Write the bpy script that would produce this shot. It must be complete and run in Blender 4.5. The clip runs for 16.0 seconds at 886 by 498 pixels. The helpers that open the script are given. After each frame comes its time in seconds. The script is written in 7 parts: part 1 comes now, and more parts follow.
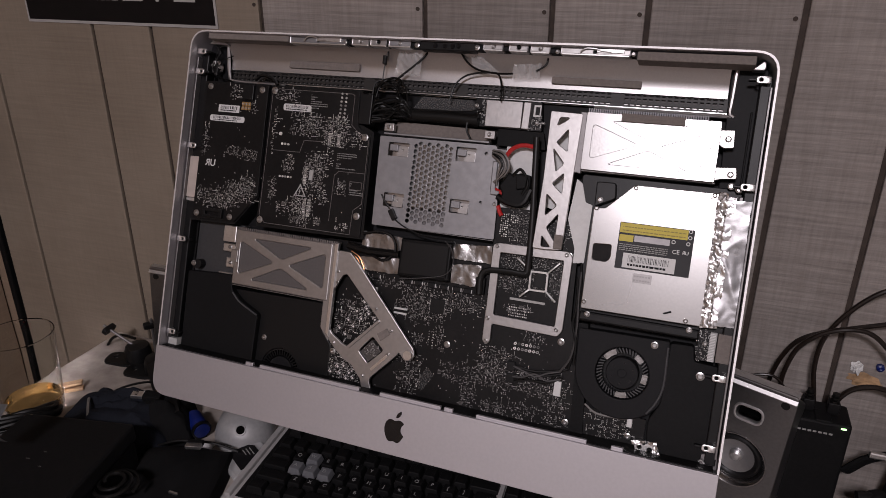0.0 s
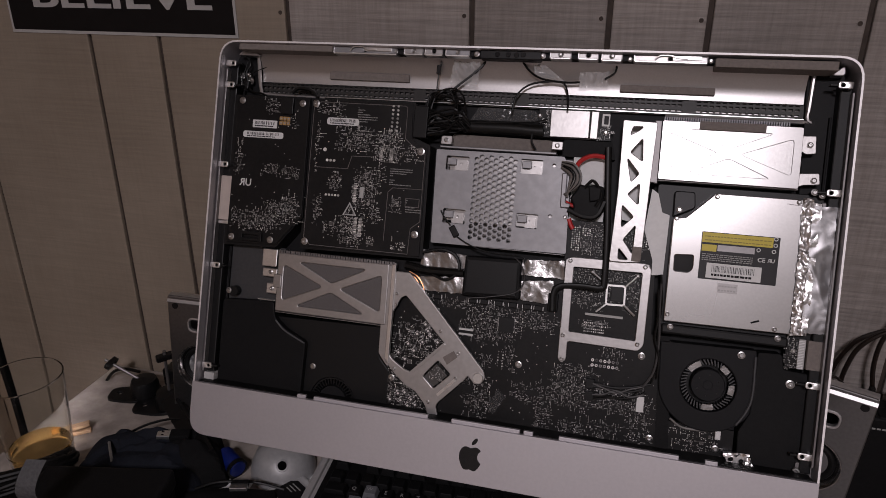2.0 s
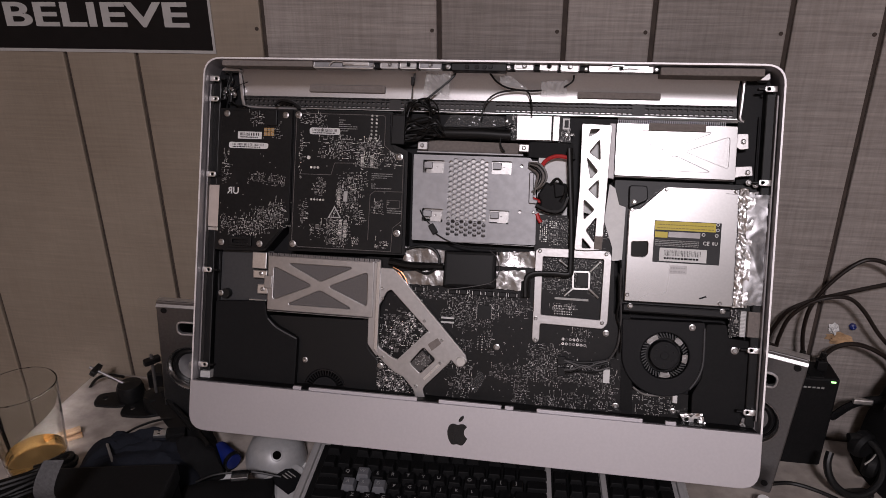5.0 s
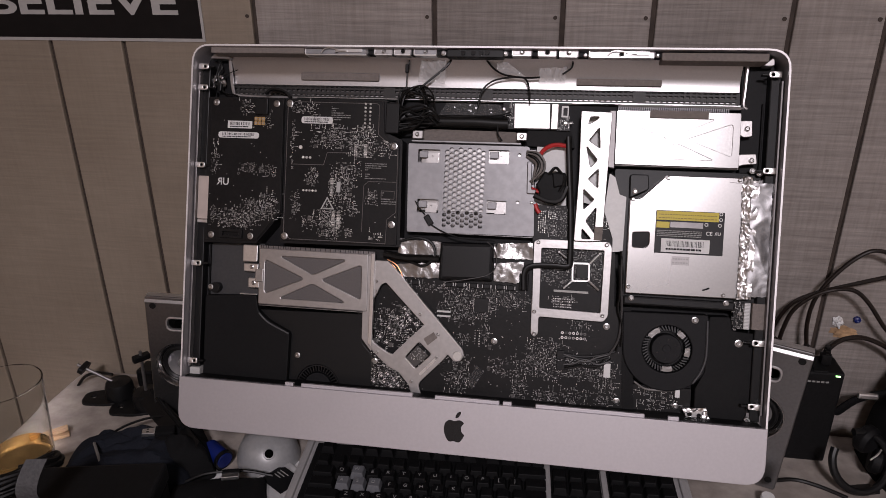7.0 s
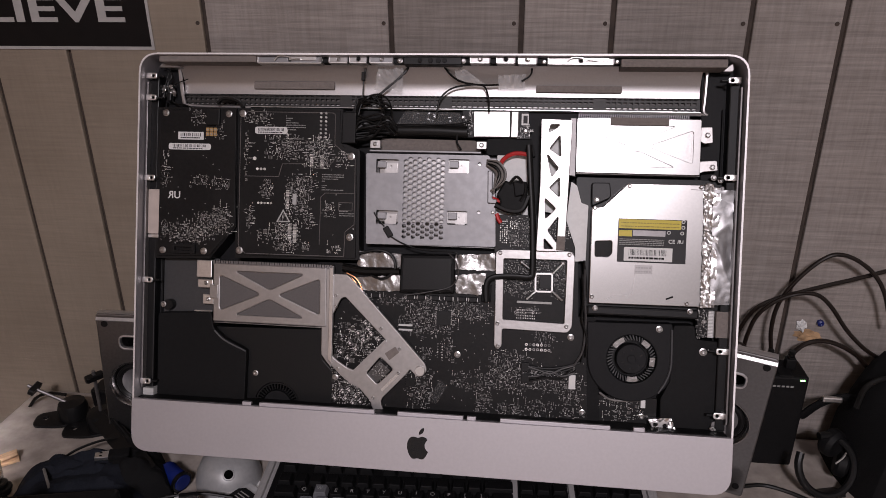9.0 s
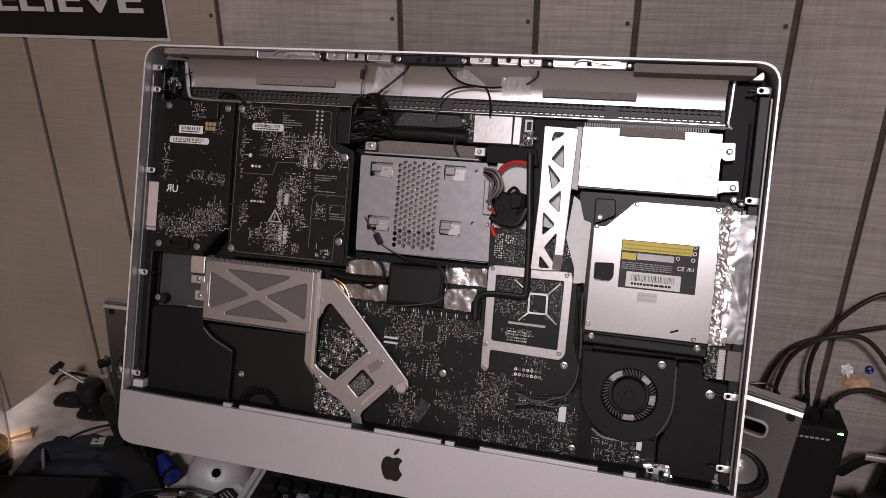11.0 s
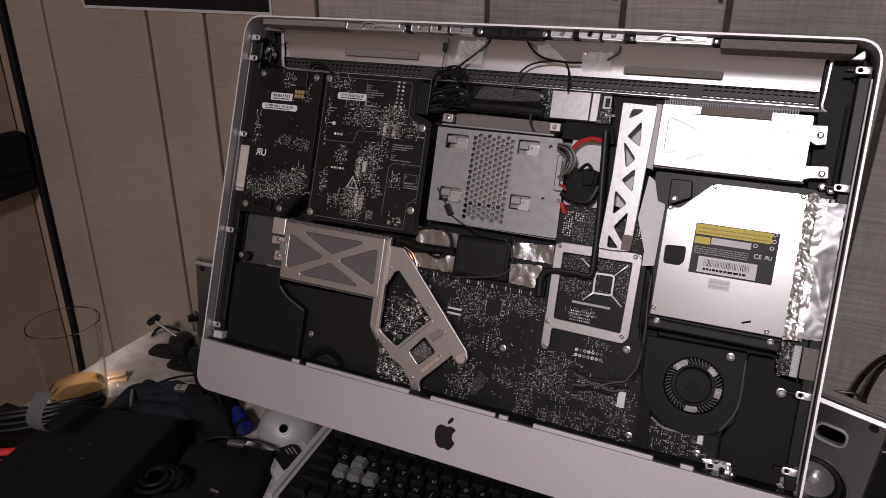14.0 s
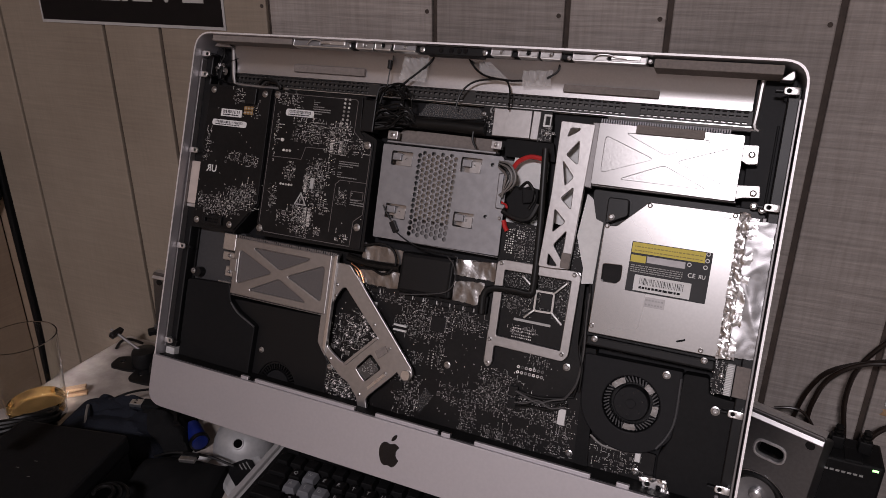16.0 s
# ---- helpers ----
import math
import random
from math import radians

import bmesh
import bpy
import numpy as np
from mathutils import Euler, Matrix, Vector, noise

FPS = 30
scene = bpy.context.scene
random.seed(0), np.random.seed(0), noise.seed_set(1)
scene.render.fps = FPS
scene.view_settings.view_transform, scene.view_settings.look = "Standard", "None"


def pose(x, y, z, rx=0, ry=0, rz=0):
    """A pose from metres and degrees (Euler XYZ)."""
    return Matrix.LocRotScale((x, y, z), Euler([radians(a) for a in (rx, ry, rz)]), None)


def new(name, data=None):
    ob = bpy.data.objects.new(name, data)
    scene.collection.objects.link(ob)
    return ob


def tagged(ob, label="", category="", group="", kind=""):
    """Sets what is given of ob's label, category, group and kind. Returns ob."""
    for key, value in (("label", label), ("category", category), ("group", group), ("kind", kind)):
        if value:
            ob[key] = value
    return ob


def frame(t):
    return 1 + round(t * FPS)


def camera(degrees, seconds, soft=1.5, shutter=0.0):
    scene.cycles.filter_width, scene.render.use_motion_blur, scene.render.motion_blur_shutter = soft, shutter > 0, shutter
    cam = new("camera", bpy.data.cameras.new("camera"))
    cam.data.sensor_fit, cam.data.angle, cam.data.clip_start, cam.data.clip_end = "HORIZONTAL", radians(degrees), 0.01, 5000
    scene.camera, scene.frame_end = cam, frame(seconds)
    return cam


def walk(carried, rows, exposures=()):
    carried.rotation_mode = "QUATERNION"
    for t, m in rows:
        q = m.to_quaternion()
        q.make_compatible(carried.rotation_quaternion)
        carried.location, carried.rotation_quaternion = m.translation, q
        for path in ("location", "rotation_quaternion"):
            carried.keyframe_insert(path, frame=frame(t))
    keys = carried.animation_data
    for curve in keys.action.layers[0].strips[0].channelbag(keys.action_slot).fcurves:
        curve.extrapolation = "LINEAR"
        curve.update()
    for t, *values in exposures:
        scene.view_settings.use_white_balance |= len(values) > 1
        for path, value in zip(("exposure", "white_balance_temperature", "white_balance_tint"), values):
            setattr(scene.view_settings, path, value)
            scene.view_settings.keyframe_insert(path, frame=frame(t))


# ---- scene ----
cam = camera(65.1, 16.0, soft=0.6)
ROWS = [
    (0.0, 0.2694, -0.7920, 1.3336, 67.28, 0.00, 20.89),
    (0.5, 0.2636, -0.7917, 1.3414, 67.26, 0.08, 20.99),
    (1.0, 0.2336, -0.7920, 1.3506, 67.16, 0.05, 20.88),
    (1.5, 0.1905, -0.7882, 1.3416, 67.09, 0.02, 20.67),
    (2.0, 0.1218, -0.8012, 1.3356, 67.50, -0.01, 14.76),
    (2.5, 0.0578, -0.8403, 1.3495, 67.31, 0.47, 6.20),
    (3.0, 0.0393, -0.8459, 1.3564, 67.24, 0.61, 5.13),
    (3.5, 0.0682, -0.8473, 1.3560, 67.23, 0.64, 5.27),
    (4.0, 0.0879, -0.8738, 1.3748, 67.06, 0.50, 9.34),
    (6.5, 0.0971, -0.8617, 1.3421, 67.11, 0.38, 9.51),
    (7.0, 0.0922, -0.8565, 1.3461, 67.10, 0.42, 9.09),
    (7.5, 0.1046, -0.8482, 1.3530, 67.19, 0.46, 8.26),
    (8.0, 0.1024, -0.8316, 1.3604, 67.05, 0.46, 6.95),
    (8.5, 0.0963, -0.8336, 1.3621, 67.16, 0.49, 6.66),
    (9.0, 0.1034, -0.8331, 1.3503, 67.13, 0.49, 6.69),
    (11.5, 0.2152, -0.7582, 1.3429, 67.02, 0.07, 18.39),
    (12.0, 0.2222, -0.7688, 1.3184, 67.24, -0.11, 21.69),
    (12.5, 0.2262, -0.7765, 1.3244, 67.39, -0.21, 23.77),
    (13.0, 0.2294, -0.7702, 1.3255, 67.33, -0.21, 24.07),
    (13.5, 0.2292, -0.7687, 1.3191, 67.30, -0.20, 24.24),
    (14.0, 0.2372, -0.7687, 1.3152, 67.36, -0.24, 24.31),
    (14.5, 0.2507, -0.7577, 1.3184, 67.47, -0.15, 24.35),
    (15.0, 0.2709, -0.7519, 1.3236, 67.56, -0.16, 24.28),
    (15.5, 0.2790, -0.7535, 1.3319, 67.44, -0.28, 24.12),
    (16.0, 0.2855, -0.7415, 1.3310, 67.48, -0.14, 24.04),
]
EXPOSURES = [(0.0, -0.08), (0.5, -0.15), (1.0, -0.32), (1.5, -0.5), (2.0, -0.43), (2.5, -0.29), (3.0, -0.24), (3.5, -0.2), (4.0, -0.04), (6.5, 0.06), (7.0, 0.08), (8.5, 0.1), (9.0, 0.12),
             (11.5, 0.28), (12.0, 0.28), (12.5, 0.25), (13.5, 0.15), (14.5, 0.05), (15.5, -0.04), (16.0, -0.07)]
walk(cam, [(t, pose(x, y, z, rx, ry, rz)) for t, x, y, z, rx, ry, rz in ROWS], EXPOSURES)

# ---- world, lamps, exposure ----
world = bpy.data.worlds.new("world")
scene.world = world
world.use_nodes = True
world.node_tree.nodes["Background"].inputs[0].default_value = (0.9, 0.95, 1.0, 1)
world.node_tree.nodes["Background"].inputs[1].default_value = 0.008
LAMP_AT = (0.26, -2.08)
lamp_data = bpy.data.lights.new("ceiling_bulb", "AREA")
lamp_data.shape, lamp_data.size, lamp_data.energy, lamp_data.color = "DISK", 0.34, 44, (1.0, 0.912, 0.978)
new("ceiling_bulb", lamp_data).matrix_world = pose(*LAMP_AT, 2.325)

# ---- helpers for meshes ----


def part(name, bm, material, parent=None, label="", smooth=False):
    bmesh.ops.recalc_face_normals(bm, faces=bm.faces)
    me = bpy.data.meshes.new(name)
    bm.to_mesh(me)
    bm.free()
    for m in (material if isinstance(material, (list, tuple)) else [material]):
        me.materials.append(m)
    if smooth:
        for p in me.polygons:
            p.use_smooth = True
        me.set_sharp_from_angle(angle=radians(32))
    ob = new(name, me)
    ob.parent = parent
    if label:
        ob["label"] = label
    return ob


def thing(name, label, category, m=None, group="", kind=""):
    ob = new(name)
    ob.empty_display_size = 0.02
    if m is not None:
        ob.matrix_world = m
    return tagged(ob, label, category, group, kind)


def share(ob, parent, m, name=None):
    """One more object on the same mesh, under the same kind of parent."""
    o = new(name or ob.name.split(".")[0], ob.data)
    o.parent = parent
    o.matrix_local = m
    return o


def box(bm, x0, x1, y0, y1, z0, z1, bevel=0.0, seg=2):
    r = bmesh.ops.create_cube(bm, size=1)
    vs = r["verts"]
    for v in vs:
        v.co = Vector((x0 + (v.co.x + 0.5) * (x1 - x0), y0 + (v.co.y + 0.5) * (y1 - y0), z0 + (v.co.z + 0.5) * (z1 - z0)))
    if bevel:
        es = list({e for v in vs for e in v.link_edges})
        bmesh.ops.bevel(bm, geom=es, offset=bevel, segments=seg, profile=0.5, affect="EDGES")
    return bm


def Box(*a, **k):
    return box(bmesh.new(), *a, **k)


def rounded(pts, r, n=4):
    """The outline with its corners rounded by r."""
    out = []
    k = len(pts)
    for i in range(k):
        p, a, b = Vector(pts[i]), Vector(pts[i - 1]), Vector(pts[(i + 1) % k])
        da, db = a - p, b - p
        c = min(r, da.length * 0.45, db.length * 0.45)
        s, e = p + da.normalized() * c, p + db.normalized() * c
        for j in range(n + 1):
            t = j / n
            q = s * (1 - t) ** 2 + p * 2 * t * (1 - t) + e * t * t
            out.append((q.x, q.y))
    return out


def rect(x0, x1, y0, y1):
    return [(x0, y0), (x1, y0), (x1, y1), (x0, y1)]


def disc(cx, cy, r, n=20):
    return [(cx + r * math.cos(6.28319 * i / n), cy + r * math.sin(6.28319 * i / n)) for i in range(n)]


def plate(bm, outline, z0, z1, holes=(), bevel=0.0):
    """A flat piece with holes through it."""
    edges = []
    for loop in (outline, *holes):
        vs = [bm.verts.new((x, y, z0)) for x, y in loop]
        edges += [bm.edges.new((vs[i], vs[(i + 1) % len(vs)])) for i in range(len(vs))]
    r = bmesh.ops.triangle_fill(bm, use_beauty=True, use_dissolve=False, edges=edges)
    faces = [f for f in r["geom"] if isinstance(f, bmesh.types.BMFace)]
    ex = bmesh.ops.extrude_face_region(bm, geom=faces)
    top = [v for v in ex["geom"] if isinstance(v, bmesh.types.BMVert)]
    bmesh.ops.translate(bm, verts=top, vec=(0, 0, z1 - z0))
    if bevel:
        tv = set(top)
        es = [e for e in bm.edges if e.verts[0] in tv and e.verts[1] in tv and len(e.link_faces) == 2
              and any(abs(f.normal.z) < 0.5 for f in e.link_faces)]
        bm.normal_update()
        es = [e for e in bm.edges if e.verts[0] in tv and e.verts[1] in tv and len(e.link_faces) == 2 and e.calc_face_angle(0) > 0.8]
        bmesh.ops.bevel(bm, geom=es, offset=bevel, segments=2, profile=0.5, affect="EDGES")
    return bm


def Plate(*a, **k):
    return plate(bmesh.new(), *a, **k)


def cyl(bm, cx, cy, z0, z1, r, n=20, r2=None):
    bmesh.ops.create_cone(bm, cap_ends=True, segments=n, radius1=r, radius2=r if r2 is None else r2, depth=z1 - z0,
                          matrix=Matrix.Translation((cx, cy, (z0 + z1) / 2)))
    return bm


def ring(bm, cx, cy, z0, z1, r0, r1, n=32):
    return plate(bm, disc(cx, cy, r1, n), z0, z1, [disc(cx, cy, r0, n)])


def lathe(bm, profile, n=32, m=None):
    """A turned body from (radius, height) pairs; a profile that ends where it began makes an open ring."""
    rows = []
    for r, z in profile:
        rows.append([bm.verts.new((r * math.cos(6.28319 * i / n), r * math.sin(6.28319 * i / n), z)) for i in range(n)])
    for a, b in zip(rows, rows[1:]):
        for i in range(n):
            bm.faces.new((a[i], a[(i + 1) % n], b[(i + 1) % n], b[i]))
    ring = profile[0] == profile[-1]
    if profile[0][0] > 0 and not ring:
        bm.faces.new(rows[0][::-1])
    if profile[-1][0] > 0 and not ring:
        bm.faces.new(rows[-1])
    if m is not None:
        bmesh.ops.transform(bm, matrix=m, verts=[v for row in rows for v in row])
    return bm


def smooth_line(pts, per=6):
    ps = [Vector(p) for p in pts]
    ps = [ps[0] * 2 - ps[1]] + ps + [ps[-1] * 2 - ps[-2]]
    out = []
    for i in range(1, len(ps) - 2):
        a, b, c, d = ps[i - 1:i + 3]
        for j in range(per):
            t = j / per
            out.append(0.5 * (2 * b + (c - a) * t + (2 * a - 5 * b + 4 * c - d) * t * t + (3 * b - a - 3 * c + d) * t ** 3))
    return out + [ps[-2]]


def tube(bm, pts, r, n=8, per=6, flat=1.0):
    line = smooth_line(pts, per)
    rows, up = [], Vector((0.3, 0.2, 0.93))
    for i, p in enumerate(line):
        d = (line[min(i + 1, len(line) - 1)] - line[max(i - 1, 0)]).normalized()
        s = d.cross(up)
        s = s.normalized() if s.length > 0.05 else d.cross(Vector((1, 0, 0))).normalized()
        up = s.cross(d).normalized()
        rows.append([bm.verts.new(p + s * r * math.cos(6.28319 * k / n) + up * r * flat * math.sin(6.28319 * k / n)) for k in range(n)])
    for a, b in zip(rows, rows[1:]):
        for k in range(n):
            bm.faces.new((a[k], a[(k + 1) % n], b[(k + 1) % n], b[k]))
    bm.faces.new(rows[0][::-1])
    bm.faces.new(rows[-1])
    return bm


def Tube(*a, **k):
    return tube(bmesh.new(), *a, **k)


# ---- materials ----


def material(name, base, rough=0.5, metal=0.0, spread=0.12, scale=60.0, bump=0.0, bump_scale=None, stretch=(1, 1, 1), stain=None,
             stain_scale=6.0, random_by=None, random_amount=0.0, rough_spread=0.1, coat=0.0, spec=0.5):
    """Grain at one scale, stains at another, and fine relief."""
    m = bpy.data.materials.new(name)
    m.use_nodes = True
    nt = m.node_tree
    ns, ln = nt.nodes, nt.links.new
    b = ns["Principled BSDF"]
    b.inputs["Metallic"].default_value = metal
    b.inputs["Coat Weight"].default_value = coat
    b.inputs["Specular IOR Level"].default_value = spec
    co = ns.new("ShaderNodeTexCoord")
    mp = ns.new("ShaderNodeMapping")
    mp.inputs["Scale"].default_value = stretch
    ln(co.outputs["Object"], mp.inputs["Vector"])
    fine = ns.new("ShaderNodeTexNoise")
    fine.inputs["Scale"].default_value, fine.inputs["Detail"].default_value = scale, 6
    ln(mp.outputs[0], fine.inputs["Vector"])
    big = ns.new("ShaderNodeTexNoise")
    big.inputs["Scale"].default_value, big.inputs["Detail"].default_value = stain_scale, 4
    ln(co.outputs["Object"], big.inputs["Vector"])
    lo = tuple(max(0, c * (1 - spread)) for c in base) + (1,)
    hi = tuple(min(1, c * (1 + spread)) for c in base) + (1,)
    r1 = ns.new("ShaderNodeValToRGB")
    r1.color_ramp.elements[0].position, r1.color_ramp.elements[1].position = 0.35, 0.65
    r1.color_ramp.elements[0].color, r1.color_ramp.elements[1].color = lo, hi
    ln(fine.outputs["Fac"], r1.inputs["Fac"])
    mix = ns.new("ShaderNodeMix")
    mix.data_type, mix.blend_type = "RGBA", "MIX"
    st = stain or tuple(c * (1 - spread) for c in base)
    mix.inputs["B"].default_value = (*st, 1)
    r2 = ns.new("ShaderNodeValToRGB")
    r2.color_ramp.elements[0].position, r2.color_ramp.elements[1].position = 0.5, 0.72
    r2.color_ramp.elements[1].color = (0.6, 0.6, 0.6, 1)
    ln(big.outputs["Fac"], r2.inputs["Fac"])
    ln(r2.outputs["Color"], mix.inputs["Factor"])
    ln(r1.outputs["Color"], mix.inputs["A"])
    out = mix.outputs["Result"]
    if random_by:
        hsv = ns.new("ShaderNodeHueSaturation")
        src = ns.new("ShaderNodeNewGeometry").outputs["Random Per Island"] if random_by == "island" else ns.new("ShaderNodeObjectInfo").outputs["Random"]
        rg = ns.new("ShaderNodeMapRange")
        rg.inputs["To Min"].default_value, rg.inputs["To Max"].default_value = 1 - random_amount, 1 + random_amount
        ln(src, rg.inputs["Value"])
        ln(rg.outputs[0], hsv.inputs["Value"])
        ln(out, hsv.inputs["Color"])
        out = hsv.outputs["Color"]
    ln(out, b.inputs["Base Color"])
    rr = ns.new("ShaderNodeMapRange")
    rr.inputs["To Min"].default_value, rr.inputs["To Max"].default_value = max(0.02, rough - rough_spread), min(1, rough + rough_spread)
    ln(big.outputs["Fac"], rr.inputs["Value"])
    ln(rr.outputs[0], b.inputs["Roughness"])
    if bump:
        bp = ns.new("ShaderNodeBump")
        bp.inputs["Strength"].default_value, bp.inputs["Distance"].default_value = bump, 0.002
        src = fine
        if bump_scale:
            src = ns.new("ShaderNodeTexNoise")
            src.inputs["Scale"].default_value, src.inputs["Detail"].default_value = bump_scale, 5
            ln(mp.outputs[0], src.inputs["Vector"])
        ln(src.outputs["Fac"], bp.inputs["Height"])
        ln(bp.outputs[0], b.inputs["Normal"])
    return m


ALU = material("aluminium", (0.58, 0.558, 0.577), 0.62, 1.0, 0.02, 300, 0.0, stain=(0.5, 0.485, 0.5), stain_scale=3, rough_spread=0.05)
RIM = material("cut_aluminium_edge", (0.92, 0.9, 0.9), 0.6, 1.0, 0.03, 300)
ALU_EDGE = material("aluminium_edge", (0.8, 0.79, 0.78), 0.3, 1.0, 0.04, 300)
STEEL = material("galvanised_steel", (0.31, 0.308, 0.318), 0.54, 1.0, 0.08, 120, 0.04, rough_spread=0.08)
PLATE_STEEL = material("plated_steel", (0.46, 0.447, 0.442), 0.4, 1.0, 0.05, 200, 0.05, rough_spread=0.06)
DRIVE = material("drive_cover", (0.47, 0.46, 0.455), 0.28, 1.0, 0.03, 400, 0.0, rough_spread=0.03)
BRACKET = material("bracket_metal", (0.34, 0.333, 0.33), 0.3, 1.0, 0.03, 400, 0.0, rough_spread=0.03)
DARK_STEEL = material("dark_steel", (0.23, 0.22, 0.22), 0.45, 0.8, 0.08, 200)
FOIL = material("foil", (0.82, 0.81, 0.81), 0.33, 1.0, 0.08, 90, 0.4, 160)
FOIL_SHEET = material("metallised_film", (0.34, 0.335, 0.34), 0.36, 1.0, 0.08, 120, 0.15, 60)
CHROME = material("bright_metal", (0.84, 0.83, 0.82), 0.34, 1.0, 0.05, 300)
SCREW_M = material("screw_metal", (0.48, 0.47, 0.465), 0.3, 1.0, 0.1, 300)
FOIL_FLAT = material("brushed_foil", (0.335, 0.328, 0.325), 0.3, 1.0, 0.06, 500, 0.035, 420)
# much darker than the plates: shade of sunken surfaces put into the colour
RECESS_SHADE = material("recess_shade", (0.13, 0.121, 0.119), 0.6, 0.5, 0.06, 500, 0.08)
BLACK = material("black_plastic", (0.006, 0.006, 0.0065), 0.42, 0, 0.2, 500, 0.03, spec=0.3)
MATT = material("matt_black", (0.006, 0.006, 0.0065), 0.6, 0, 0.2, 300, 0.04, spec=0.18)
GREY_IN = material("dark_grey_coating", (0.011, 0.011, 0.0122), 0.55, 0, 0.1, 300, 0.04, spec=0.17)
RUBBER = material("cable_rubber", (0.0055, 0.0052, 0.005), 0.4, 0, 0.2, 200, spec=0.28)
PCB = material("black_board", (0.0052, 0.0047, 0.005), 0.46, 0, 0.3, 260, 0.06, stain=(0.012, 0.0108, 0.0104), stain_scale=30, spec=0.26)
CHIP = material("chip", (0.05, 0.046, 0.044), 0.45, 0, 0.1, 400, random_by="island", random_amount=0.95)
TRACE = material("board_trace", (0.16, 0.15, 0.145), 0.5, 0, 0.1, 300)
# near black without gloss: the shade inside openings as a colour
HOLE_SHADE = material("hole_shade", (0.003, 0.003, 0.003), 0.9, 0, 0.1, 300, spec=0.0)
SOLDER_BRIGHT = material("bright_solder", (0.68, 0.67, 0.64), 0.4, 0.2, 0.1, 400, random_by="island", random_amount=0.6)
SOLDER_DIM = material("dull_solder", (0.5, 0.485, 0.475), 0.45, 0.2, 0.1, 400, random_by="island", random_amount=0.95)
PRINT_DIM = material("faint_print", (0.3, 0.3, 0.29), 0.6, 0, 0.05, 300)
FOIL_DULL = material("dull_foil", (0.36, 0.35, 0.345), 0.3, 1.0, 0.1, 90, 0.35, 140)
GOLD = material("gold_pad", (0.75, 0.52, 0.25), 0.35, 1.0, 0.1, 300)
BAND_ALU = material("satin_aluminium", (0.58, 0.565, 0.565), 0.42, 1.0, 0.03, 500, 0.03, rough_spread=0.05)
VENT = material("vent_plastic", (0.018, 0.0165, 0.0156), 0.5, 0, 0.1, 300, 0.04)
GREY_COAT = material("grey_coating", (0.04, 0.04, 0.042), 0.5, 0, 0.1, 300, 0.03)
DARKWIRE = material("dark_grey_cable", (0.055, 0.052, 0.052), 0.45, 0, 0.1, 200)
POSTER_INK = material("poster_black", (0.009, 0.0075, 0.0075), 0.6, 0, 0.1, 60, spec=0.16)
POSTER_WHITE = material("poster_white", (0.42, 0.41, 0.4), 0.6, 0, 0.06, 60)
SOLDER = material("solder", (0.5, 0.49, 0.47), 0.4, 0.2, 0.1, 400, random_by="island", random_amount=0.7)
PRINT = material("board_print", (0.45, 0.45, 0.44), 0.6, 0, 0.05, 300)
PAPER = material("paper_label", (0.72, 0.72, 0.71), 0.55, 0, 0.03, 200)
INK = material("ink", (0.009, 0.009, 0.01), 0.5, 0, 0.1, 200, spec=0.1)
DULL_TAG = material("dull_tag", (0.3, 0.29, 0.285), 0.38, 0.7, 0.05, 200)
OLIVE = material("olive_print", (0.3, 0.24, 0.03), 0.5, 0, 0.05, 200)
LABEL_BLACK = material("label_black", (0.022, 0.022, 0.024), 0.5, 0, 0.05, 200, spec=0.3)
BEIGE = material("beige_pad", (0.5, 0.43, 0.39), 0.55, 0, 0.06, 90)
YELLOW = material("yellow_label", (0.62, 0.5, 0.05), 0.5, 0, 0.04, 200)
FOAM = material("foam_strip", (0.2, 0.175, 0.16), 0.85, 0, 0.1, 300, 0.3)
COPPER = material("copper", (0.75, 0.35, 0.18), 0.35, 1.0, 0.1, 200)
RED = material("red_insulation", (0.5, 0.02, 0.02), 0.4, 0, 0.1, 200)
GREYWIRE = material("grey_insulation", (0.16, 0.15, 0.14), 0.45, 0, 0.1, 200)
WHITE = material("white_plastic", (0.72, 0.72, 0.71), 0.45, 0, 0.04, 200)
LOGO = material("logo_black", (0.008, 0.008, 0.009), 0.2, 0, 0.1, 100)
GROOVE = material("groove_brown", (0.055, 0.04, 0.032), 0.8, 0, 0.2, 90)


def tape_material():
    m = bpy.data.materials.new("clear_tape")
    m.use_nodes = True
    nt = m.node_tree
    b = nt.nodes["Principled BSDF"]
    b.inputs["Base Color"].default_value = (0.75, 0.75, 0.75, 1)
    b.inputs["Roughness"].default_value = 0.1
    b.inputs["Alpha"].default_value = 0.36
    b.inputs["Coat Weight"].default_value = 0.6
    co, n, bp = nt.nodes.new("ShaderNodeTexCoord"), nt.nodes.new("ShaderNodeTexNoise"), nt.nodes.new("ShaderNodeBump")
    n.inputs["Scale"].default_value = 60
    bp.inputs["Strength"].default_value = 1.0
    bp.inputs["Distance"].default_value = 0.004
    nt.links.new(co.outputs["Object"], n.inputs["Vector"])
    nt.links.new(n.outputs["Fac"], bp.inputs["Height"])
    nt.links.new(bp.outputs[0], b.inputs["Normal"])
    return m


TAPE = tape_material()
FILM = tape_material()
FILM.name = "clear_film"
FILM.node_tree.nodes["Principled BSDF"].inputs["Base Color"].default_value = (0.25, 0.25, 0.25, 1)
FILM.node_tree.nodes["Principled BSDF"].inputs["Alpha"].default_value = 0.16


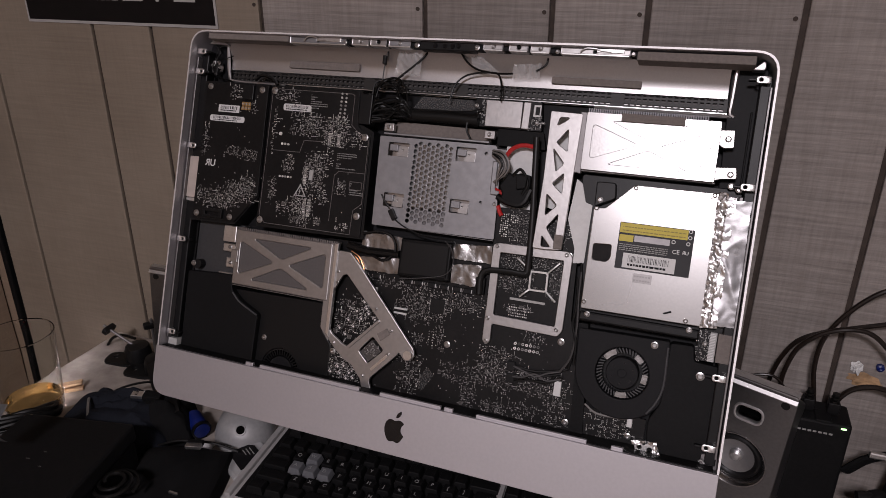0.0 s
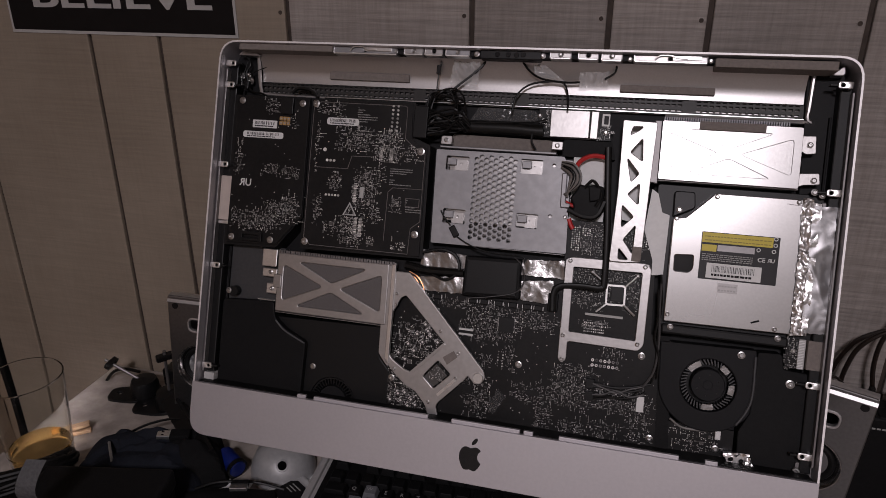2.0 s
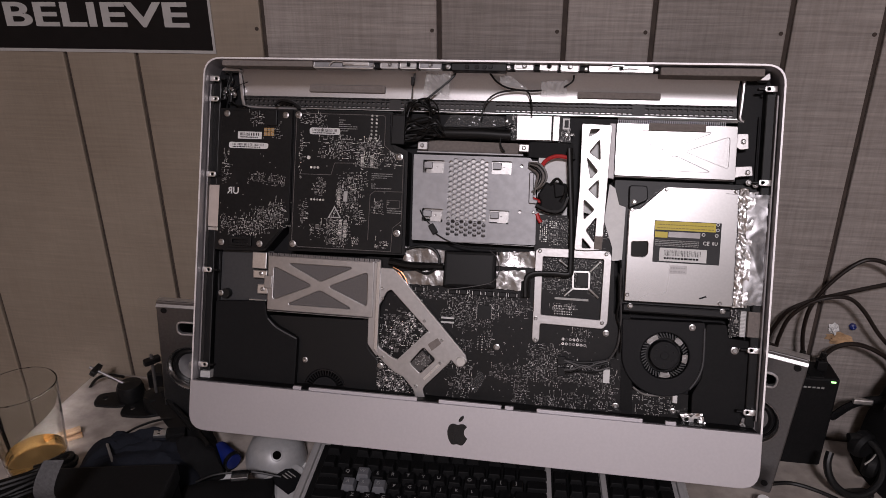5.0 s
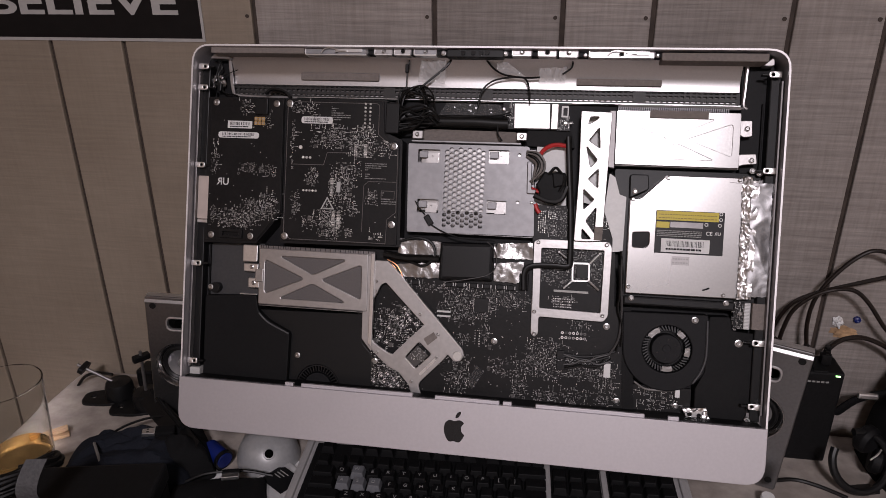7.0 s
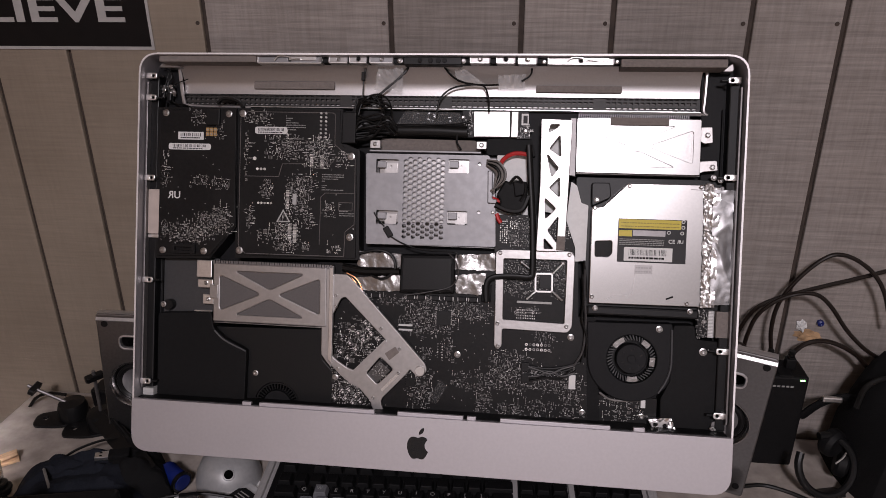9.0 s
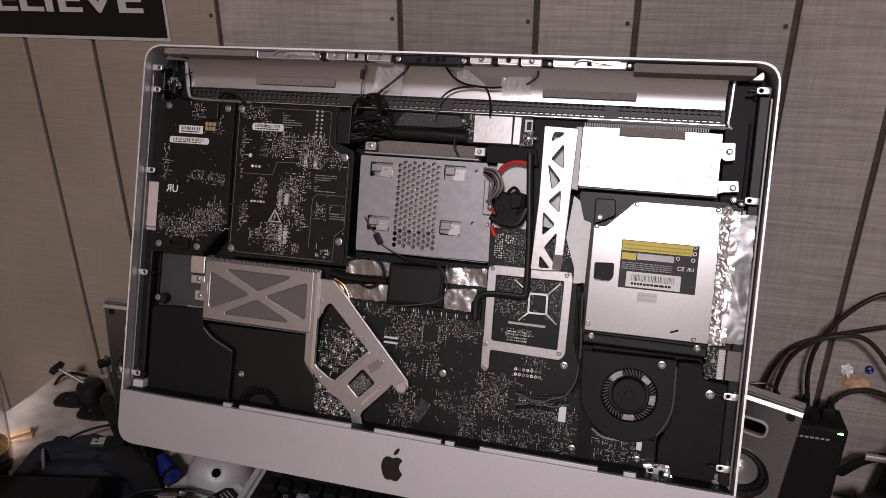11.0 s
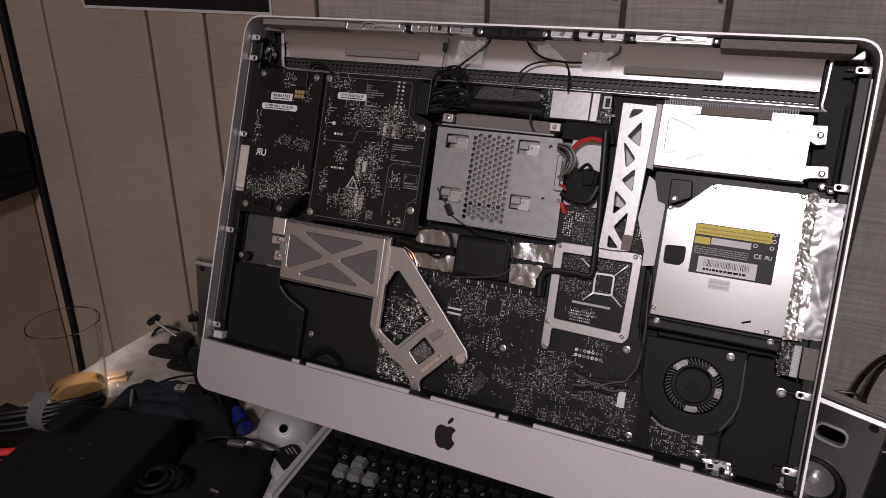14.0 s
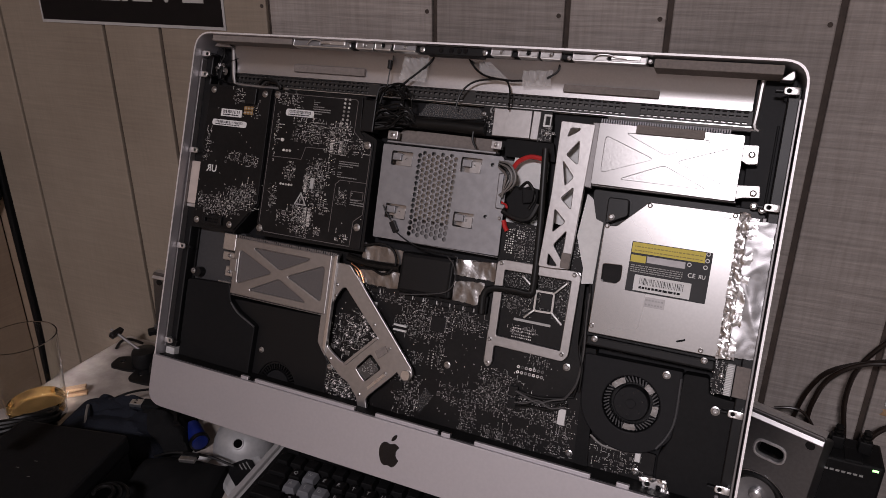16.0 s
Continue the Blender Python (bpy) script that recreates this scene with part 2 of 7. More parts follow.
def wall_material(name, base, weave=1.0):
    """Painted, rough-sawn boards: fine lines across, a mottled stain, each board a little different."""
    m = bpy.data.materials.new(name)
    m.use_nodes = True
    nt = m.node_tree
    ns, ln = nt.nodes, nt.links.new
    b = ns["Principled BSDF"]
    co, oi = ns.new("ShaderNodeTexCoord"), ns.new("ShaderNodeObjectInfo")
    add = ns.new("ShaderNodeVectorMath")
    off = ns.new("ShaderNodeVectorMath")
    off.operation = "SCALE"
    off.inputs[0].default_value = (7.3, 3.1, 11.7)
    ln(oi.outputs["Random"], off.inputs["Scale"])
    ln(co.outputs["Object"], add.inputs[0])
    ln(off.outputs[0], add.inputs[1])

    def tex(stretch, scale, detail=6, rough=0.6):
        mp, t = ns.new("ShaderNodeMapping"), ns.new("ShaderNodeTexNoise")
        mp.inputs["Scale"].default_value = stretch
        t.inputs["Scale"].default_value, t.inputs["Detail"].default_value, t.inputs["Roughness"].default_value = scale, detail, rough
        ln(add.outputs[0], mp.inputs["Vector"])
        ln(mp.outputs[0], t.inputs["Vector"])
        return t
    lines, cloud, streak = tex((3, 3, 70), 4.0), tex((1, 1, 1), 5.0, 4), tex((40, 40, 3), 6.0)
    ramp = ns.new("ShaderNodeValToRGB")
    e = ramp.color_ramp.elements
    e[0].position, e[1].position = 0.3, 0.7
    e[0].color, e[1].color = (*[c * (1 - 0.24 * weave) for c in base], 1), (*[c * (1 + 0.16 * weave) for c in base], 1)
    ln(lines.outputs["Fac"], ramp.inputs["Fac"])
    mix = ns.new("ShaderNodeMix")
    mix.data_type, mix.blend_type = "RGBA", "MULTIPLY"
    mix.inputs["Factor"].default_value = 0.75
    r2 = ns.new("ShaderNodeValToRGB")
    r2.color_ramp.elements[0].position, r2.color_ramp.elements[1].position = 0.3, 0.68
    r2.color_ramp.elements[0].color, r2.color_ramp.elements[1].color = (0.74, 0.72, 0.7, 1), (1, 1, 1, 1)
    ln(cloud.outputs["Fac"], r2.inputs["Fac"])
    ln(ramp.outputs["Color"], mix.inputs["A"])
    ln(r2.outputs["Color"], mix.inputs["B"])
    m2 = ns.new("ShaderNodeMix")
    m2.data_type, m2.blend_type = "RGBA", "MULTIPLY"
    m2.inputs["Factor"].default_value = 0.38 * min(1.0, weave)
    r3 = ns.new("ShaderNodeValToRGB")
    r3.color_ramp.elements[0].position, r3.color_ramp.elements[1].position = 0.35, 0.6
    r3.color_ramp.elements[0].color = (0.6, 0.58, 0.56, 1)
    ln(streak.outputs["Fac"], r3.inputs["Fac"])
    ln(mix.outputs["Result"], m2.inputs["A"])
    ln(r3.outputs["Color"], m2.inputs["B"])
    hsv, rg = ns.new("ShaderNodeHueSaturation"), ns.new("ShaderNodeMapRange")
    rg.inputs["To Min"].default_value, rg.inputs["To Max"].default_value = 0.88, 1.1
    ln(oi.outputs["Random"], rg.inputs["Value"])
    ln(rg.outputs[0], hsv.inputs["Value"])
    ln(m2.outputs["Result"], hsv.inputs["Color"])
    ln(hsv.outputs["Color"], b.inputs["Base Color"])
    b.inputs["Roughness"].default_value = 0.62
    bp = ns.new("ShaderNodeBump")
    bp.inputs["Strength"].default_value, bp.inputs["Distance"].default_value = 0.55 * weave, 0.0012
    ln(lines.outputs["Fac"], bp.inputs["Height"])
    ln(bp.outputs[0], b.inputs["Normal"])
    return m


BOARD = wall_material("grey_board", (0.345, 0.31, 0.288), 1.05)
BOARD_WARM = wall_material("warm_board", (0.3, 0.25, 0.196), 0.42)
BOARD_BROWN = wall_material("brown_board", (0.34, 0.255, 0.185), 0.4)
PLASTER = material("plaster", (0.55, 0.53, 0.5), 0.8, 0, 0.04, 40, 0.2)
FLOOR_M = material("floor_wood", (0.16, 0.1, 0.06), 0.5, 0, 0.2, 30, 0.1, stretch=(1, 12, 1))
DESK_M = material("desk_laminate", (0.34, 0.3, 0.27), 0.5, 0, 0.22, 45, 0.15, stain=(0.22, 0.19, 0.165), stain_scale=26)

# ---- the room ----
wall_north = tagged(part("wall_north", Box(-0.9, 1.7, 0.006, 0.12, 0, 2.4), GROOVE), "panelled wall of rough grey-brown painted boards", "wall", kind="structure")
wall_west = tagged(part("wall_west", Box(-1.02, -0.906, -3.4, 0.12, 0, 2.4), GROOVE), "side wall of brown wooden boards", "wall", kind="structure")
tagged(part("wall_east", Box(1.7, 1.8, -3.4, 0.12, 0, 2.4), PLASTER), "plain light wall", "wall", kind="structure")
tagged(part("wall_south", Box(-1.02, 1.8, -3.5, -3.4, 0, 2.4), PLASTER), "plain light wall", "wall", kind="structure")
tagged(part("floor", Box(-1.02, 1.8, -3.5, 0.12, -0.1, 0), FLOOR_M), "brown wooden floor", "floor", kind="structure")
tagged(part("ceiling", Box(-1.02, 1.8, -3.5, 0.12, 2.4, 2.5), PLASTER), "plain light ceiling", "ceiling", kind="structure")

# the lamp under the ceiling
ceiling_lamp = thing("ceiling_lamp", "round white ceiling lamp with a metal rim, switched on", "lamp", pose(*LAMP_AT, 2.4))
part("lamp_base", lathe(bmesh.new(), [(0.0, -0.001), (0.24, -0.001), (0.24, -0.055), (0.225, -0.07), (0.22, -0.07), (0.215, -0.05), (0.0, -0.05)], 40), WHITE, ceiling_lamp)

# desk
desk = thing("desk", "light speckled laminate desk against the panelled wall", "desk", pose(0.5, -0.35, 0))
part("desktop", Box(-1.13, 1.15, -0.4, 0.343, 0.7, 0.738, bevel=0.003), DESK_M, desk)
leg = part("leg", Box(-0.03, 0.03, -0.03, 0.03, 0.0, 0.7, bevel=0.003), DARK_STEEL, desk)
leg.matrix_local = pose(-1.05, -0.34, 0)
for x, y in ((1.08, -0.34), (-1.05, 0.29), (1.08, 0.29)):
    share(leg, desk, pose(x, y, 0))


# ---- the opened all-in-one computer ----
COMPUTER = pose(0.0, -0.2485, 0.8408, 68.8, -0.25, -0.6)
computer = thing("desktop_computer", "opened silver all-in-one computer without screen, black boards and metal brackets inside", "computer", COMPUTER)
HALF, TOP = 0.325, 0.446
INNER = rounded(rect(-HALF + 0.0019, HALF - 0.0019, 0.0019, TOP - 0.0019), 0.0203, 6)


def shell():
    """The rear housing: a rim that bulges back."""
    bm = bmesh.new()
    rows = []
    for d, k in ((-0.001, 1.0), (-0.03, 1.0), (-0.042, 0.992), (-0.052, 0.965), (-0.06, 0.9), (-0.067, 0.76), (-0.07, 0.5)):
        o = rounded(rect(-HALF * k, HALF * k, TOP / 2 * (1 - k), TOP / 2 * (1 + k)), 0.022 + 0.1 * (1 - k), 6)
        rows.append([bm.verts.new((x, y, d)) for x, y in o])
    n = len(rows[0])
    for a, b in zip(rows, rows[1:]):
        for i in range(n):
            bm.faces.new((a[i], a[(i + 1) % n], b[(i + 1) % n], b[i]))
    bm.faces.new(rows[-1])
    rim = [bm.verts.new((x, y, -0.001)) for x, y in INNER]
    low = [bm.verts.new((x, y, -0.044)) for x, y in INNER]
    for i in range(n):
        j = (i + 1) % n
        bm.faces.new((rows[0][i], rim[i], rim[j], rows[0][j])).material_index = 1
        bm.faces.new((rim[i], low[i], low[j], rim[j]))
    return bm


part("rear_housing", shell(), [ALU, RIM], computer, "silver anodised aluminium rear housing", True)
part("inner_tray", Plate(rounded(rect(-HALF + 0.004, HALF - 0.004, 0.004, TOP - 0.004), 0.0195, 6), -0.049, -0.046), GREY_IN, computer, "dark grey inner tray")
CHIN_TOP = [(-0.3113, 0.0572), (0.3222, 0.0617)]
CHIN = (CHIN_TOP[0][1] + CHIN_TOP[1][1]) / 2
chin = part("chin_panel", Plate(rounded([(-HALF, CHIN), (-HALF, 0.0), (HALF, 0.0), (HALF, CHIN)], 0.0215, 6)[7:21] + [(HALF, CHIN), (-HALF, CHIN)], -0.004, 0.0006, bevel=0.0005), ALU, computer, "smooth silver aluminium chin panel")


def screw_mesh(r):
    bm = lathe(bmesh.new(), [(0.0, 0.0), (r * 1.5, 0.0), (r * 1.5, 0.0007), (r, 0.001), (r, 0.0022), (r * 0.8, 0.0026), (r * 0.42, 0.0026), (r * 0.36, 0.0014), (0.0, 0.0014)], 14)
    return bm


SCREW = {}
SCALE_SCREW = 0.75


def screws(parent, pts, d, r=0.0022):
    for x, y in pts:
        if r not in SCREW:
            o = part("screw", screw_mesh(r * SCALE_SCREW), SCREW_M, parent, "", True)
            o.matrix_local = pose(x, y, d)
            SCREW[r] = o
        else:
            share(SCREW[r], parent, pose(x, y, d))


def chips(name, parent, d, areas, seed, mats=(CHIP, SOLDER, PRINT)):
    """Small parts on a board in clusters: pairs of soldered pads, packages with pins, rows of joints, printed outlines and lines.
    Each area: (x0, y0, x1, y1, count, size, share of bright ones)."""
    rnd = random.Random(seed)
    verts, faces, mi = [], [], []
    taken = set()

    def free(cx, cy, w, h):
        """True, and the ground is taken, where nothing stands yet."""
        cells = {(i, j) for i in range(int((cx - w / 2) // 0.0006), int((cx + w / 2) // 0.0006) + 1) for j in range(int((cy - h / 2) // 0.0006), int((cy + h / 2) // 0.0006) + 1)}
        if cells & taken:
            return False
        taken.update(cells)
        return True

    def bit(cx, cy, w, h, z, m):
        k = len(verts)
        for zz in (d - 0.0001, d + z):
            verts.extend([(cx - w / 2, cy - h / 2, zz), (cx + w / 2, cy - h / 2, zz), (cx + w / 2, cy + h / 2, zz), (cx - w / 2, cy + h / 2, zz)])
        faces.extend([(k + 4, k + 5, k + 6, k + 7), (k, k + 1, k + 5, k + 4), (k + 1, k + 2, k + 6, k + 5), (k + 2, k + 3, k + 7, k + 6), (k + 3, k, k + 4, k + 7)])
        mi.extend([m] * 5)

    for x0, y0, x1, y1, n, size, bright in areas:
        for _ in range(int(n * (0.45 if size < 0.0011 else 2.6))):
            tx, ty = rnd.uniform(-1, 1), rnd.uniform(-1, 1)
            if rnd.random() < 0.62:
                tx, ty = max(-1.2, min(1.2, rnd.gauss(0, 0.5))), max(-1.2, min(1.2, rnd.gauss(0, 0.5)))
            cx, cy = (x0 + x1) / 2 + tx * (x1 - x0) / 2, (y0 + y1) / 2 + ty * (y1 - y0) / 2
            cx, cy = round(cx / 0.0012) * 0.0012, round(cy / 0.0012) * 0.0012
            flip = rnd.random() < 0.5
            kind = rnd.random()
            g = max(0.7, min(1.35, size / 0.0015))
            b_ = lambda u, v, w, h, z, m: bit(cx + (v if flip else u), cy + (u if flip else v), h if flip else w, w if flip else h, z, m)
            if size < 0.0011:
                if free(cx, cy, 0.0009, 0.0009):
                    bit(cx, cy, 0.0008, 0.0008, 0.0003, 1)
            elif kind < 0.55:
                l = rnd.uniform(0.0009, 0.0015) * g
                if not free(cx, cy, *((0.001, l * 1.8) if flip else (l * 1.8, 0.001))):
                    continue
                b_(0, 0, l, 0.0008 * g, 0.0005, 0)
                lit = 1 if rnd.random() < 0.4 + bright * 0.6 else 0
                b_(-l * 0.62, 0, 0.00045 * g, 0.0009 * g, 0.0004, lit)
                b_(l * 0.62, 0, 0.00045 * g, 0.0009 * g, 0.0004, lit)
            elif kind < 0.62:
                w = rnd.uniform(0.002, 0.0042) * g
                if not free(cx, cy, w * 1.2, w * 1.2):
                    continue
                k = int(w / 0.0007)
                b_(0, 0, w, w * 0.8, 0.0009, 0)
                for i in range(k):
                    u = -w / 2 + w * (i + 0.5) / k
                    for sgn in (-1, 1):
                        b_(u, sgn * w * 0.48, 0.0003, 0.0007, 0.0004, 1)
            elif kind < 0.8:
                k = rnd.randint(2, 6)
                if not free(cx + (0 if flip else 0.0007 * (k - 1)), cy + (0.0007 * (k - 1) if flip else 0), *((0.0009, 0.0014 * k) if flip else (0.0014 * k, 0.0009))):
                    continue
                for i in range(k):
                    b_(i * 0.0014, 0, 0.0007 * g, 0.0007 * g, 0.0004, 1)
            elif kind < 0.84:
                w, h = rnd.uniform(0.0018, 0.0042), rnd.uniform(0.0014, 0.0028)
                if not free(cx, cy, *((h, w) if flip else (w, h))):
                    continue
                b_(0, h / 2, w, 0.0002, 0.0002, 2)
                b_(0, -h / 2, w, 0.0002, 0.0002, 2)
                b_(-w / 2, 0, 0.0002, h, 0.0002, 2)
                b_(w / 2, 0, 0.0002, h, 0.0002, 2)
            else:
                x = 0.0
                if not free(cx + (0 if flip else 0.0018), cy + (0.0018 if flip else 0), *((0.0008, 0.0036) if flip else (0.0036, 0.0008))):
                    continue
                for i in range(rnd.randint(2, 4)):
                    w = rnd.uniform(0.0004, 0.0012)
                    b_(x + w / 2, 0, w, 0.0007, 0.0002, 2)
                    x += w + 0.0003
    me = bpy.data.meshes.new(name)
    me.from_pydata(verts, [], faces)
    for m in mats:
        me.materials.append(m)
    me.polygons.foreach_set("material_index", mi)
    o = new(name, me)
    o.parent = parent
    o["kind"] = "stuff"
    return o


def text_of(body, size, mat):
    cu = bpy.data.curves.new("lettering", "FONT")
    cu.body, cu.size, cu.extrude, cu.offset = body, size, 0.0001, size * 0.012
    tmp = new("lettering", cu)
    me = bpy.data.meshes.new_from_object(tmp.evaluated_get(bpy.context.evaluated_depsgraph_get()))
    bpy.data.objects.remove(tmp)
    me.materials.append(mat)
    return me


def area(a, b, n, size, bright=0.3):
    return (min(a[0], b[0]), min(a[1], b[1]), max(a[0], b[0]), max(a[1], b[1]), n, size, bright)


def span(a, b):
    return (min(a[0], b[0]), max(a[0], b[0]), min(a[1], b[1]), max(a[1], b[1]))


def label_strip(parent, a, b, d, label, round_ends=0.0, bars=18, seed=3):
    """A paper label with a bar code and unreadable lines."""
    x0, x1, y0, y1 = span(a, b)
    o = part("label", Plate(rounded(rect(x0, x1, y0, y1), round_ends or 0.0004, 4), d, d + 0.0004), PAPER, parent, label)
    rnd = random.Random(seed)
    bm = bmesh.new()
    w, h = x1 - x0, y1 - y0
    x = x0 + w * 0.1
    while x < x1 - w * 0.12:
        k = rnd.uniform(0.2, 0.7) * w / bars / 2
        box(bm, x, x + k, y0 + h * 0.42, y0 + h * 0.84, d + 0.0003, d + 0.0006)
        x += k + rnd.uniform(0.4, 1.3) * w / bars / 2
    x = x0 + w * 0.1
    while x < x1 - w * 0.2:
        k = rnd.uniform(0.03, 0.09) * w
        box(bm, x, x + k, y0 + h * 0.16, y0 + h * 0.3, d + 0.0003, d + 0.0006)
        x += k + 0.015 * w
    part("print", bm, INK, o)
    return o


# inside edges: black side rails, with the small mounting clips for the glass
for s in (-1, 1):
    x = s * (HALF - 0.0032)
    part("side_rail", Box(min(x, x - s * 0.0105), max(x, x - s * 0.0105), CHIN + 0.001, TOP - 0.02, -0.046, -0.02, bevel=0.0012), BLACK, computer, "black plastic side rail")
    x2 = x - s * 0.0125
    part("rail_lip", Box(min(x2, x2 - s * 0.002), max(x2, x2 - s * 0.002), CHIN + 0.02, TOP - 0.05, -0.046, -0.03, bevel=0.0005), MATT, computer)
    part("rail_rib", Box(min(x, x - s * 0.002), max(x, x - s * 0.002), CHIN + 0.01, TOP - 0.03, -0.02, -0.012, bevel=0.0004), DARK_STEEL, computer)


def clip(parent, x, y, d, s):
    """A chrome lug with a hole, held by a screw, on the side rail."""
    bm = Plate(rounded(rect(-0.004, 0.011, -0.0038, 0.0038), 0.003, 4), 0, 0.002, [disc(0.006, 0, 0.0022, 12)], bevel=0.0004)
    box(bm, -0.0045, -0.0015, -0.0036, 0.0036, -0.012, 0.0018, bevel=0.0005)
    o = part("glass_clip", bm, CHROME, parent, "small chrome mounting lug", True)
    o.matrix_local = pose(x, y, d) @ Matrix.Diagonal((-s * 0.8, 0.85, 1, 1))
    t = part("clip_tail", Box(0.011, 0.019, -0.0012, 0.0012, -0.006, 0.0003, bevel=0.0005), BLACK, o)


for x, y in [(-0.3258, 0.4228), (-0.3255, 0.3986), (-0.3265, 0.3083), (-0.3259, 0.1928), (-0.3266, 0.0769)]:
    clip(computer, -HALF + 0.0065, y, -0.013, -1)
for x, y in [(0.3206, 0.4224), (0.3200, 0.3238), (0.3204, 0.1452), (0.3197, 0.0786)]:
    clip(computer, HALF - 0.009, y, -0.013, 1)
part("rail_label", Box(*span(*[(-0.3197, 0.2957), (-0.3056, 0.2450)]), -0.03, -0.016, bevel=0.001), BEIGE, computer, "pale beige pad on the rail")
part("rail_label_end", Box(*span(*[(-0.3191, 0.2446), (-0.3055, 0.2404)]), -0.03, -0.0155, bevel=0.0008), CHROME, computer)

def tape(pts, d, seed, rise=0.0034, fold=135):
    """A crumpled strip of film or foil: sharp creases, uneven edges."""
    (ax, ay), (bx, by), (cx, cy), (dx, dy) = pts
    bm = bmesh.new()
    n = max(8, min(60, int(math.hypot(bx - ax, by - ay) / 0.0013)))
    k = max(8, min(90, int(math.hypot(dx - ax, dy - ay) / 0.0013)))
    g = []
    for j in range(k + 1):
        row = []
        for i in range(n + 1):
            u, v = i / n, j / k
            x = (ax * (1 - u) + bx * u) * (1 - v) + (dx * (1 - u) + cx * u) * v
            y = (ay * (1 - u) + by * u) * (1 - v) + (dy * (1 - u) + cy * u) * v
            a = noise.noise(Vector((x * fold, y * fold * 0.7, seed * 3.7)))
            b = noise.noise(Vector((x * fold * 2.3 + 5, y * fold * 2.3, seed * 1.9)))
            edge = noise.noise(Vector((seed * 2.3, (x + y) * 260, 0.5))) * 0.0012
            x += edge * (1 if i in (0, n) else 0)
            y += edge * (1 if j in (0, k) else 0)
            row.append(bm.verts.new((x, y, d + rise * (0.8 - abs(a) * 1.4 + 0.35 * abs(b)))))
        g.append(row)
    for j in range(k):
        for i in range(n):
            bm.faces.new((g[j][i], g[j][i + 1], g[j + 1][i + 1], g[j + 1][i]))
    return bm


# upper shell: a bright band of aluminium, a perforated vent, and the camera row
BAND = [(-0.2891, 0.4422), (0.2852, 0.4418), (0.2839, 0.4087), (-0.2886, 0.4065)]
bx0, bx1 = BAND[0][0], BAND[1][0]
by1, by0 = BAND[0][1] + 0.006, BAND[2][1]
bm = bmesh.new()
prof = [(by1, -0.014), (by1 - 0.004, -0.0195), (by1 - 0.01, -0.0255), (by1 - 0.018, -0.0318), (by1 - 0.026, -0.0358), (by0 + 0.01, -0.0376), (by0 + 0.004, -0.0379), (by0, -0.0379), (by0 - 0.001, -0.04)]
for (ya, da), (yb, db) in zip(prof, prof[1:]):
    bm.faces.new([bm.verts.new(p) for p in ((bx0, ya, da), (bx1, ya, da), (bx1, yb, db), (bx0, yb, db))])
bmesh.ops.remove_doubles(bm, verts=bm.verts, dist=0.0001)
bmesh.ops.solidify(bm, geom=list(bm.faces), thickness=0.0012)
band = part("upper_band", bm, BAND_ALU, computer, "bright curved aluminium upper band", True)
for a, b in ([(-0.2040, 0.4216), (-0.1104, 0.4135)], [(0.1138, 0.4197), (0.2043, 0.4126)]):
    x0, x1, y0, y1 = span(a, b)
    part("band_pad", Plate(rounded(rect(x0, x1, y0, y1), 0.001), -0.038, -0.0325, bevel=0.0004), FOAM, band, "grey foam pad")
for s, q in ((-1, [(-0.2925, 0.4360), (-0.2885, 0.3994), (-0.2789, 0.3936), (-0.2089, 0.3927)]), (1, [(0.2905, 0.4382), (0.2890, 0.3960), (0.2845, 0.3912), (0.1603, 0.3923)])):
    part("band_trim", Tube([(q[0][0], q[0][1], -0.03), (q[1][0], q[1][1], -0.034), (q[2][0], q[2][1], -0.036), (q[3][0], q[3][1], -0.038)], 0.0022, 8, 5), BAND_ALU, computer, "bright bevelled edge", True)
VA, VB = [(-0.2926, 0.4087), (0.2867, 0.3950)]
vx0, vx1, vy0, vy1 = span(VA, VB)
holes = []
for row in range(3):
    y = vy0 + 0.0014 + row * 0.0047
    n = 96
    for i in range(n):
        x = vx0 + 0.006 + (vx1 - vx0 - 0.012) * i / (n - 1)
        if i in (31, 32, 50, 51, 78, 79):
            continue
        holes.append(rect(x - 0.002, x + 0.002, y, y + (0.0018, 0.0026, 0.0028)[row]))
part("vent_grille", Plate(rounded(rect(vx0, vx1, vy0 - 0.001, vy1), 0.004), -0.0415, -0.0385, holes), VENT, computer, "black perforated ventilation grille")
# backing in two tones: shade behind upper slots, light behind the lowest, as colour
part("vent_backing", Box(vx0, vx1, vy0 + 0.0047, vy1, -0.046, -0.0422), RECESS_SHADE, computer)
part("vent_backing", Box(vx0, vx1, vy0 - 0.001, vy0 + 0.0045, -0.046, -0.042), PLATE_STEEL, computer)
part("vent_lip", Box(*span(*[(-0.2448, 0.3935), (0.2884, 0.3940)]), -0.044, -0.036, bevel=0.0006), ALU_EDGE, computer)
for a, b in ([(-0.3042, 0.4449), (-0.1917, 0.4372)], [(0.1993, 0.4422), (0.3048, 0.4339)]):
    part("top_foam", Box(*span(a, b), -0.03, -0.006, bevel=0.0008), FOAM, computer, "grey-brown foam strip")
part("top_wall", Box(-HALF + 0.02, HALF - 0.02, TOP - 0.0075, TOP - 0.003, -0.036, -0.012), GREY_IN, computer)
for q in ([(-0.3141, 0.4338), (-0.3023, 0.4439), (-0.2842, 0.4338)], [(0.3015, 0.4325), (0.3136, 0.4430), (0.3151, 0.4325)]):
    part("corner_gusset", Plate(rounded(q, 0.004), -0.03, -0.02, bevel=0.001), PLATE_STEEL, computer)
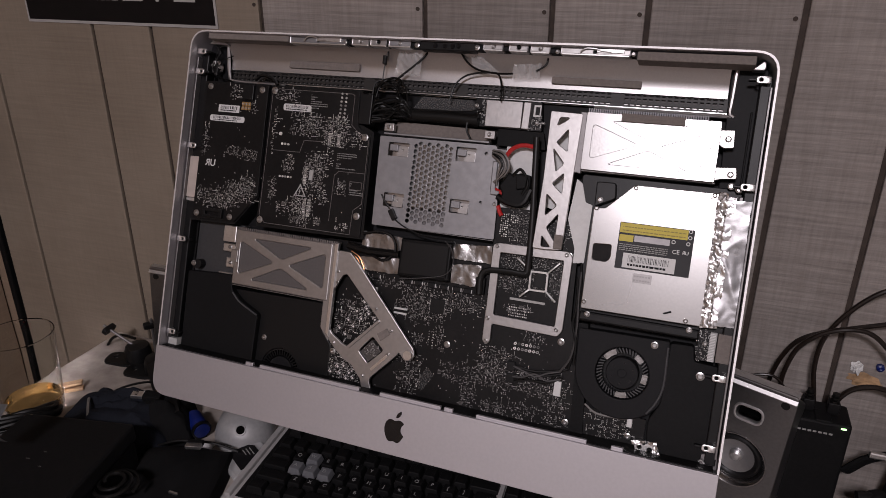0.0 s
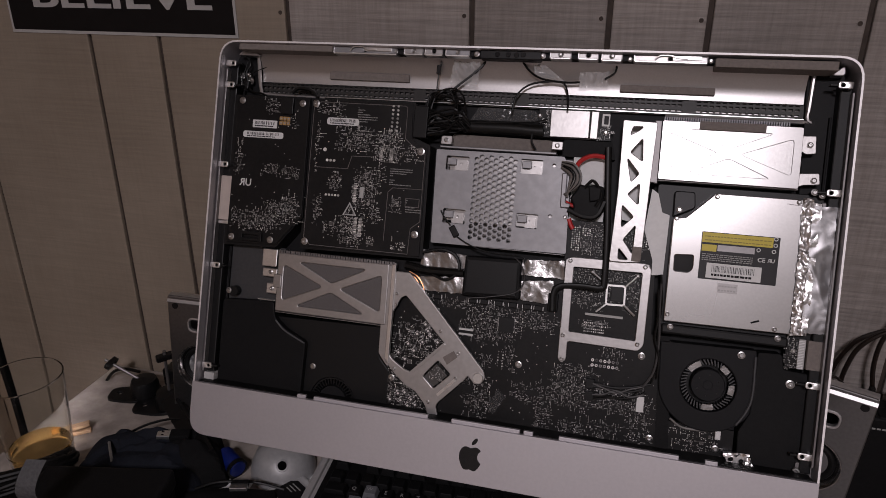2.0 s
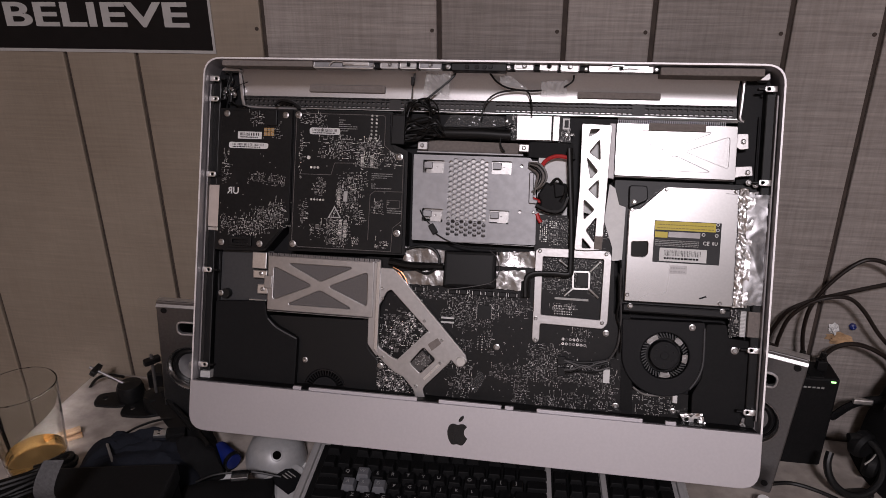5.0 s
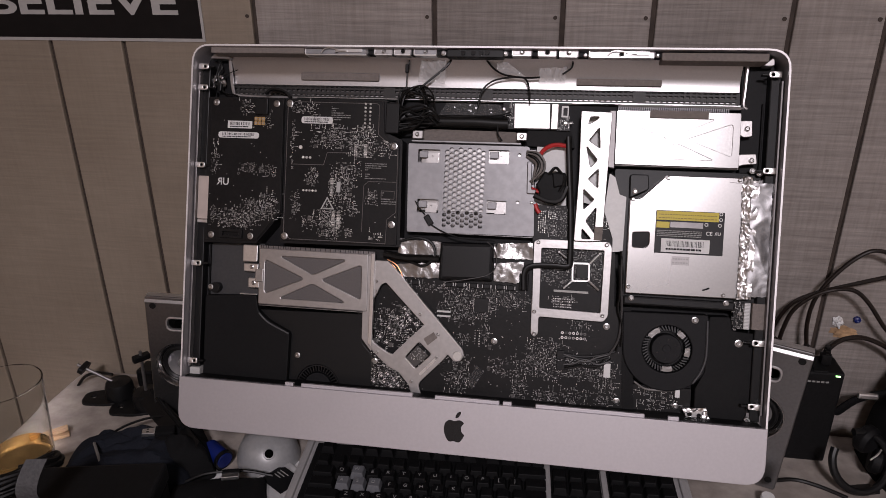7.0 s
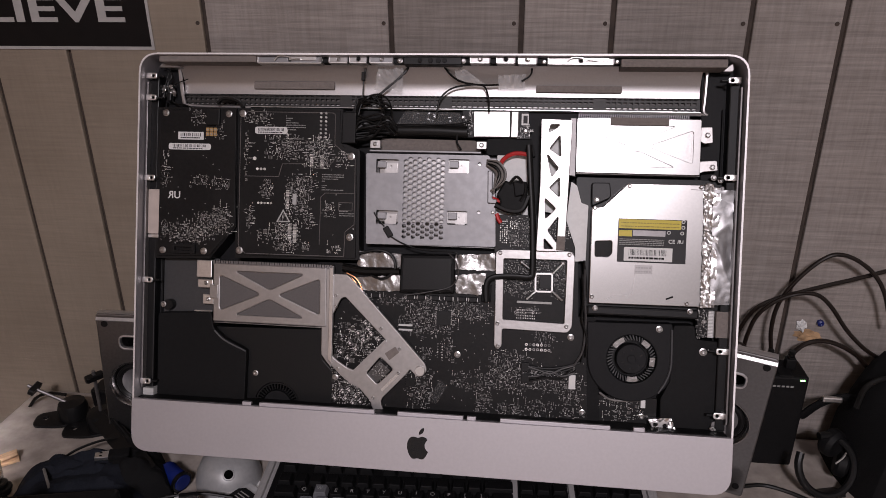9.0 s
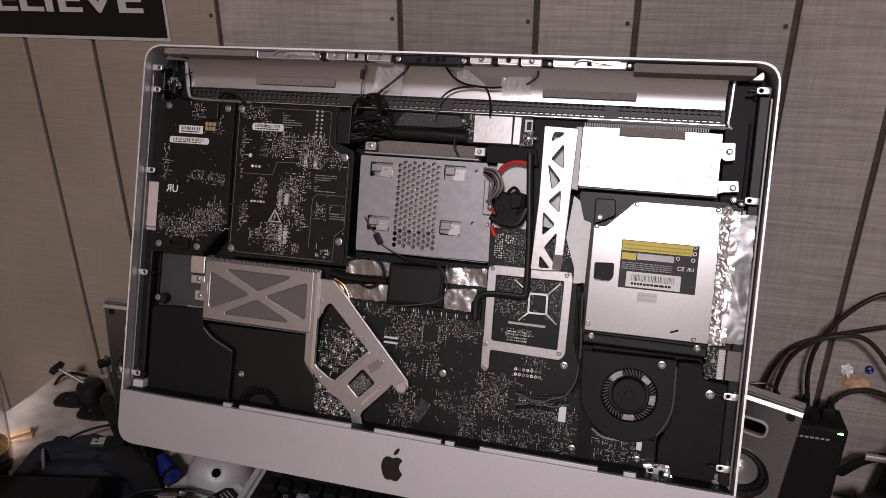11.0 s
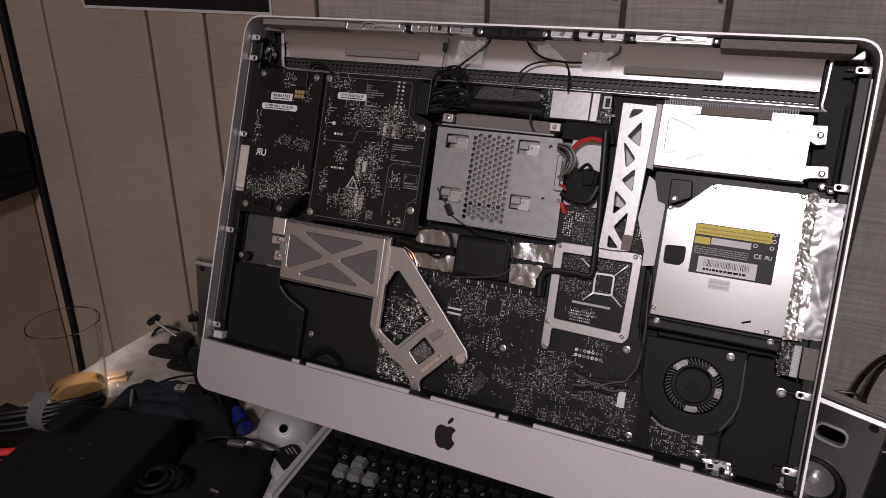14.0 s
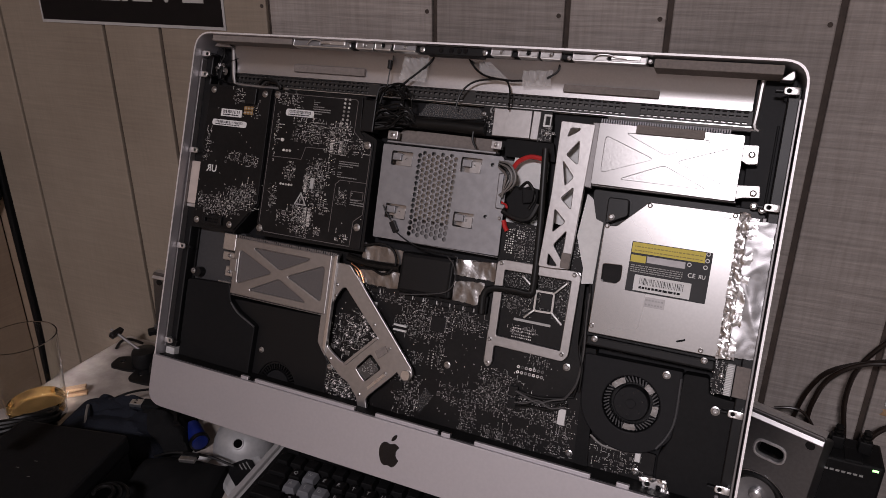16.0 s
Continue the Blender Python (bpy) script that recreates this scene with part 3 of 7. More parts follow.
camera_bar = part("camera_bar", Plate(rounded(rect(*span(*[(-0.0283, 0.4455), (0.0345, 0.4357)])), 0.002), -0.02, -0.008, bevel=0.0008), BLACK, computer, "black camera module")
for x, y in [(-0.0103, 0.4400), (0.0008, 0.4400), (0.0094, 0.4400), (0.0161, 0.4405)]:
    part("lens", cyl(bmesh.new(), x, y, -0.0085, -0.0068, 0.0028, 16, 0.0024), LOGO, camera_bar, "", True)
screws(camera_bar, [(-0.0320, 0.4402), (0.0362, 0.4402)], -0.0095, 0.0026)
for k, ((a, b), m) in enumerate((([(-0.1913, 0.4445), (-0.1182, 0.4370)], STEEL), ([(-0.1108, 0.4456), (-0.0892, 0.4376)], PLATE_STEEL), ([(-0.0881, 0.4456), (-0.0679, 0.4376)], PLATE_STEEL), ([(-0.0656, 0.4455), (-0.0392, 0.4376)], STEEL),
                ([(0.0428, 0.4459), (0.0647, 0.4381)], PLATE_STEEL), ([(0.0706, 0.4459), (0.0912, 0.4381)], PLATE_STEEL), ([(0.0934, 0.4458), (0.1139, 0.4374)], PLATE_STEEL), ([(0.1244, 0.4440), (0.1928, 0.4374)], PLATE_STEEL))):
    x0, x1, y0, y1 = span(a, b)
    mx, my = (x0 + x1) / 2, (y0 + y1) / 2
    lat = part("latch_plate", Plate(rounded(rect(x0, x1, y0, y1), 0.0012), -0.02, -0.009, [disc(mx, my, 0.0016, 10)], bevel=0.0012), m, computer, "small plated latch")
    part("latch_lip", Box(x0 + 0.001, x1 - 0.001, y0 - 0.0008, y0 + 0.0009, -0.018, -0.0082, bevel=0.0004), CHROME, lat)
    part("latch_edge", Box(x0, x0 + 0.0012, y0, y1, -0.015, -0.0083, bevel=0.0003), CHROME, lat)
    part("latch_edge", Box(x1 - 0.0012, x1, y0, y1, -0.015, -0.0083, bevel=0.0003), DARK_STEEL, lat)
    if k in (2, 5):
        part("latch_notch", Box(mx - 0.0018, mx + 0.0018, my - 0.001, y1, -0.0095, -0.0086), MATT, lat)
    if k in (0, 7):
        tubey = [(x0 + 0.02, y0 + 0.002, -0.007), (x0 + 0.025, y1 - 0.001, -0.006), (x0 + 0.035, y1 - 0.001, -0.006), (x0 + 0.04, y0 + 0.004, -0.006), (x0 + 0.05, (y0 + y1) / 2, -0.006)]
        part("spring", Tube(tubey, 0.0007, 6, 5), CHROME, lat, "", True)
        part("tongue", Box(x0 + 0.036, x1 - 0.006, (y0 + y1) / 2 - 0.001, y1 - 0.0005, -0.009, -0.0075, bevel=0.0003), CHROME, lat)
screws(computer, [(-0.1198, 0.4403), (0.1211, 0.4395), (0.1953, 0.4400), (-0.1928, 0.4404), (-0.0996, 0.4415), (-0.0525, 0.4415), (0.0538, 0.4419), (0.1043, 0.4419)], -0.0102, 0.002)

# black side plates of the tray
part("tray_plate", Plate(rounded([(0.2853, 0.4370), (0.3180, 0.4370), (0.3209, 0.3155), (0.2892, 0.3186)], 0.003), -0.044, -0.034, bevel=0.0008), GREY_IN, computer, "dark coated side plate")
part("tray_plate", Plate(rounded([(-0.3231, 0.4370), (-0.2972, 0.4370), (-0.2884, 0.3903), (-0.3116, 0.3875), (-0.3239, 0.3875)], 0.003), -0.044, -0.036, bevel=0.0008), GREY_IN, computer)
part("tray_plate", Plate(rounded([(-0.3261, 0.2165), (-0.2399, 0.2189), (-0.2388, 0.1474), (-0.3252, 0.1443)], 0.003), -0.044, -0.033, bevel=0.0008), GREY_COAT, computer, "dark coated side plate")
part("tray_peg", cyl(bmesh.new(), *(-0.2977, 0.1638), -0.034, -0.024, 0.006, 18), BLACK, computer)
screws(computer, [(-0.3024, 0.1643)], -0.0235, 0.003)

part("antenna_tag", tape([(-0.3130, 0.4160), (-0.2965, 0.4150), (-0.2960, 0.4030), (-0.3120, 0.4020)], -0.03, 91), FOIL_DULL, computer, "crumpled foil antenna tag", True)
part("antenna_plug", Box(-0.3035, -0.2985, 0.3965, 0.4060, -0.03, -0.022, bevel=0.0008), BLACK, computer)
screws(computer, [(-0.3094, 0.4100), (-0.3010, 0.4135)], -0.027, 0.0022)
for q in ([(-0.3060, 0.4340), (-0.3000, 0.4250), (-0.3040, 0.4170), (-0.3020, 0.4060)], [(-0.3010, 0.4000), (-0.2940, 0.3940), (-0.2820, 0.3925), (-0.2700, 0.3870)]):
    part("antenna_lead", Tube([(x, y, -0.026) for x, y in q], 0.0011, 6), RUBBER, computer)

# power boards
psu1 = part("power_board", Plate([(-0.3054, 0.3858), (-0.2170, 0.3863), (-0.2157, 0.2573), (-0.2444, 0.2227), (-0.3061, 0.2204)], -0.0168, -0.015, bevel=0.0003), PCB, computer, "black backlight circuit board")
screws(psu1, [(-0.2993, 0.3820), (-0.2249, 0.3818), (-0.3001, 0.2270), (-0.2511, 0.2276)], -0.015, 0.0034)
chips("circuit_clutter", psu1, -0.015, [area((-0.2701, 0.3850), (-0.2543, 0.3701), 40, 0.0014, 0.6), area((-0.2392, 0.3735), (-0.2304, 0.3546), 16, 0.0014, 0.7), area((-0.2927, 0.2580), (-0.2444, 0.2369), 330, 0.0016, 0.55),
      area((-0.2624, 0.2700), (-0.2225, 0.2470), 200, 0.0016, 0.55), area((-0.2400, 0.2790), (-0.2225, 0.2600), 90, 0.0016, 0.6), area((-0.2674, 0.3117), (-0.2493, 0.3013), 60, 0.0014, 0.5), area((-0.2432, 0.3100), (-0.2231, 0.2987), 60, 0.0014, 0.5),
      area((-0.3027, 0.2601), (-0.2963, 0.2403), 40, 0.0012, 0.2), area((-0.3030, 0.3345), (-0.2950, 0.2980), 30, 0.0014, 0.2), area((-0.2959, 0.3762), (-0.2207, 0.2368), 50, 0.0008, 0.8)], 11, (CHIP, SOLDER_BRIGHT, PRINT))
label_strip(psu1, *[(-0.2843, 0.3610), (-0.2542, 0.3524)], -0.015, "small white paper label", 0.0005, 10, 4)
label_strip(psu1, *[(-0.2955, 0.3481), (-0.2454, 0.3410)], -0.015, "long white bar code label", 0.003, 24, 5)
gx0, gx1, gy0, gy1 = span(*[(-0.2517, 0.3664), (-0.2383, 0.3563)])
for i in range(3):
    for k in range(2):
        x, y = gx0 + (gx1 - gx0) * (i + 0.5) / 3, gy0 + (gy1 - gy0) * (k + 0.5) / 2
        pad = part("solder_pad", Plate(rounded(rect(x - 0.0019, x + 0.0019, y - 0.0022, y + 0.0022), 0.0006, 2), -0.015, -0.0144), GOLD, psu1)
        part("joint", cyl(bmesh.new(), x, y, -0.0145, -0.0134, 0.0011, 10, 0.0006), SOLDER, pad)
part("edge_connector", Plate(rounded(rect(*span(*[(-0.2886, 0.2351), (-0.2604, 0.2243)])), 0.001), -0.015, -0.011, [rect(*span(*[(-0.2846, 0.2314), (-0.2645, 0.2274)]))], bevel=0.0003), BLACK, psu1)
part("top_connector", Box(*span(*[(-0.2494, 0.3869), (-0.2346, 0.3686)]), -0.016, -0.011, bevel=0.0006), BLACK, psu1)
part("board_frame", Plate([(-0.3106, 0.3885), (-0.2170, 0.3890), (-0.2150, 0.2561), (-0.2451, 0.2192), (-0.3106, 0.2174)], -0.044, -0.0172), BLACK, computer, "black insulating frame")

psu2 = part("power_board", Plate(rounded([(-0.2146, 0.3870), (-0.0989, 0.3877), (-0.0970, 0.3520), (-0.0904, 0.3445), (-0.0788, 0.3421), (-0.0772, 0.2258), (-0.2141, 0.2246)], 0.0015), -0.0208, -0.019, bevel=0.0003), PCB, computer, "black power supply circuit board")
part("board_frame", Plate(rounded([(-0.2181, 0.3892), (-0.0962, 0.3899), (-0.0942, 0.3522), (-0.0761, 0.3449), (-0.0737, 0.2239), (-0.2168, 0.2212)], 0.002), -0.044, -0.0211), BLACK, computer)
screws(psu2, [(-0.2106, 0.3832), (-0.0851, 0.3377), (-0.2109, 0.2298), (-0.0840, 0.2490)], -0.019, 0.0036)
chips("circuit_clutter", psu2, -0.019, [area((-0.1693, 0.3560), (-0.1432, 0.3330), 210, 0.0016, 0.55), area((-0.1372, 0.3560), (-0.1082, 0.3249), 340, 0.0018, 0.6), area((-0.1880, 0.3030), (-0.1725, 0.2902), 70, 0.0015, 0.4), area((-0.1845, 0.3102), (-0.1770, 0.3000), 30, 0.0014, 0.4),
      area((-0.1578, 0.3128), (-0.1350, 0.2706), 300, 0.0016, 0.5), area((-0.1708, 0.2616), (-0.1435, 0.2320), 330, 0.0017, 0.55), area((-0.1383, 0.2766), (-0.1265, 0.2557), 36, 0.0016, 0.7), area((-0.2052, 0.2810), (-0.1950, 0.2523), 50, 0.0014, 0.7), area((-0.1023, 0.3419), (-0.0889, 0.3251), 50, 0.0017, 0.6),
      area((-0.1152, 0.2886), (-0.1018, 0.2700), 40, 0.0015, 0.6), area((-0.2076, 0.3837), (-0.1797, 0.3733), 26, 0.0016, 0.7), area((-0.2080, 0.3651), (-0.2029, 0.3138), 18, 0.0018, 0.6), area((-0.1848, 0.3837), (-0.1722, 0.3332), 34, 0.0015, 0.6), area((-0.1383, 0.2420), (-0.1295, 0.2329), 26, 0.0022, 0.8),
      area((-0.1279, 0.3180), (-0.1217, 0.3005), 8, 0.0015, 0.7), area((-0.1358, 0.3147), (-0.1268, 0.2791), 22, 0.0016, 0.8), area((-0.1899, 0.2567), (-0.1715, 0.2377), 22, 0.0016, 0.7), area((-0.1080, 0.2400), (-0.0940, 0.2300), 14, 0.0024, 0.9), area((-0.2099, 0.3806), (-0.0817, 0.2307), 60, 0.0008, 0.85)], 12, (CHIP, SOLDER_BRIGHT, PRINT))
bm = bmesh.new()
for x, y0, y1 in ((-0.1562, 0.2785, 0.2998), (-0.1527, 0.2426, 0.2616), (-0.1468, 0.2407, 0.2616), (-0.1298, 0.3252, 0.3402), (-0.1180, 0.3249, 0.3402)):
    for k in range(int((y1 - y0) / 0.0011)):
        box(bm, x - 0.0019, x + 0.0019, y0 + 0.0011 * k, y0 + 0.0011 * k + 0.0005, -0.0191, -0.0183)
part("pin_field", bm, SOLDER_BRIGHT, psu2)["kind"] = "stuff"
part("chip", Plate(rounded(rect(-0.1500, -0.1455, 0.2830, 0.2950), 0.0008), -0.019, -0.0172), PRINT, psu2)
bm = bmesh.new()
for k in range(5):
    cyl(bm, -0.1900 + 0.0037 * k, 0.2838, -0.019, -0.0182, 0.0013, 10)
for k in range(3):
    cyl(bm, -0.1919 + 0.0042 * k, 0.3217, -0.019, -0.018, 0.0015, 10)
cyl(bm, -0.1954, 0.3332, -0.019, -0.0178, 0.0021, 12)
part("solder_field", bm, SOLDER_BRIGHT, psu2)["kind"] = "stuff"
label_strip(psu2, *[(-0.1959, 0.3687), (-0.1585, 0.3608)], -0.019, "white bar code label", 0.003, 22, 6)
bm = bmesh.new()
for q in ([(-0.2045, 0.3853), (-0.1070, 0.3851), (-0.1042, 0.3833), (-0.1038, 0.3502), (-0.0938, 0.3421), (-0.0894, 0.3348), (-0.0804, 0.3348), (-0.0795, 0.2631), (-0.0895, 0.2548), (-0.0903, 0.2272), (-0.2044, 0.2268), (-0.2124, 0.2349), (-0.2127, 0.3790), (-0.2045, 0.3853)],
          [(-0.2066, 0.3135), (-0.1672, 0.3138), (-0.1633, 0.3279), (-0.1364, 0.3286), (-0.1295, 0.3242), (-0.1127, 0.3242), (-0.1051, 0.3322), (-0.1020, 0.3375)], [(-0.1186, 0.2392), (-0.1182, 0.2921), (-0.1132, 0.2969), (-0.0804, 0.2972)], [(-0.0975, 0.2868), (-0.0823, 0.2868), (-0.0823, 0.2780), (-0.0975, 0.2780), (-0.0975, 0.2868)]):
    for (xa, ya), (xb_, yb_) in zip(q, q[1:]):
        tube(bm, [(xa, ya, -0.019), ((xa + xb_) / 2, (ya + yb_) / 2, -0.019), (xb_, yb_, -0.019)], 0.0004, 4, 1)
part("board_trace", bm, TRACE, psu2)["kind"] = "stuff"
bm = bmesh.new()
rnd = random.Random(5)
for a, b, n in (*[(*q, k) for q, k in (([(-0.1175, 0.3190), (-0.0927, 0.2998)], 8), ([(-0.1602, 0.3829), (-0.1376, 0.3553)], 11), ([(-0.0970, 0.2865), (-0.0794, 0.2718)], 6))],):
    x0, x1, y0, y1 = span(a, b)
    for i in range(n):
        x, y = x0, y0 + (y1 - y0) * i / n
        while x < x1:
            w = rnd.uniform(0.0004, 0.0013)
            if rnd.random() < 0.1:
                break
            box(bm, x, min(x + w, x1), y, y + (y1 - y0) / n * 0.42, -0.0191, -0.0188)
            x += w + 0.0005
part("board_print", bm, PRINT_DIM, psu2)["kind"] = "stuff"
mk = new("approval_mark", text_of("UR", 0.0115, PAPER))
mk.parent = psu1
mk.matrix_local = pose(-0.2800, 0.2862, -0.0148) @ Matrix.Diagonal((-1, 1, 1, 1))
tri = [(-0.1610, 0.2777), (-0.1686, 0.2629), (-0.1522, 0.2632)]
part("warning_bolt", Plate([(-0.1607, 0.2728), (-0.1622, 0.2680), (-0.1611, 0.2682), (-0.1618, 0.2650), (-0.1598, 0.2692), (-0.1609, 0.2690)], -0.0191, -0.0186), PRINT, psu2)
part("warning_mark", Plate(tri, -0.0192, -0.0186, [[(x * 0.72 + 0.28 * sum(p[0] for p in tri) / 3, y * 0.72 + 0.28 * sum(p[1] for p in tri) / 3) for x, y in tri]]), PRINT, psu2)
bm = bmesh.new()
for i in range(7):
    for k in range(2):
        a = [(-0.1201, 0.3844), (-0.1144, 0.3581)]
        cyl(bm, a[0][0] + k * (a[1][0] - a[0][0]), a[0][1] + (a[1][1] - a[0][1]) * i / 6, -0.019, -0.018, 0.0013, 8)
part("solder_field", bm, SOLDER, psu2)["kind"] = "stuff"
part("plug_housing", Box(*span(*[(-0.0957, 0.3860), (-0.0803, 0.3518)]), -0.03, -0.016, bevel=0.001), BLACK, computer, "black cable plug")

# lower bracket with a cross, and its arm
XL = -0.018


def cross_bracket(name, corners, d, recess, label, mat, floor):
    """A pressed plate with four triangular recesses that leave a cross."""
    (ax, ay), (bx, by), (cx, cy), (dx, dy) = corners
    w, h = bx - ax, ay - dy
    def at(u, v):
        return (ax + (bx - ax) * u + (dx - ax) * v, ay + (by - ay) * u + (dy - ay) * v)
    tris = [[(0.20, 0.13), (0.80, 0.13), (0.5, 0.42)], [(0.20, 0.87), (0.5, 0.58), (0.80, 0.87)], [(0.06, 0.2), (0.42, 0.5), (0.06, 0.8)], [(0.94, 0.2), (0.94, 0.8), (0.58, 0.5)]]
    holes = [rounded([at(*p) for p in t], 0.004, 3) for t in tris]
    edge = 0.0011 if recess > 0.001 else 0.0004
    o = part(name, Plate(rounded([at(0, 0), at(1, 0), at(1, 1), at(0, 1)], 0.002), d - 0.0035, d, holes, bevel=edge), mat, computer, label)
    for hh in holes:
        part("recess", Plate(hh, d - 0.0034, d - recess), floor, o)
    return o


# recess floors are coloured darker than the plate to stand for shade
xb = cross_bracket("heatsink_bracket", [(-0.2409, 0.2143), (-0.1089, 0.2142), (-0.1128, 0.1492), (-0.2399, 0.1484)], XL, 0.0018, "grey metal bracket with a pressed cross", PLATE_STEEL, RECESS_SHADE)
bm = bmesh.new()
a = [(-0.2411, 0.2161), (-0.1055, 0.2167)]
for i in range(46):
    x = a[0][0] + (a[1][0] - a[0][0]) * i / 45
    box(bm, x, x + 0.0022, a[0][1] - 0.0035, a[0][1] + 0.0012, -0.028, -0.0185)
part("serrated_edge", bm, DARK_STEEL, xb)["kind"] = "stuff"
part("fold", Box(*span(*[(-0.2399, 0.1477), (-0.1128, 0.1466)]), -0.03, -0.0195, bevel=0.0006), PLATE_STEEL, xb)
part("side_tab", Box(*span(*[(-0.2437, 0.1898), (-0.2341, 0.1747)]), -0.026, -0.016, bevel=0.0006), PLATE_STEEL, xb)
for a, b in ([(-0.2637, 0.2172), (-0.2452, 0.1969)], [(-0.2620, 0.1951), (-0.2436, 0.1852)], [(-0.2557, 0.1783), (-0.2420, 0.1664)]):
    part("side_clip", Box(*span(a, b), -0.033, -0.024, bevel=0.001), CHROME, xb)
screws(xb, [(-0.2516, 0.1910), (-0.2487, 0.1723)], -0.0238, 0.0022)
part("arm", Plate(rounded([(-0.1140, 0.2140), (-0.1012, 0.2169), (-0.1010, 0.1031), (-0.1063, 0.1092), (-0.1129, 0.1173), (-0.1134, 0.1472)], 0.0015), -0.0225, -0.019, bevel=0.0006), PLATE_STEEL, xb)
part("arm_ridge", Plate([(-0.1052, 0.2144), (-0.1007, 0.2158), (-0.0999, 0.1080), (-0.1045, 0.1129)], -0.021, -0.0165, bevel=0.0006), ALU_EDGE, xb)
cpu = part("processor_bracket", Plate(rounded([(-0.1013, 0.2080), (-0.0858, 0.2078), (-0.0727, 0.1949), (0.0047, 0.1131), (0.0067, 0.1062), (0.0025, 0.0998), (-0.0045, 0.0988), (-0.0122, 0.1067), (-0.0147, 0.1022), (-0.0420, 0.0730), (-0.0438, 0.0685), (-0.0404, 0.0584), (-0.0454, 0.0531), (-0.0513, 0.0566), (-0.0554, 0.0685), (-0.0679, 0.0820), (-0.0789, 0.0866), (-0.0914, 0.0963), (-0.1065, 0.1110), (-0.1007, 0.1125)], 0.002, 3), -0.0225, -0.019,
            [rounded([(-0.0923, 0.1803), (-0.0872, 0.1830), (-0.0395, 0.1366), (-0.0727, 0.1009), (-0.0825, 0.1037), (-0.0968, 0.1126), (-0.1008, 0.1176), (-0.1004, 0.1635)], 0.002, 3), rounded([(-0.0455, 0.1186), (-0.0306, 0.1053), (-0.0481, 0.0874), (-0.0611, 0.0995)], 0.003, 3)], bevel=0.0006), PLATE_STEEL, computer, "grey diagonal processor clamp")
part("clamp_slot", Plate(rounded([(-0.0261, 0.1017), (-0.0241, 0.0992), (-0.0422, 0.0800), (-0.0441, 0.0824)], 0.0008), -0.0192, -0.0183), ALU_EDGE, cpu)
part("clamp_bar", Plate([(-0.0747, 0.1027), (-0.0408, 0.1378), (-0.0389, 0.1360), (-0.0727, 0.1003)], -0.0192, -0.0165), PLATE_STEEL, cpu)
part("clamp_pad", Plate(rounded([(-0.0405, 0.1226), (-0.0292, 0.1306), (-0.0247, 0.1245), (-0.0353, 0.1152)], 0.0006), -0.0192, -0.018), FOAM, cpu)
part("clamp_knob", cyl(bmesh.new(), *(-0.0006, 0.1057), -0.02, -0.0165, 0.0058, 24, 0.005), ALU_EDGE, cpu, "", True)
screws(cpu, [(-0.0976, 0.1840), (-0.0973, 0.1719), (-0.0456, 0.1496), (-0.0248, 0.1017), (-0.0934, 0.1026), (-0.0523, 0.0725), (-0.0474, 0.0568), (-0.0241, 0.1283)], -0.019, 0.0016)
part("chip_package", Plate(rounded([(-0.0477, 0.1136), (-0.0346, 0.1026), (-0.0491, 0.0885), (-0.0603, 0.0983)], 0.001), -0.03, -0.0225, bevel=0.0004), CHIP, cpu)
chips("circuit_clutter", cpu, -0.0225, [area(*[(-0.0548, 0.1087), (-0.0404, 0.0940)], 26, 0.0018, 0.3)], 4)

# left speaker box and blower
part("speaker_box", Plate(rounded([(-0.3082, 0.1545), (-0.2438, 0.1581), (-0.2408, 0.1400), (-0.2272, 0.1288), (-0.2009, 0.1168), (-0.2020, 0.0556), (-0.3076, 0.0491)], 0.004, 4), -0.044, -0.022, bevel=0.0012), MATT, computer, "black sealed speaker box")
part("speaker_tab", Box(*span(*[(-0.2676, 0.1589), (-0.2458, 0.1571)]), -0.036, -0.028, bevel=0.0005), CHROME, computer)
part("box_rim", Tube([(x, y, -0.0225) for x, y in [(-0.2396, 0.1373), (-0.2274, 0.1267), (-0.2018, 0.1154)]], 0.0012, 6, 5), GREY_COAT, computer, "", True)
blower = part("blower_housing", Plate(rounded([(-0.2442, 0.1407), (-0.1144, 0.1435), (-0.1151, 0.1098), (-0.1030, 0.0973), (-0.1022, 0.0519), (-0.2041, 0.0468), (-0.2039, 0.1159), (-0.2277, 0.1268)], 0.003), -0.044, -0.03, [disc(*(-0.1666, 0.0539), 0.0265, 32)], bevel=0.0008), BLACK, computer, "black blower fan housing")
fx, fy = (-0.1666, 0.0539)
bm = bmesh.new()
for i in range(40):
    b0 = bmesh.new()
    box(b0, 0.018, 0.0258, -0.0006, 0.0006, -0.042, -0.032)
    bmesh.ops.transform(b0, matrix=pose(fx, fy, 0, 0, 0, 9 * i), verts=b0.verts)
    me = bpy.data.meshes.new("t"); b0.to_mesh(me); bm.from_mesh(me); b0.free(); bpy.data.meshes.remove(me)
ring(bm, fx, fy, -0.034, -0.0315, 0.0245, 0.026, 32)
part("fan_blade_ring", bm, BLACK, blower)["kind"] = "stuff"
part("fan_hub", cyl(bmesh.new(), fx, fy, -0.042, -0.031, 0.018, 28, 0.0165), GREY_IN, blower, "", True)
screws(blower, [(-0.1927, 0.0895)], -0.03, 0.003)

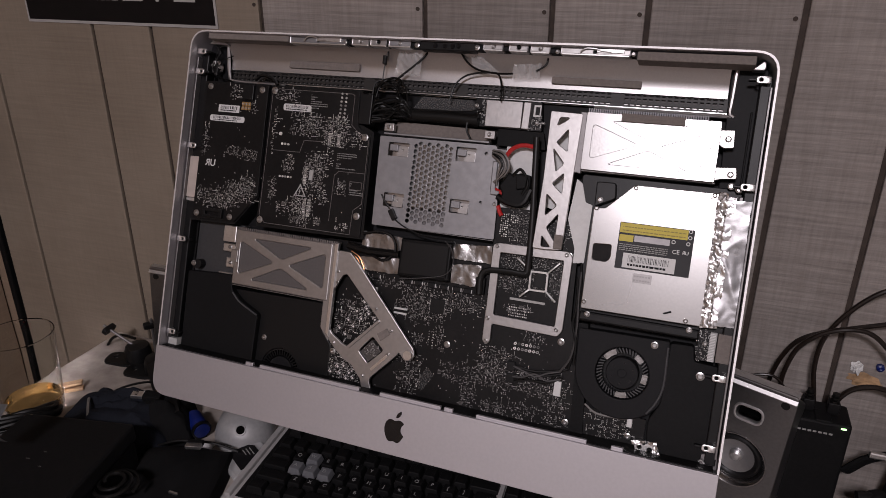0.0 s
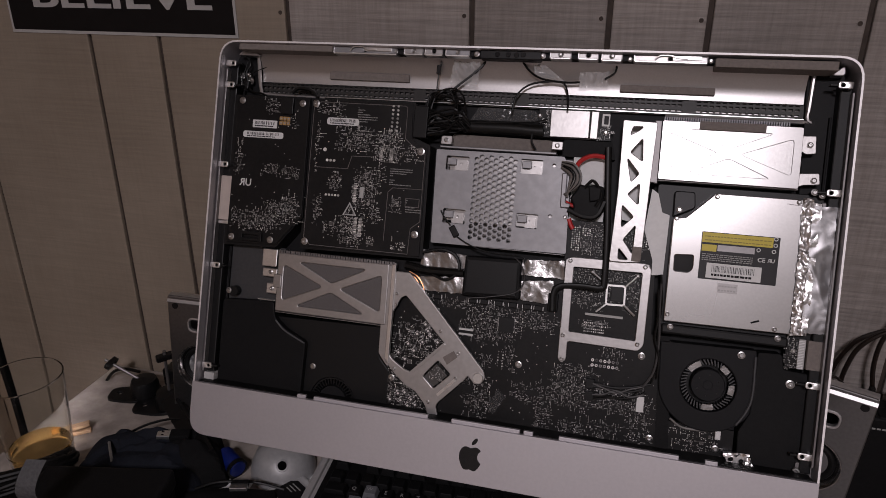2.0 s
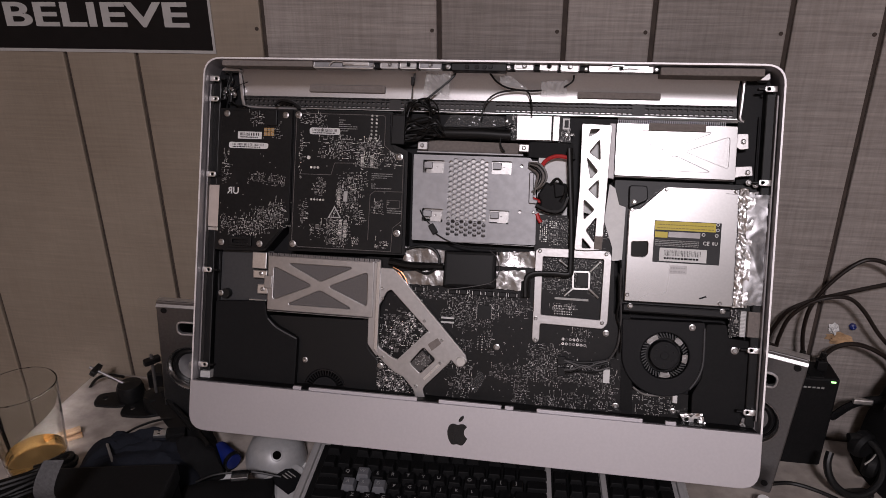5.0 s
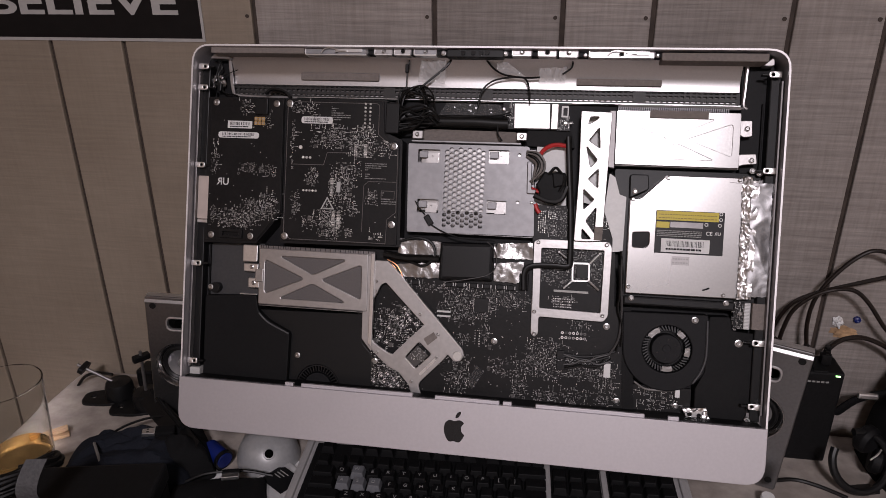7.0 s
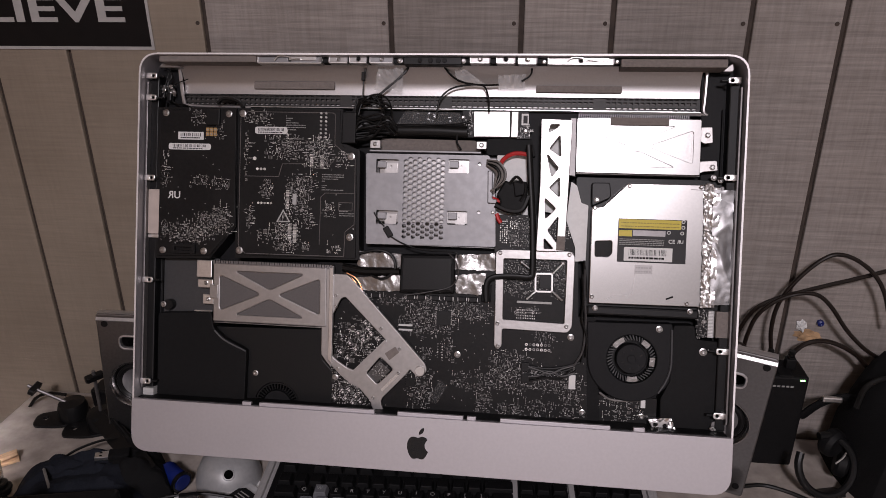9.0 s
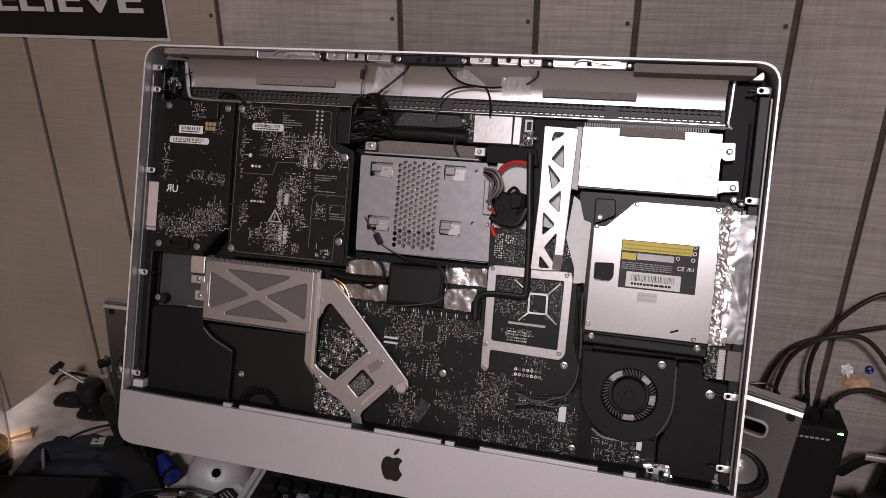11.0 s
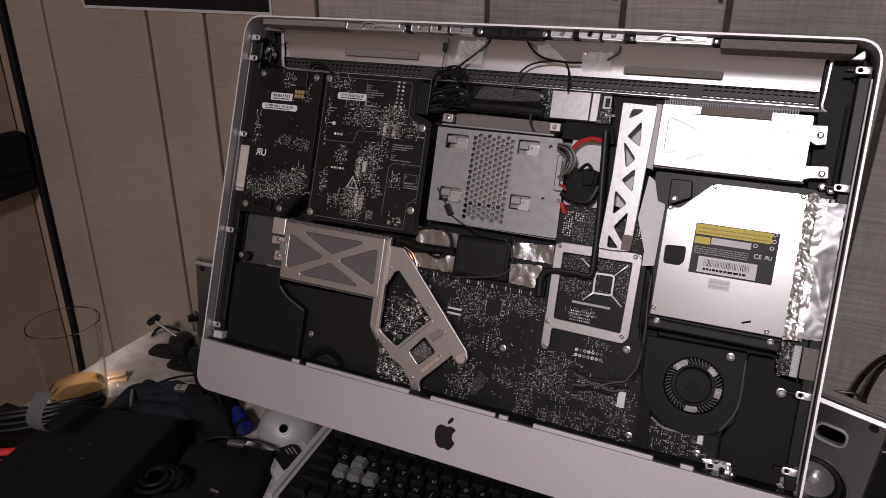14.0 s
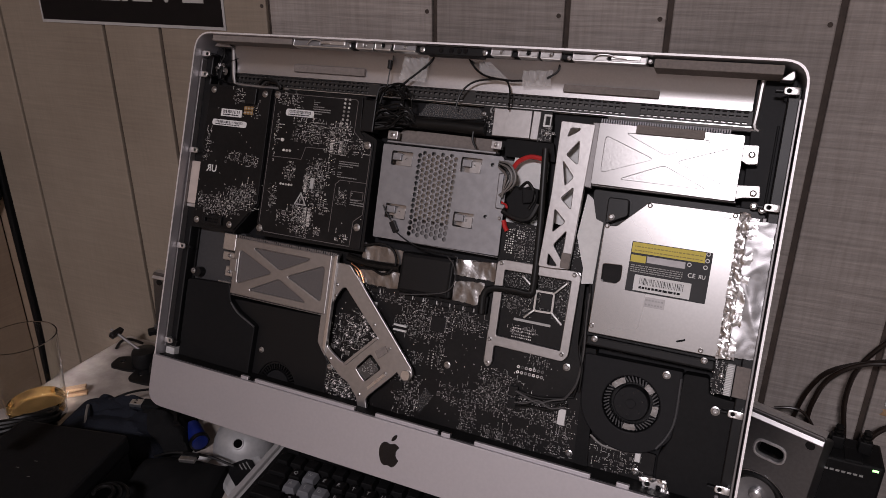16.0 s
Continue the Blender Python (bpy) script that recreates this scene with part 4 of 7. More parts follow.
# drive tray in the middle
TR = -0.026
holes = []
for a, b in ([(-0.0583, 0.3364), (-0.0333, 0.3211)], [(0.0219, 0.3380), (0.0447, 0.3227)], [(-0.0568, 0.2801), (-0.0323, 0.2647)], [(0.0221, 0.2817), (0.0443, 0.2665)]):
    holes.append(rounded(rect(*span(a, b)), 0.0015, 3))
windows = list(holes)
p0, p1 = [(-0.0252, 0.3373), (0.0160, 0.2516)]
cols, rows_ = 9, 30
dx, dy = (p1[0] - p0[0]) / (cols - 1), (p0[1] - p1[1]) / (rows_ - 1)
for c in range(cols):
    for r in range(rows_ // 2):
        holes.append(disc(p0[0] + dx * c, p0[1] - dy * (2 * r + 1 - c % 2), 0.0025, 8))
for q in [(0.0560, 0.3333), (0.0567, 0.2810)]:
    holes.append(disc(*q, 0.002, 10))
tray = part("drive_tray", Plate(rounded([(-0.0700, 0.3423), (0.0657, 0.3427), (0.0716, 0.3310), (0.0743, 0.2957), (0.0763, 0.2440), (-0.0673, 0.2423)], 0.0015), TR - 0.0015, TR, holes), STEEL, computer, "galvanised steel drive tray with round perforations")
part("tray_skirt", Box(*span(*[(-0.0697, 0.3413), (0.0731, 0.2464)]), -0.045, -0.0445), DARK_STEEL, tray)
part("drive_body", Box(*span(*[(-0.0560, 0.3396), (0.0593, 0.2672)]), -0.044, -0.0318, bevel=0.0008), DRIVE, tray, "bare metal drive inside the tray")
part("front_flange", Box(*span(*[(-0.0669, 0.3468), (0.0570, 0.3445)]), -0.04, -0.027, bevel=0.0005), STEEL, tray)
part("rear_flange", Box(*span(*[(-0.0660, 0.2423), (0.0751, 0.2427)]), -0.04, -0.0285, bevel=0.0005), DARK_STEEL, tray)
part("side_flange", Plate(rounded([(0.0651, 0.3262), (0.0706, 0.3262), (0.0713, 0.2958), (0.0762, 0.2956), (0.0762, 0.2906), (0.0661, 0.2908)], 0.0016, 3), -0.036, -0.0228, bevel=0.001), STEEL, tray)
for k, w in enumerate(windows):
    xs, ys = [p[0] for p in w], [p[1] for p in w]
    t_ = part("spring_tab", Plate(rounded(rect(min(xs) + 0.009, max(xs) - 0.0025, min(ys) + 0.0005, max(ys) - 0.0035), 0.0008), -0.0315, -0.0298, [disc(max(xs) - 0.009, (min(ys) + max(ys)) / 2, 0.0013, 10)]), PLATE_STEEL, tray)
    part("tab_fold", Box(min(xs) + 0.001, min(xs) + 0.011, (min(ys) + max(ys)) / 2 - 0.002, max(ys) - 0.002, -0.0298, -0.0266, bevel=0.0006), STEEL, t_)
screws(tray, [(0.0722, 0.2813)], -0.0262, 0.0018)
for a, b in ([(-0.0657, 0.3570), (-0.0540, 0.3478)], [(0.0518, 0.3576), (0.0631, 0.3491)]):
    t_ = part("mount_tab", Plate(rounded(rect(*span(a, b)), 0.0012), -0.03, -0.024, bevel=0.0006), PLATE_STEEL, tray)
    screws(t_, [((a[0] + b[0]) / 2, (a[1] + b[1]) / 2)], -0.024, 0.0022)
sensor = part("thermal_sensor", Box(-0.0034, 0.0034, -0.0062, 0.0062, 0, 0.004, bevel=0.001), BLACK, tray, "small black sensor on a wire")
sensor.matrix_local = pose(-0.0423, 0.2563, -0.026, 0, 0, 33)
part("sensor_wire", Tube([(x, y, -0.023) for x, y in [(-0.0467, 0.2624), (-0.0545, 0.2711), (-0.0585, 0.2773)]], 0.0008, 6), RUBBER, tray)
part("sensor_wire", Tube([(x, y, -0.023) for x, y in [(-0.0388, 0.2513), (-0.0270, 0.2450), (-0.0105, 0.2391), (0.0094, 0.2370), (0.0325, 0.2367), (0.0362, 0.2305)]], 0.0008, 6), RUBBER, tray)

# panel above the tray: grey sheet, black cable loom
part("grey_sheet", Plate(rounded([(-0.0554, 0.3608), (0.0501, 0.3599), (0.0567, 0.3468), (-0.0648, 0.3454)], 0.002), -0.044, -0.037, bevel=0.0005), FOAM, computer, "grey insulating sheet")
part("black_sheet", Plate(rounded([(0.0626, 0.3622), (0.1114, 0.3627), (0.1162, 0.3440), (0.0630, 0.3446)], 0.002), -0.044, -0.0375), MATT, computer)
part("clear_sheet", Plate(rounded([(-0.0302, 0.3909), (0.0304, 0.3900), (0.0370, 0.3787), (-0.0408, 0.3737)], 0.003), -0.0376, -0.036), FILM, computer, "crumpled clear film")
part("loom_sleeve", Tube([(x, y, -0.03) for x, y in [(-0.0436, 0.3690), (-0.0194, 0.3692), (0.0060, 0.3694), (0.0325, 0.3684), (0.0413, 0.3685)]], 0.0072, 12, 6, 0.8), RUBBER, computer, "black sleeved cable loom", True)
rnd = random.Random(9)
A, B = [(-0.0903, 0.3841), (-0.0564, 0.3555)]
for i in range(22):
    y = A[1] + (B[1] - A[1]) * i / 21
    q0 = (-0.0836, 0.3666)
    m = (-0.0628, 0.3715)
    e = (-0.0398, 0.3678)
    pts = [(q0[0] + 0.001, y, -0.02), (m[0] + rnd.uniform(-0.014, 0.014), (y + m[1]) / 2 + rnd.uniform(-0.007, 0.012), -0.016 - rnd.uniform(0, 0.014)),
           (m[0] + 0.016, m[1] + rnd.uniform(-0.008, 0.012), -0.018 - rnd.uniform(0, 0.012)), (e[0] + 0.006, e[1] + rnd.uniform(-0.005, 0.005), -0.03 + rnd.uniform(-0.003, 0.004))]
    part("wire", Tube(pts, 0.0013, 6, 6), RUBBER, computer)
for i in range(7):
    q = [(-0.0854, 0.3820), (-0.0745, 0.3998), (-0.0631, 0.4024), (-0.0489, 0.3925), (-0.0468, 0.3807), (-0.0372, 0.3678)]
    part("wire", Tube([(x + rnd.uniform(-0.006, 0.006), y + rnd.uniform(-0.006, 0.006), -0.02 + rnd.uniform(-0.008, 0.003)) for x, y in q], 0.001, 6, 6), RUBBER, computer)
# thin antenna and camera leads over the band
for q, r in (([(-0.0731, 0.4377), (-0.0753, 0.4227), (-0.0761, 0.4002)], 0.0007), ([(-0.0247, 0.4385), (-0.0320, 0.4286), (-0.0537, 0.4099), (-0.0630, 0.4011)], 0.0014), ([(0.0128, 0.4385), (0.0230, 0.4274), (0.0367, 0.4206), (0.0584, 0.4182), (0.0737, 0.4189)], 0.0012), ([(0.0065, 0.3854), (0.0111, 0.4039), (0.0245, 0.4151), (0.0479, 0.4188), (0.0584, 0.4164), (0.0630, 0.4041), (0.0640, 0.3894)], 0.001),
             ([(0.1085, 0.4384), (0.1075, 0.4299), (0.0980, 0.4226)], 0.001), ([(-0.0393, 0.3722), (-0.0000, 0.3744), (0.0313, 0.3766), (0.0449, 0.3804)], 0.0008), ([(0.0302, 0.3678), (0.0364, 0.3704), (0.0427, 0.3704)], 0.0011), ([(0.0302, 0.3678), (0.0305, 0.3566), (0.0357, 0.3480)], 0.0011), ([(-0.2445, 0.3950), (-0.2359, 0.4008), (-0.2206, 0.3983), (-0.2125, 0.3907)], 0.0022),
             ([(-0.2797, 0.4224), (-0.2931, 0.4172), (-0.3051, 0.4095), (-0.3132, 0.4030)], 0.0006), ([(-0.3088, 0.4006), (-0.3076, 0.4115), (-0.3037, 0.4275), (-0.2971, 0.4390)], 0.0005)):
    part("thin_lead", Tube([(x, y, -0.026) for x, y in q], r, 6, 6), RUBBER, computer)
part("lead_plug", Box(-0.0772, -0.0738, 0.4215, 0.4310, -0.028, -0.022, bevel=0.0006), BLACK, computer)


for i, q in enumerate(([(-0.0592, 0.4395), (-0.0311, 0.4383), (-0.0317, 0.4106), (-0.0625, 0.4118)], [(0.0248, 0.4353), (0.0347, 0.4365), (0.0601, 0.4180), (0.0276, 0.4229)], [(0.0722, 0.4291), (0.1017, 0.4304), (0.1021, 0.4156), (0.0738, 0.4143)])):
    part("tape", tape(q, -0.028, i), TAPE, computer, "crumpled clear tape", True)

# wireless card
wifi = part("wireless_card", Plate(rounded([(0.0342, 0.3928), (0.1067, 0.3926), (0.1100, 0.3622), (0.0349, 0.3627)], 0.001), -0.042, -0.0345, bevel=0.0004), PCB, computer, "black wireless card")
part("shield_can", Plate(rounded([(0.0469, 0.3913), (0.0868, 0.3915), (0.0875, 0.3636), (0.0476, 0.3632)], 0.001), -0.0345, -0.032, bevel=0.0006), PLATE_STEEL, wifi, "bright metal shield can")
part("card_slot", Box(*span(*[(0.0881, 0.3915), (0.0962, 0.3630)]), -0.036, -0.031, bevel=0.0008), PLATE_STEEL, wifi)
part("card_bracket", Plate(rounded(rect(*span(*[(0.0993, 0.3893), (0.1070, 0.3769)])), 0.0005), -0.0345, -0.033, [rect(*span(*[(0.1012, 0.3874), (0.1058, 0.3788)]))]), WHITE, wifi)
chips("circuit_clutter", wifi, -0.0345, [area(*[(0.0959, 0.3770), (0.1087, 0.3634)], 40, 0.002, 0.5), area(*[(0.0368, 0.3903), (0.0462, 0.3653)], 24, 0.0018, 0.5)], 8)
screws(wifi, [(0.0357, 0.3847), (0.1042, 0.3708), (0.0349, 0.3665)], -0.0345, 0.002)

# main board with its many parts
MB = -0.031
board = part("main_board", Plate(rounded([(-0.1227, 0.2195), (0.0756, 0.2212), (0.0741, 0.2790), (0.1636, 0.2808), (0.1679, 0.1715), (0.1789, 0.1719), (0.1835, 0.0519), (-0.1195, 0.0455)], 0.001), -0.0325, MB, bevel=0.0002), PCB, computer, "black main circuit board full of small parts")
chips("circuit_clutter", board, MB, [
    area(*[(-0.0217, 0.1808), (0.0334, 0.1445)], 420, 0.0015, 0.4), area(*[(0.0325, 0.1794), (0.0708, 0.1617)], 150, 0.0014, 0.4), area(*[(-0.0541, 0.1842), (-0.0152, 0.1746)], 60, 0.0014, 0.5), area(*[(-0.0834, 0.1884), (-0.0507, 0.1798)], 40, 0.0013, 0.5),
    area(*[(-0.1023, 0.1523), (-0.0461, 0.1125)], 150, 0.0024, 0.3), area(*[(-0.1112, 0.0968), (-0.0514, 0.0573)], 260, 0.0024, 0.35), 
    area(*[(0.0985, 0.1785), (0.1236, 0.1712)], 70, 0.0012, 0.7), area(*[(0.0748, 0.1271), (0.1165, 0.0877)], 420, 0.0016, 0.3), area(*[(0.1127, 0.1128), (0.1659, 0.0900)], 280, 0.0016, 0.3),
    area(*[(0.0374, 0.1064), (0.0759, 0.0858)], 130, 0.0014, 0.4), area(*[(-0.0169, 0.1073), (0.0130, 0.0605)], 120, 0.0016, 0.35), area(*[(0.0601, 0.0851), (0.0766, 0.0553)], 120, 0.0014, 0.45), area(*[(0.0856, 0.0736), (0.1080, 0.0556)], 90, 0.0016, 0.35),
    area(*[(-0.0238, 0.1295), (0.0118, 0.1149)], 60, 0.0013, 0.5), area(*[(0.0239, 0.1409), (0.0340, 0.1158)], 24, 0.0014, 0.5), area(*[(0.1210, 0.1510), (0.1429, 0.1424)], 30, 0.0013, 0.6), area(*[(0.1500, 0.1081), (0.1759, 0.0622)], 130, 0.0014, 0.5),
    area(*[(0.0365, 0.1478), (0.1699, 0.0556)], 200, 0.001, 0.45), area(*[(-0.1131, 0.2004), (0.0766, 0.0572)], 260, 0.001, 0.45), area(*[(0.1136, 0.0781), (0.1453, 0.0543)], 60, 0.0014, 0.4)], 21, (CHIP, SOLDER_DIM, PRINT_DIM))
chips("graphics_clutter", board, MB, [area((0.0905, 0.2765), (0.1142, 0.2448), 300, 0.0012, 0.45), area((0.1331, 0.2764), (0.1534, 0.2460), 110, 0.0012, 0.45), area((0.0870, 0.2310), (0.1200, 0.1930), 420, 0.0012, 0.4), area((0.1390, 0.2310), (0.1528, 0.1930), 200, 0.0012, 0.4),
      area((0.1200, 0.2310), (0.1400, 0.2185), 110, 0.0012, 0.4), area((0.1220, 0.2160), (0.1375, 0.1985), 60, 0.0012, 0.2)], 23, (CHIP, SOLDER, PRINT_DIM))
chips("power_stage", board, MB, [area(*[(-0.1006, 0.1620), (-0.0447, 0.1093)], 34, 0.0026, 0.6), area(*[(-0.1098, 0.0936), (-0.0579, 0.0570)], 30, 0.0026, 0.5)], 22, (CHIP, SOLDER_BRIGHT, PRINT))
for a, b, h in (*[(*q, k) for q, k in (([(0.0138, 0.1713), (0.0300, 0.1553)], 0.0018), ([(0.1253, 0.2202), (0.1400, 0.2006)], 0.0012), ([(0.0491, 0.0989), (0.0631, 0.0931)], 0.0015), ([(-0.0184, 0.0946), (-0.0079, 0.0854)], 0.0015))],):
    c_ = part("chip", Box(*span(a, b), MB, MB + h, bevel=0.0003), BLACK, board)
bm = bmesh.new()
x0, x1, y0, y1 = span(*[(0.0138, 0.1713), (0.0300, 0.1553)])
for i in range(16):
    for s in (0, 1):
        t = y0 + 0.001 + (y1 - y0 - 0.002) * i / 15
        box(bm, (x0 - 0.001, x1)[s], (x0, x1 + 0.001)[s], t - 0.0002, t + 0.0002, MB, MB + 0.0007)
part("pin_field", bm, SOLDER, board)["kind"] = "stuff"
for a, b in ([(-0.0281, 0.1545), (-0.0126, 0.1525)], [(-0.0280, 0.1493), (-0.0125, 0.1474)], [(-0.0627, 0.1725), (-0.0516, 0.1652)], [(0.1603, 0.1088), (0.1675, 0.0934)], [(0.1292, 0.1420), (0.1305, 0.1408)]):
    part("socket", Box(*span(a, b), MB, MB + 0.003, bevel=0.0004), PRINT if a[1] > 0.2 else WHITE, board)
for x in (-0.0553, -0.0160, -0.0036, 0.0119, 0.0269, 0.0418, 0.0538):
    coil_part = part("coil", Box(x - 0.0042, x + 0.0042, 0.1822, 0.1880, MB, MB + 0.0038, bevel=0.0009), BLACK, board)
    for e in (-1, 1):
        part("solder_pad", Box(x + e * 0.0047 - 0.0006, x + e * 0.0047 + 0.0006, 0.1830, 0.1868, MB, MB + 0.0014, bevel=0.0003), SOLDER_DIM, coil_part)
for x, y in ((-0.0655, 0.1531), (-0.0738, 0.1415), (-0.0830, 0.1297), (-0.0932, 0.1188), (-0.0586, 0.1407), (-0.0672, 0.1336), (-0.0760, 0.1231), (-0.0852, 0.1128), (-0.0502, 0.1354), (-0.0620, 0.1464), (-0.0821, 0.0762), (-0.0743, 0.0696), (-0.0691, 0.0643), (-0.0896, 0.0740), (-0.0983, 0.0663), (-0.0776, 0.0623), (-0.0860, 0.0670)):
    tr_ = part("power_transistor", Box(-0.0024, 0.0024, -0.0021, 0.0021, 0, 0.0016, bevel=0.0003), CHIP, board)
    tr_.matrix_local = pose(x, y, MB, 0, 0, 45)
    for e in range(4):
        part("lead", Box(-0.0021 + 0.0012 * e, -0.0015 + 0.0012 * e, 0.0021, 0.0033, 0, 0.0005), SOLDER_DIM, tr_)
    part("tab", Box(-0.0011, 0.0011, -0.0009, 0.0012, 0.0014, 0.0018), SOLDER_DIM, tr_)
bm = bmesh.new()
for x0, x1, y0, y1 in ((0.0800, 0.0905, 0.2481, 0.2745), (0.0905, 0.1010, 0.2640, 0.2745), (0.1534, 0.1625, 0.2560, 0.2755)):
    for i in range(int((x1 - x0) / 0.0023)):
        for k in range(int((y1 - y0) / 0.0023)):
            if (i * 7 + k * 5) % 6:
                cyl(bm, x0 + 0.0023 * i + 0.001, y0 + 0.0023 * k + 0.001, MB - 0.0002, MB + 0.0009, 0.0007, 6)
part("solder_field", bm, SOLDER_BRIGHT, board)["kind"] = "stuff"
bm = bmesh.new()
for k, y in enumerate((0.1757, 0.1730, 0.1695, 0.1668)):
    for i in range(13 - 2 * (k > 1)):
        box(bm, 0.1016 + 0.0019 * i, 0.1026 + 0.0019 * i, y, y + 0.0013, MB - 0.0002, MB + 0.0005)
part("solder_field", bm, SOLDER_DIM, board)["kind"] = "stuff"
bm = bmesh.new()
for i in range(7):
    for k in range(2):
        ring(bm, 0.1135 + 0.0041 * i, 0.1390 - 0.0053 * k, MB - 0.0002, MB + 0.0006, 0.0007, 0.0016, 10)
a = [(0.0164, 0.1343), (0.0245, 0.1154)]
for i in range(2):
    for k in range(6):
        cyl(bm, a[0][0] + 0.005 * i, a[0][1] - 0.003 * k, MB, MB + 0.0007, 0.0008, 6)
part("solder_field", bm, SOLDER_DIM, board)["kind"] = "stuff"
screws(board, [(0.0385, 0.1236), (0.1608, 0.1492), (0.1760, 0.0680), (-0.0991, 0.0901), (0.1571, 0.2379)], MB, 0.0032)
part("board_tape", tape([(0.0096, 0.0766), (0.0200, 0.0950), (0.0291, 0.0878), (0.0168, 0.0680)], -0.03, 7), FILM, board, "strip of clear tape", True)
part("board_strip", Plate(rounded([(0.1762, 0.1720), (0.1859, 0.1724), (0.1955, 0.0530), (0.1821, 0.0524)], 0.001), -0.044, -0.03), MATT, computer)
lower = part("lower_board", Plate(rounded([(0.1906, 0.0877), (0.2543, 0.0876), (0.2541, 0.0552), (0.1916, 0.0520)], 0.001), -0.036, -0.033), PCB, computer, "small black circuit board")
chips("circuit_clutter", lower, -0.033, [area(*[(0.1937, 0.0848), (0.2431, 0.0571)], 60, 0.0016, 0.5)], 31)
screws(lower, [(0.2388, 0.0674)], -0.033, 0.003)
part("white_plug", Box(*span(*[(0.2366, 0.0865), (0.2417, 0.0780)]), -0.034, -0.027, bevel=0.0006), WHITE, lower)
foil_plate = part("foil_plate", Plate(rounded([(0.2450, 0.0674), (0.2668, 0.0695), (0.2720, 0.0553), (0.2501, 0.0540)], 0.001), -0.03, -0.021, [disc(*(0.2516, 0.0629), 0.0022, 12), disc(*(0.2614, 0.0621), 0.0022, 12)], bevel=0.0005), ALU_EDGE, computer, "shiny foil contact with two holes")
part("foil_fold", tape([(0.2438, 0.0691), (0.2665, 0.0715), (0.2679, 0.0688), (0.2454, 0.0653)], -0.02, 12), FOIL, foil_plate, "crumpled foil edge", True)
part("foil_fold", tape([(0.2635, 0.0664), (0.2681, 0.0678), (0.2738, 0.0559), (0.2664, 0.0547)], -0.02, 13), FOIL, foil_plate, "", True)

# graphics clamp
GP = -0.025
gpu = part("graphics_clamp", Plate(rounded([(0.0770, 0.2390), (0.0831, 0.2417), (0.1567, 0.2423), (0.1617, 0.2375), (0.1614, 0.1608), (0.1567, 0.1544), (0.0866, 0.1556), (0.0871, 0.1368), (0.0828, 0.1322), (0.0784, 0.1364)], 0.003, 4), GP - 0.0035, GP, [rounded([(0.0859, 0.2318), (0.1533, 0.2324), (0.1528, 0.1642), (0.0870, 0.1656)], 0.0015, 3)], bevel=0.0006), PLATE_STEEL, computer, "grey square graphics clamp")
screws(gpu, [(0.0820, 0.2379), (0.1556, 0.2386), (0.1553, 0.1612), (0.0815, 0.1610), (0.0827, 0.1366)], GP, 0.002)
sp = [(0.1196, 0.2177), (0.1393, 0.2183), (0.1398, 0.1971), (0.1202, 0.1965)]
part("spring_frame", Plate(rounded(sp, 0.003, 4), GP - 0.003, GP - 0.0015, [rounded([(0.1215, 0.2159), (0.1375, 0.2163), (0.1379, 0.1989), (0.1220, 0.1984)], 0.0015)]), ALU_EDGE, gpu)
for q in ([(0.1209, 0.2165), (0.1046, 0.2285)], [(0.1381, 0.2170), (0.1499, 0.2297)], [(0.1214, 0.1978), (0.1118, 0.1888)], [(0.1386, 0.1983), (0.1499, 0.1888)]):
    part("spring_leg", Tube([(q[0][0], q[0][1], GP - 0.002), ((q[0][0] + q[1][0]) / 2, (q[0][1] + q[1][1]) / 2, GP - 0.0015), (q[1][0], q[1][1], GP - 0.002)], 0.0012, 6, 3), ALU_EDGE, gpu)
screws(gpu, [(0.1052, 0.2285), (0.1493, 0.2291)], GP - 0.0025, 0.0016)
part("clamp_strip", Box(*span(*[(0.1014, 0.1864), (0.1391, 0.1839)]), MB, MB + 0.002, bevel=0.0004), PRINT, gpu)
part("clamp_wire", Tube([(x, y, -0.024) for x, y in [(0.0788, 0.1692), (0.0780, 0.2004), (0.0775, 0.2191)]], 0.0002, 4, 2), RUBBER, gpu)

# heat pipe block, foil wrapped ends, black lead
part("heat_block", Plate(rounded([(-0.0271, 0.2321), (0.0332, 0.2337), (0.0335, 0.1919), (-0.0275, 0.1899)], 0.002), -0.044, -0.02, bevel=0.004), BLACK, computer, "black taped heat pipe block")
for i, q in enumerate(([(-0.0770, 0.2338), (-0.0270, 0.2320), (-0.0267, 0.2149), (-0.0753, 0.2110)], [(-0.0765, 0.2046), (-0.0278, 0.2085), (-0.0274, 0.1908), (-0.0736, 0.1906)], [(0.0312, 0.2336), (0.0758, 0.2366), (0.0776, 0.2180), (0.0328, 0.2180)], [(0.0341, 0.2116), (0.0677, 0.2151), (0.0633, 0.1912), (0.0345, 0.1916)])):
    part("foil_wrap", tape(q, -0.0275, 40 + i, 0.002, 48), FOIL_DULL, computer, "crumpled foil wrapping", True)
    part("foil_body", Plate(rounded(q, 0.003), -0.044, -0.0275, bevel=0.001), FOIL_DULL, computer)
part("block_wire", Tube([(x, y, -0.018) for x, y in [(-0.0215, 0.1878), (0.0049, 0.1924), (0.0297, 0.1994), (0.0375, 0.2121), (0.0340, 0.2276), (0.0258, 0.2355)]], 0.0006, 6), DARKWIRE, computer)
part("block_wire", Tube([(x, y, -0.022) for x, y in [(-0.0740, 0.2308), (-0.0536, 0.2358), (-0.0376, 0.2311), (-0.0328, 0.2161), (-0.0453, 0.2044), (-0.0594, 0.2078)]], 0.0016, 6), RUBBER, computer)
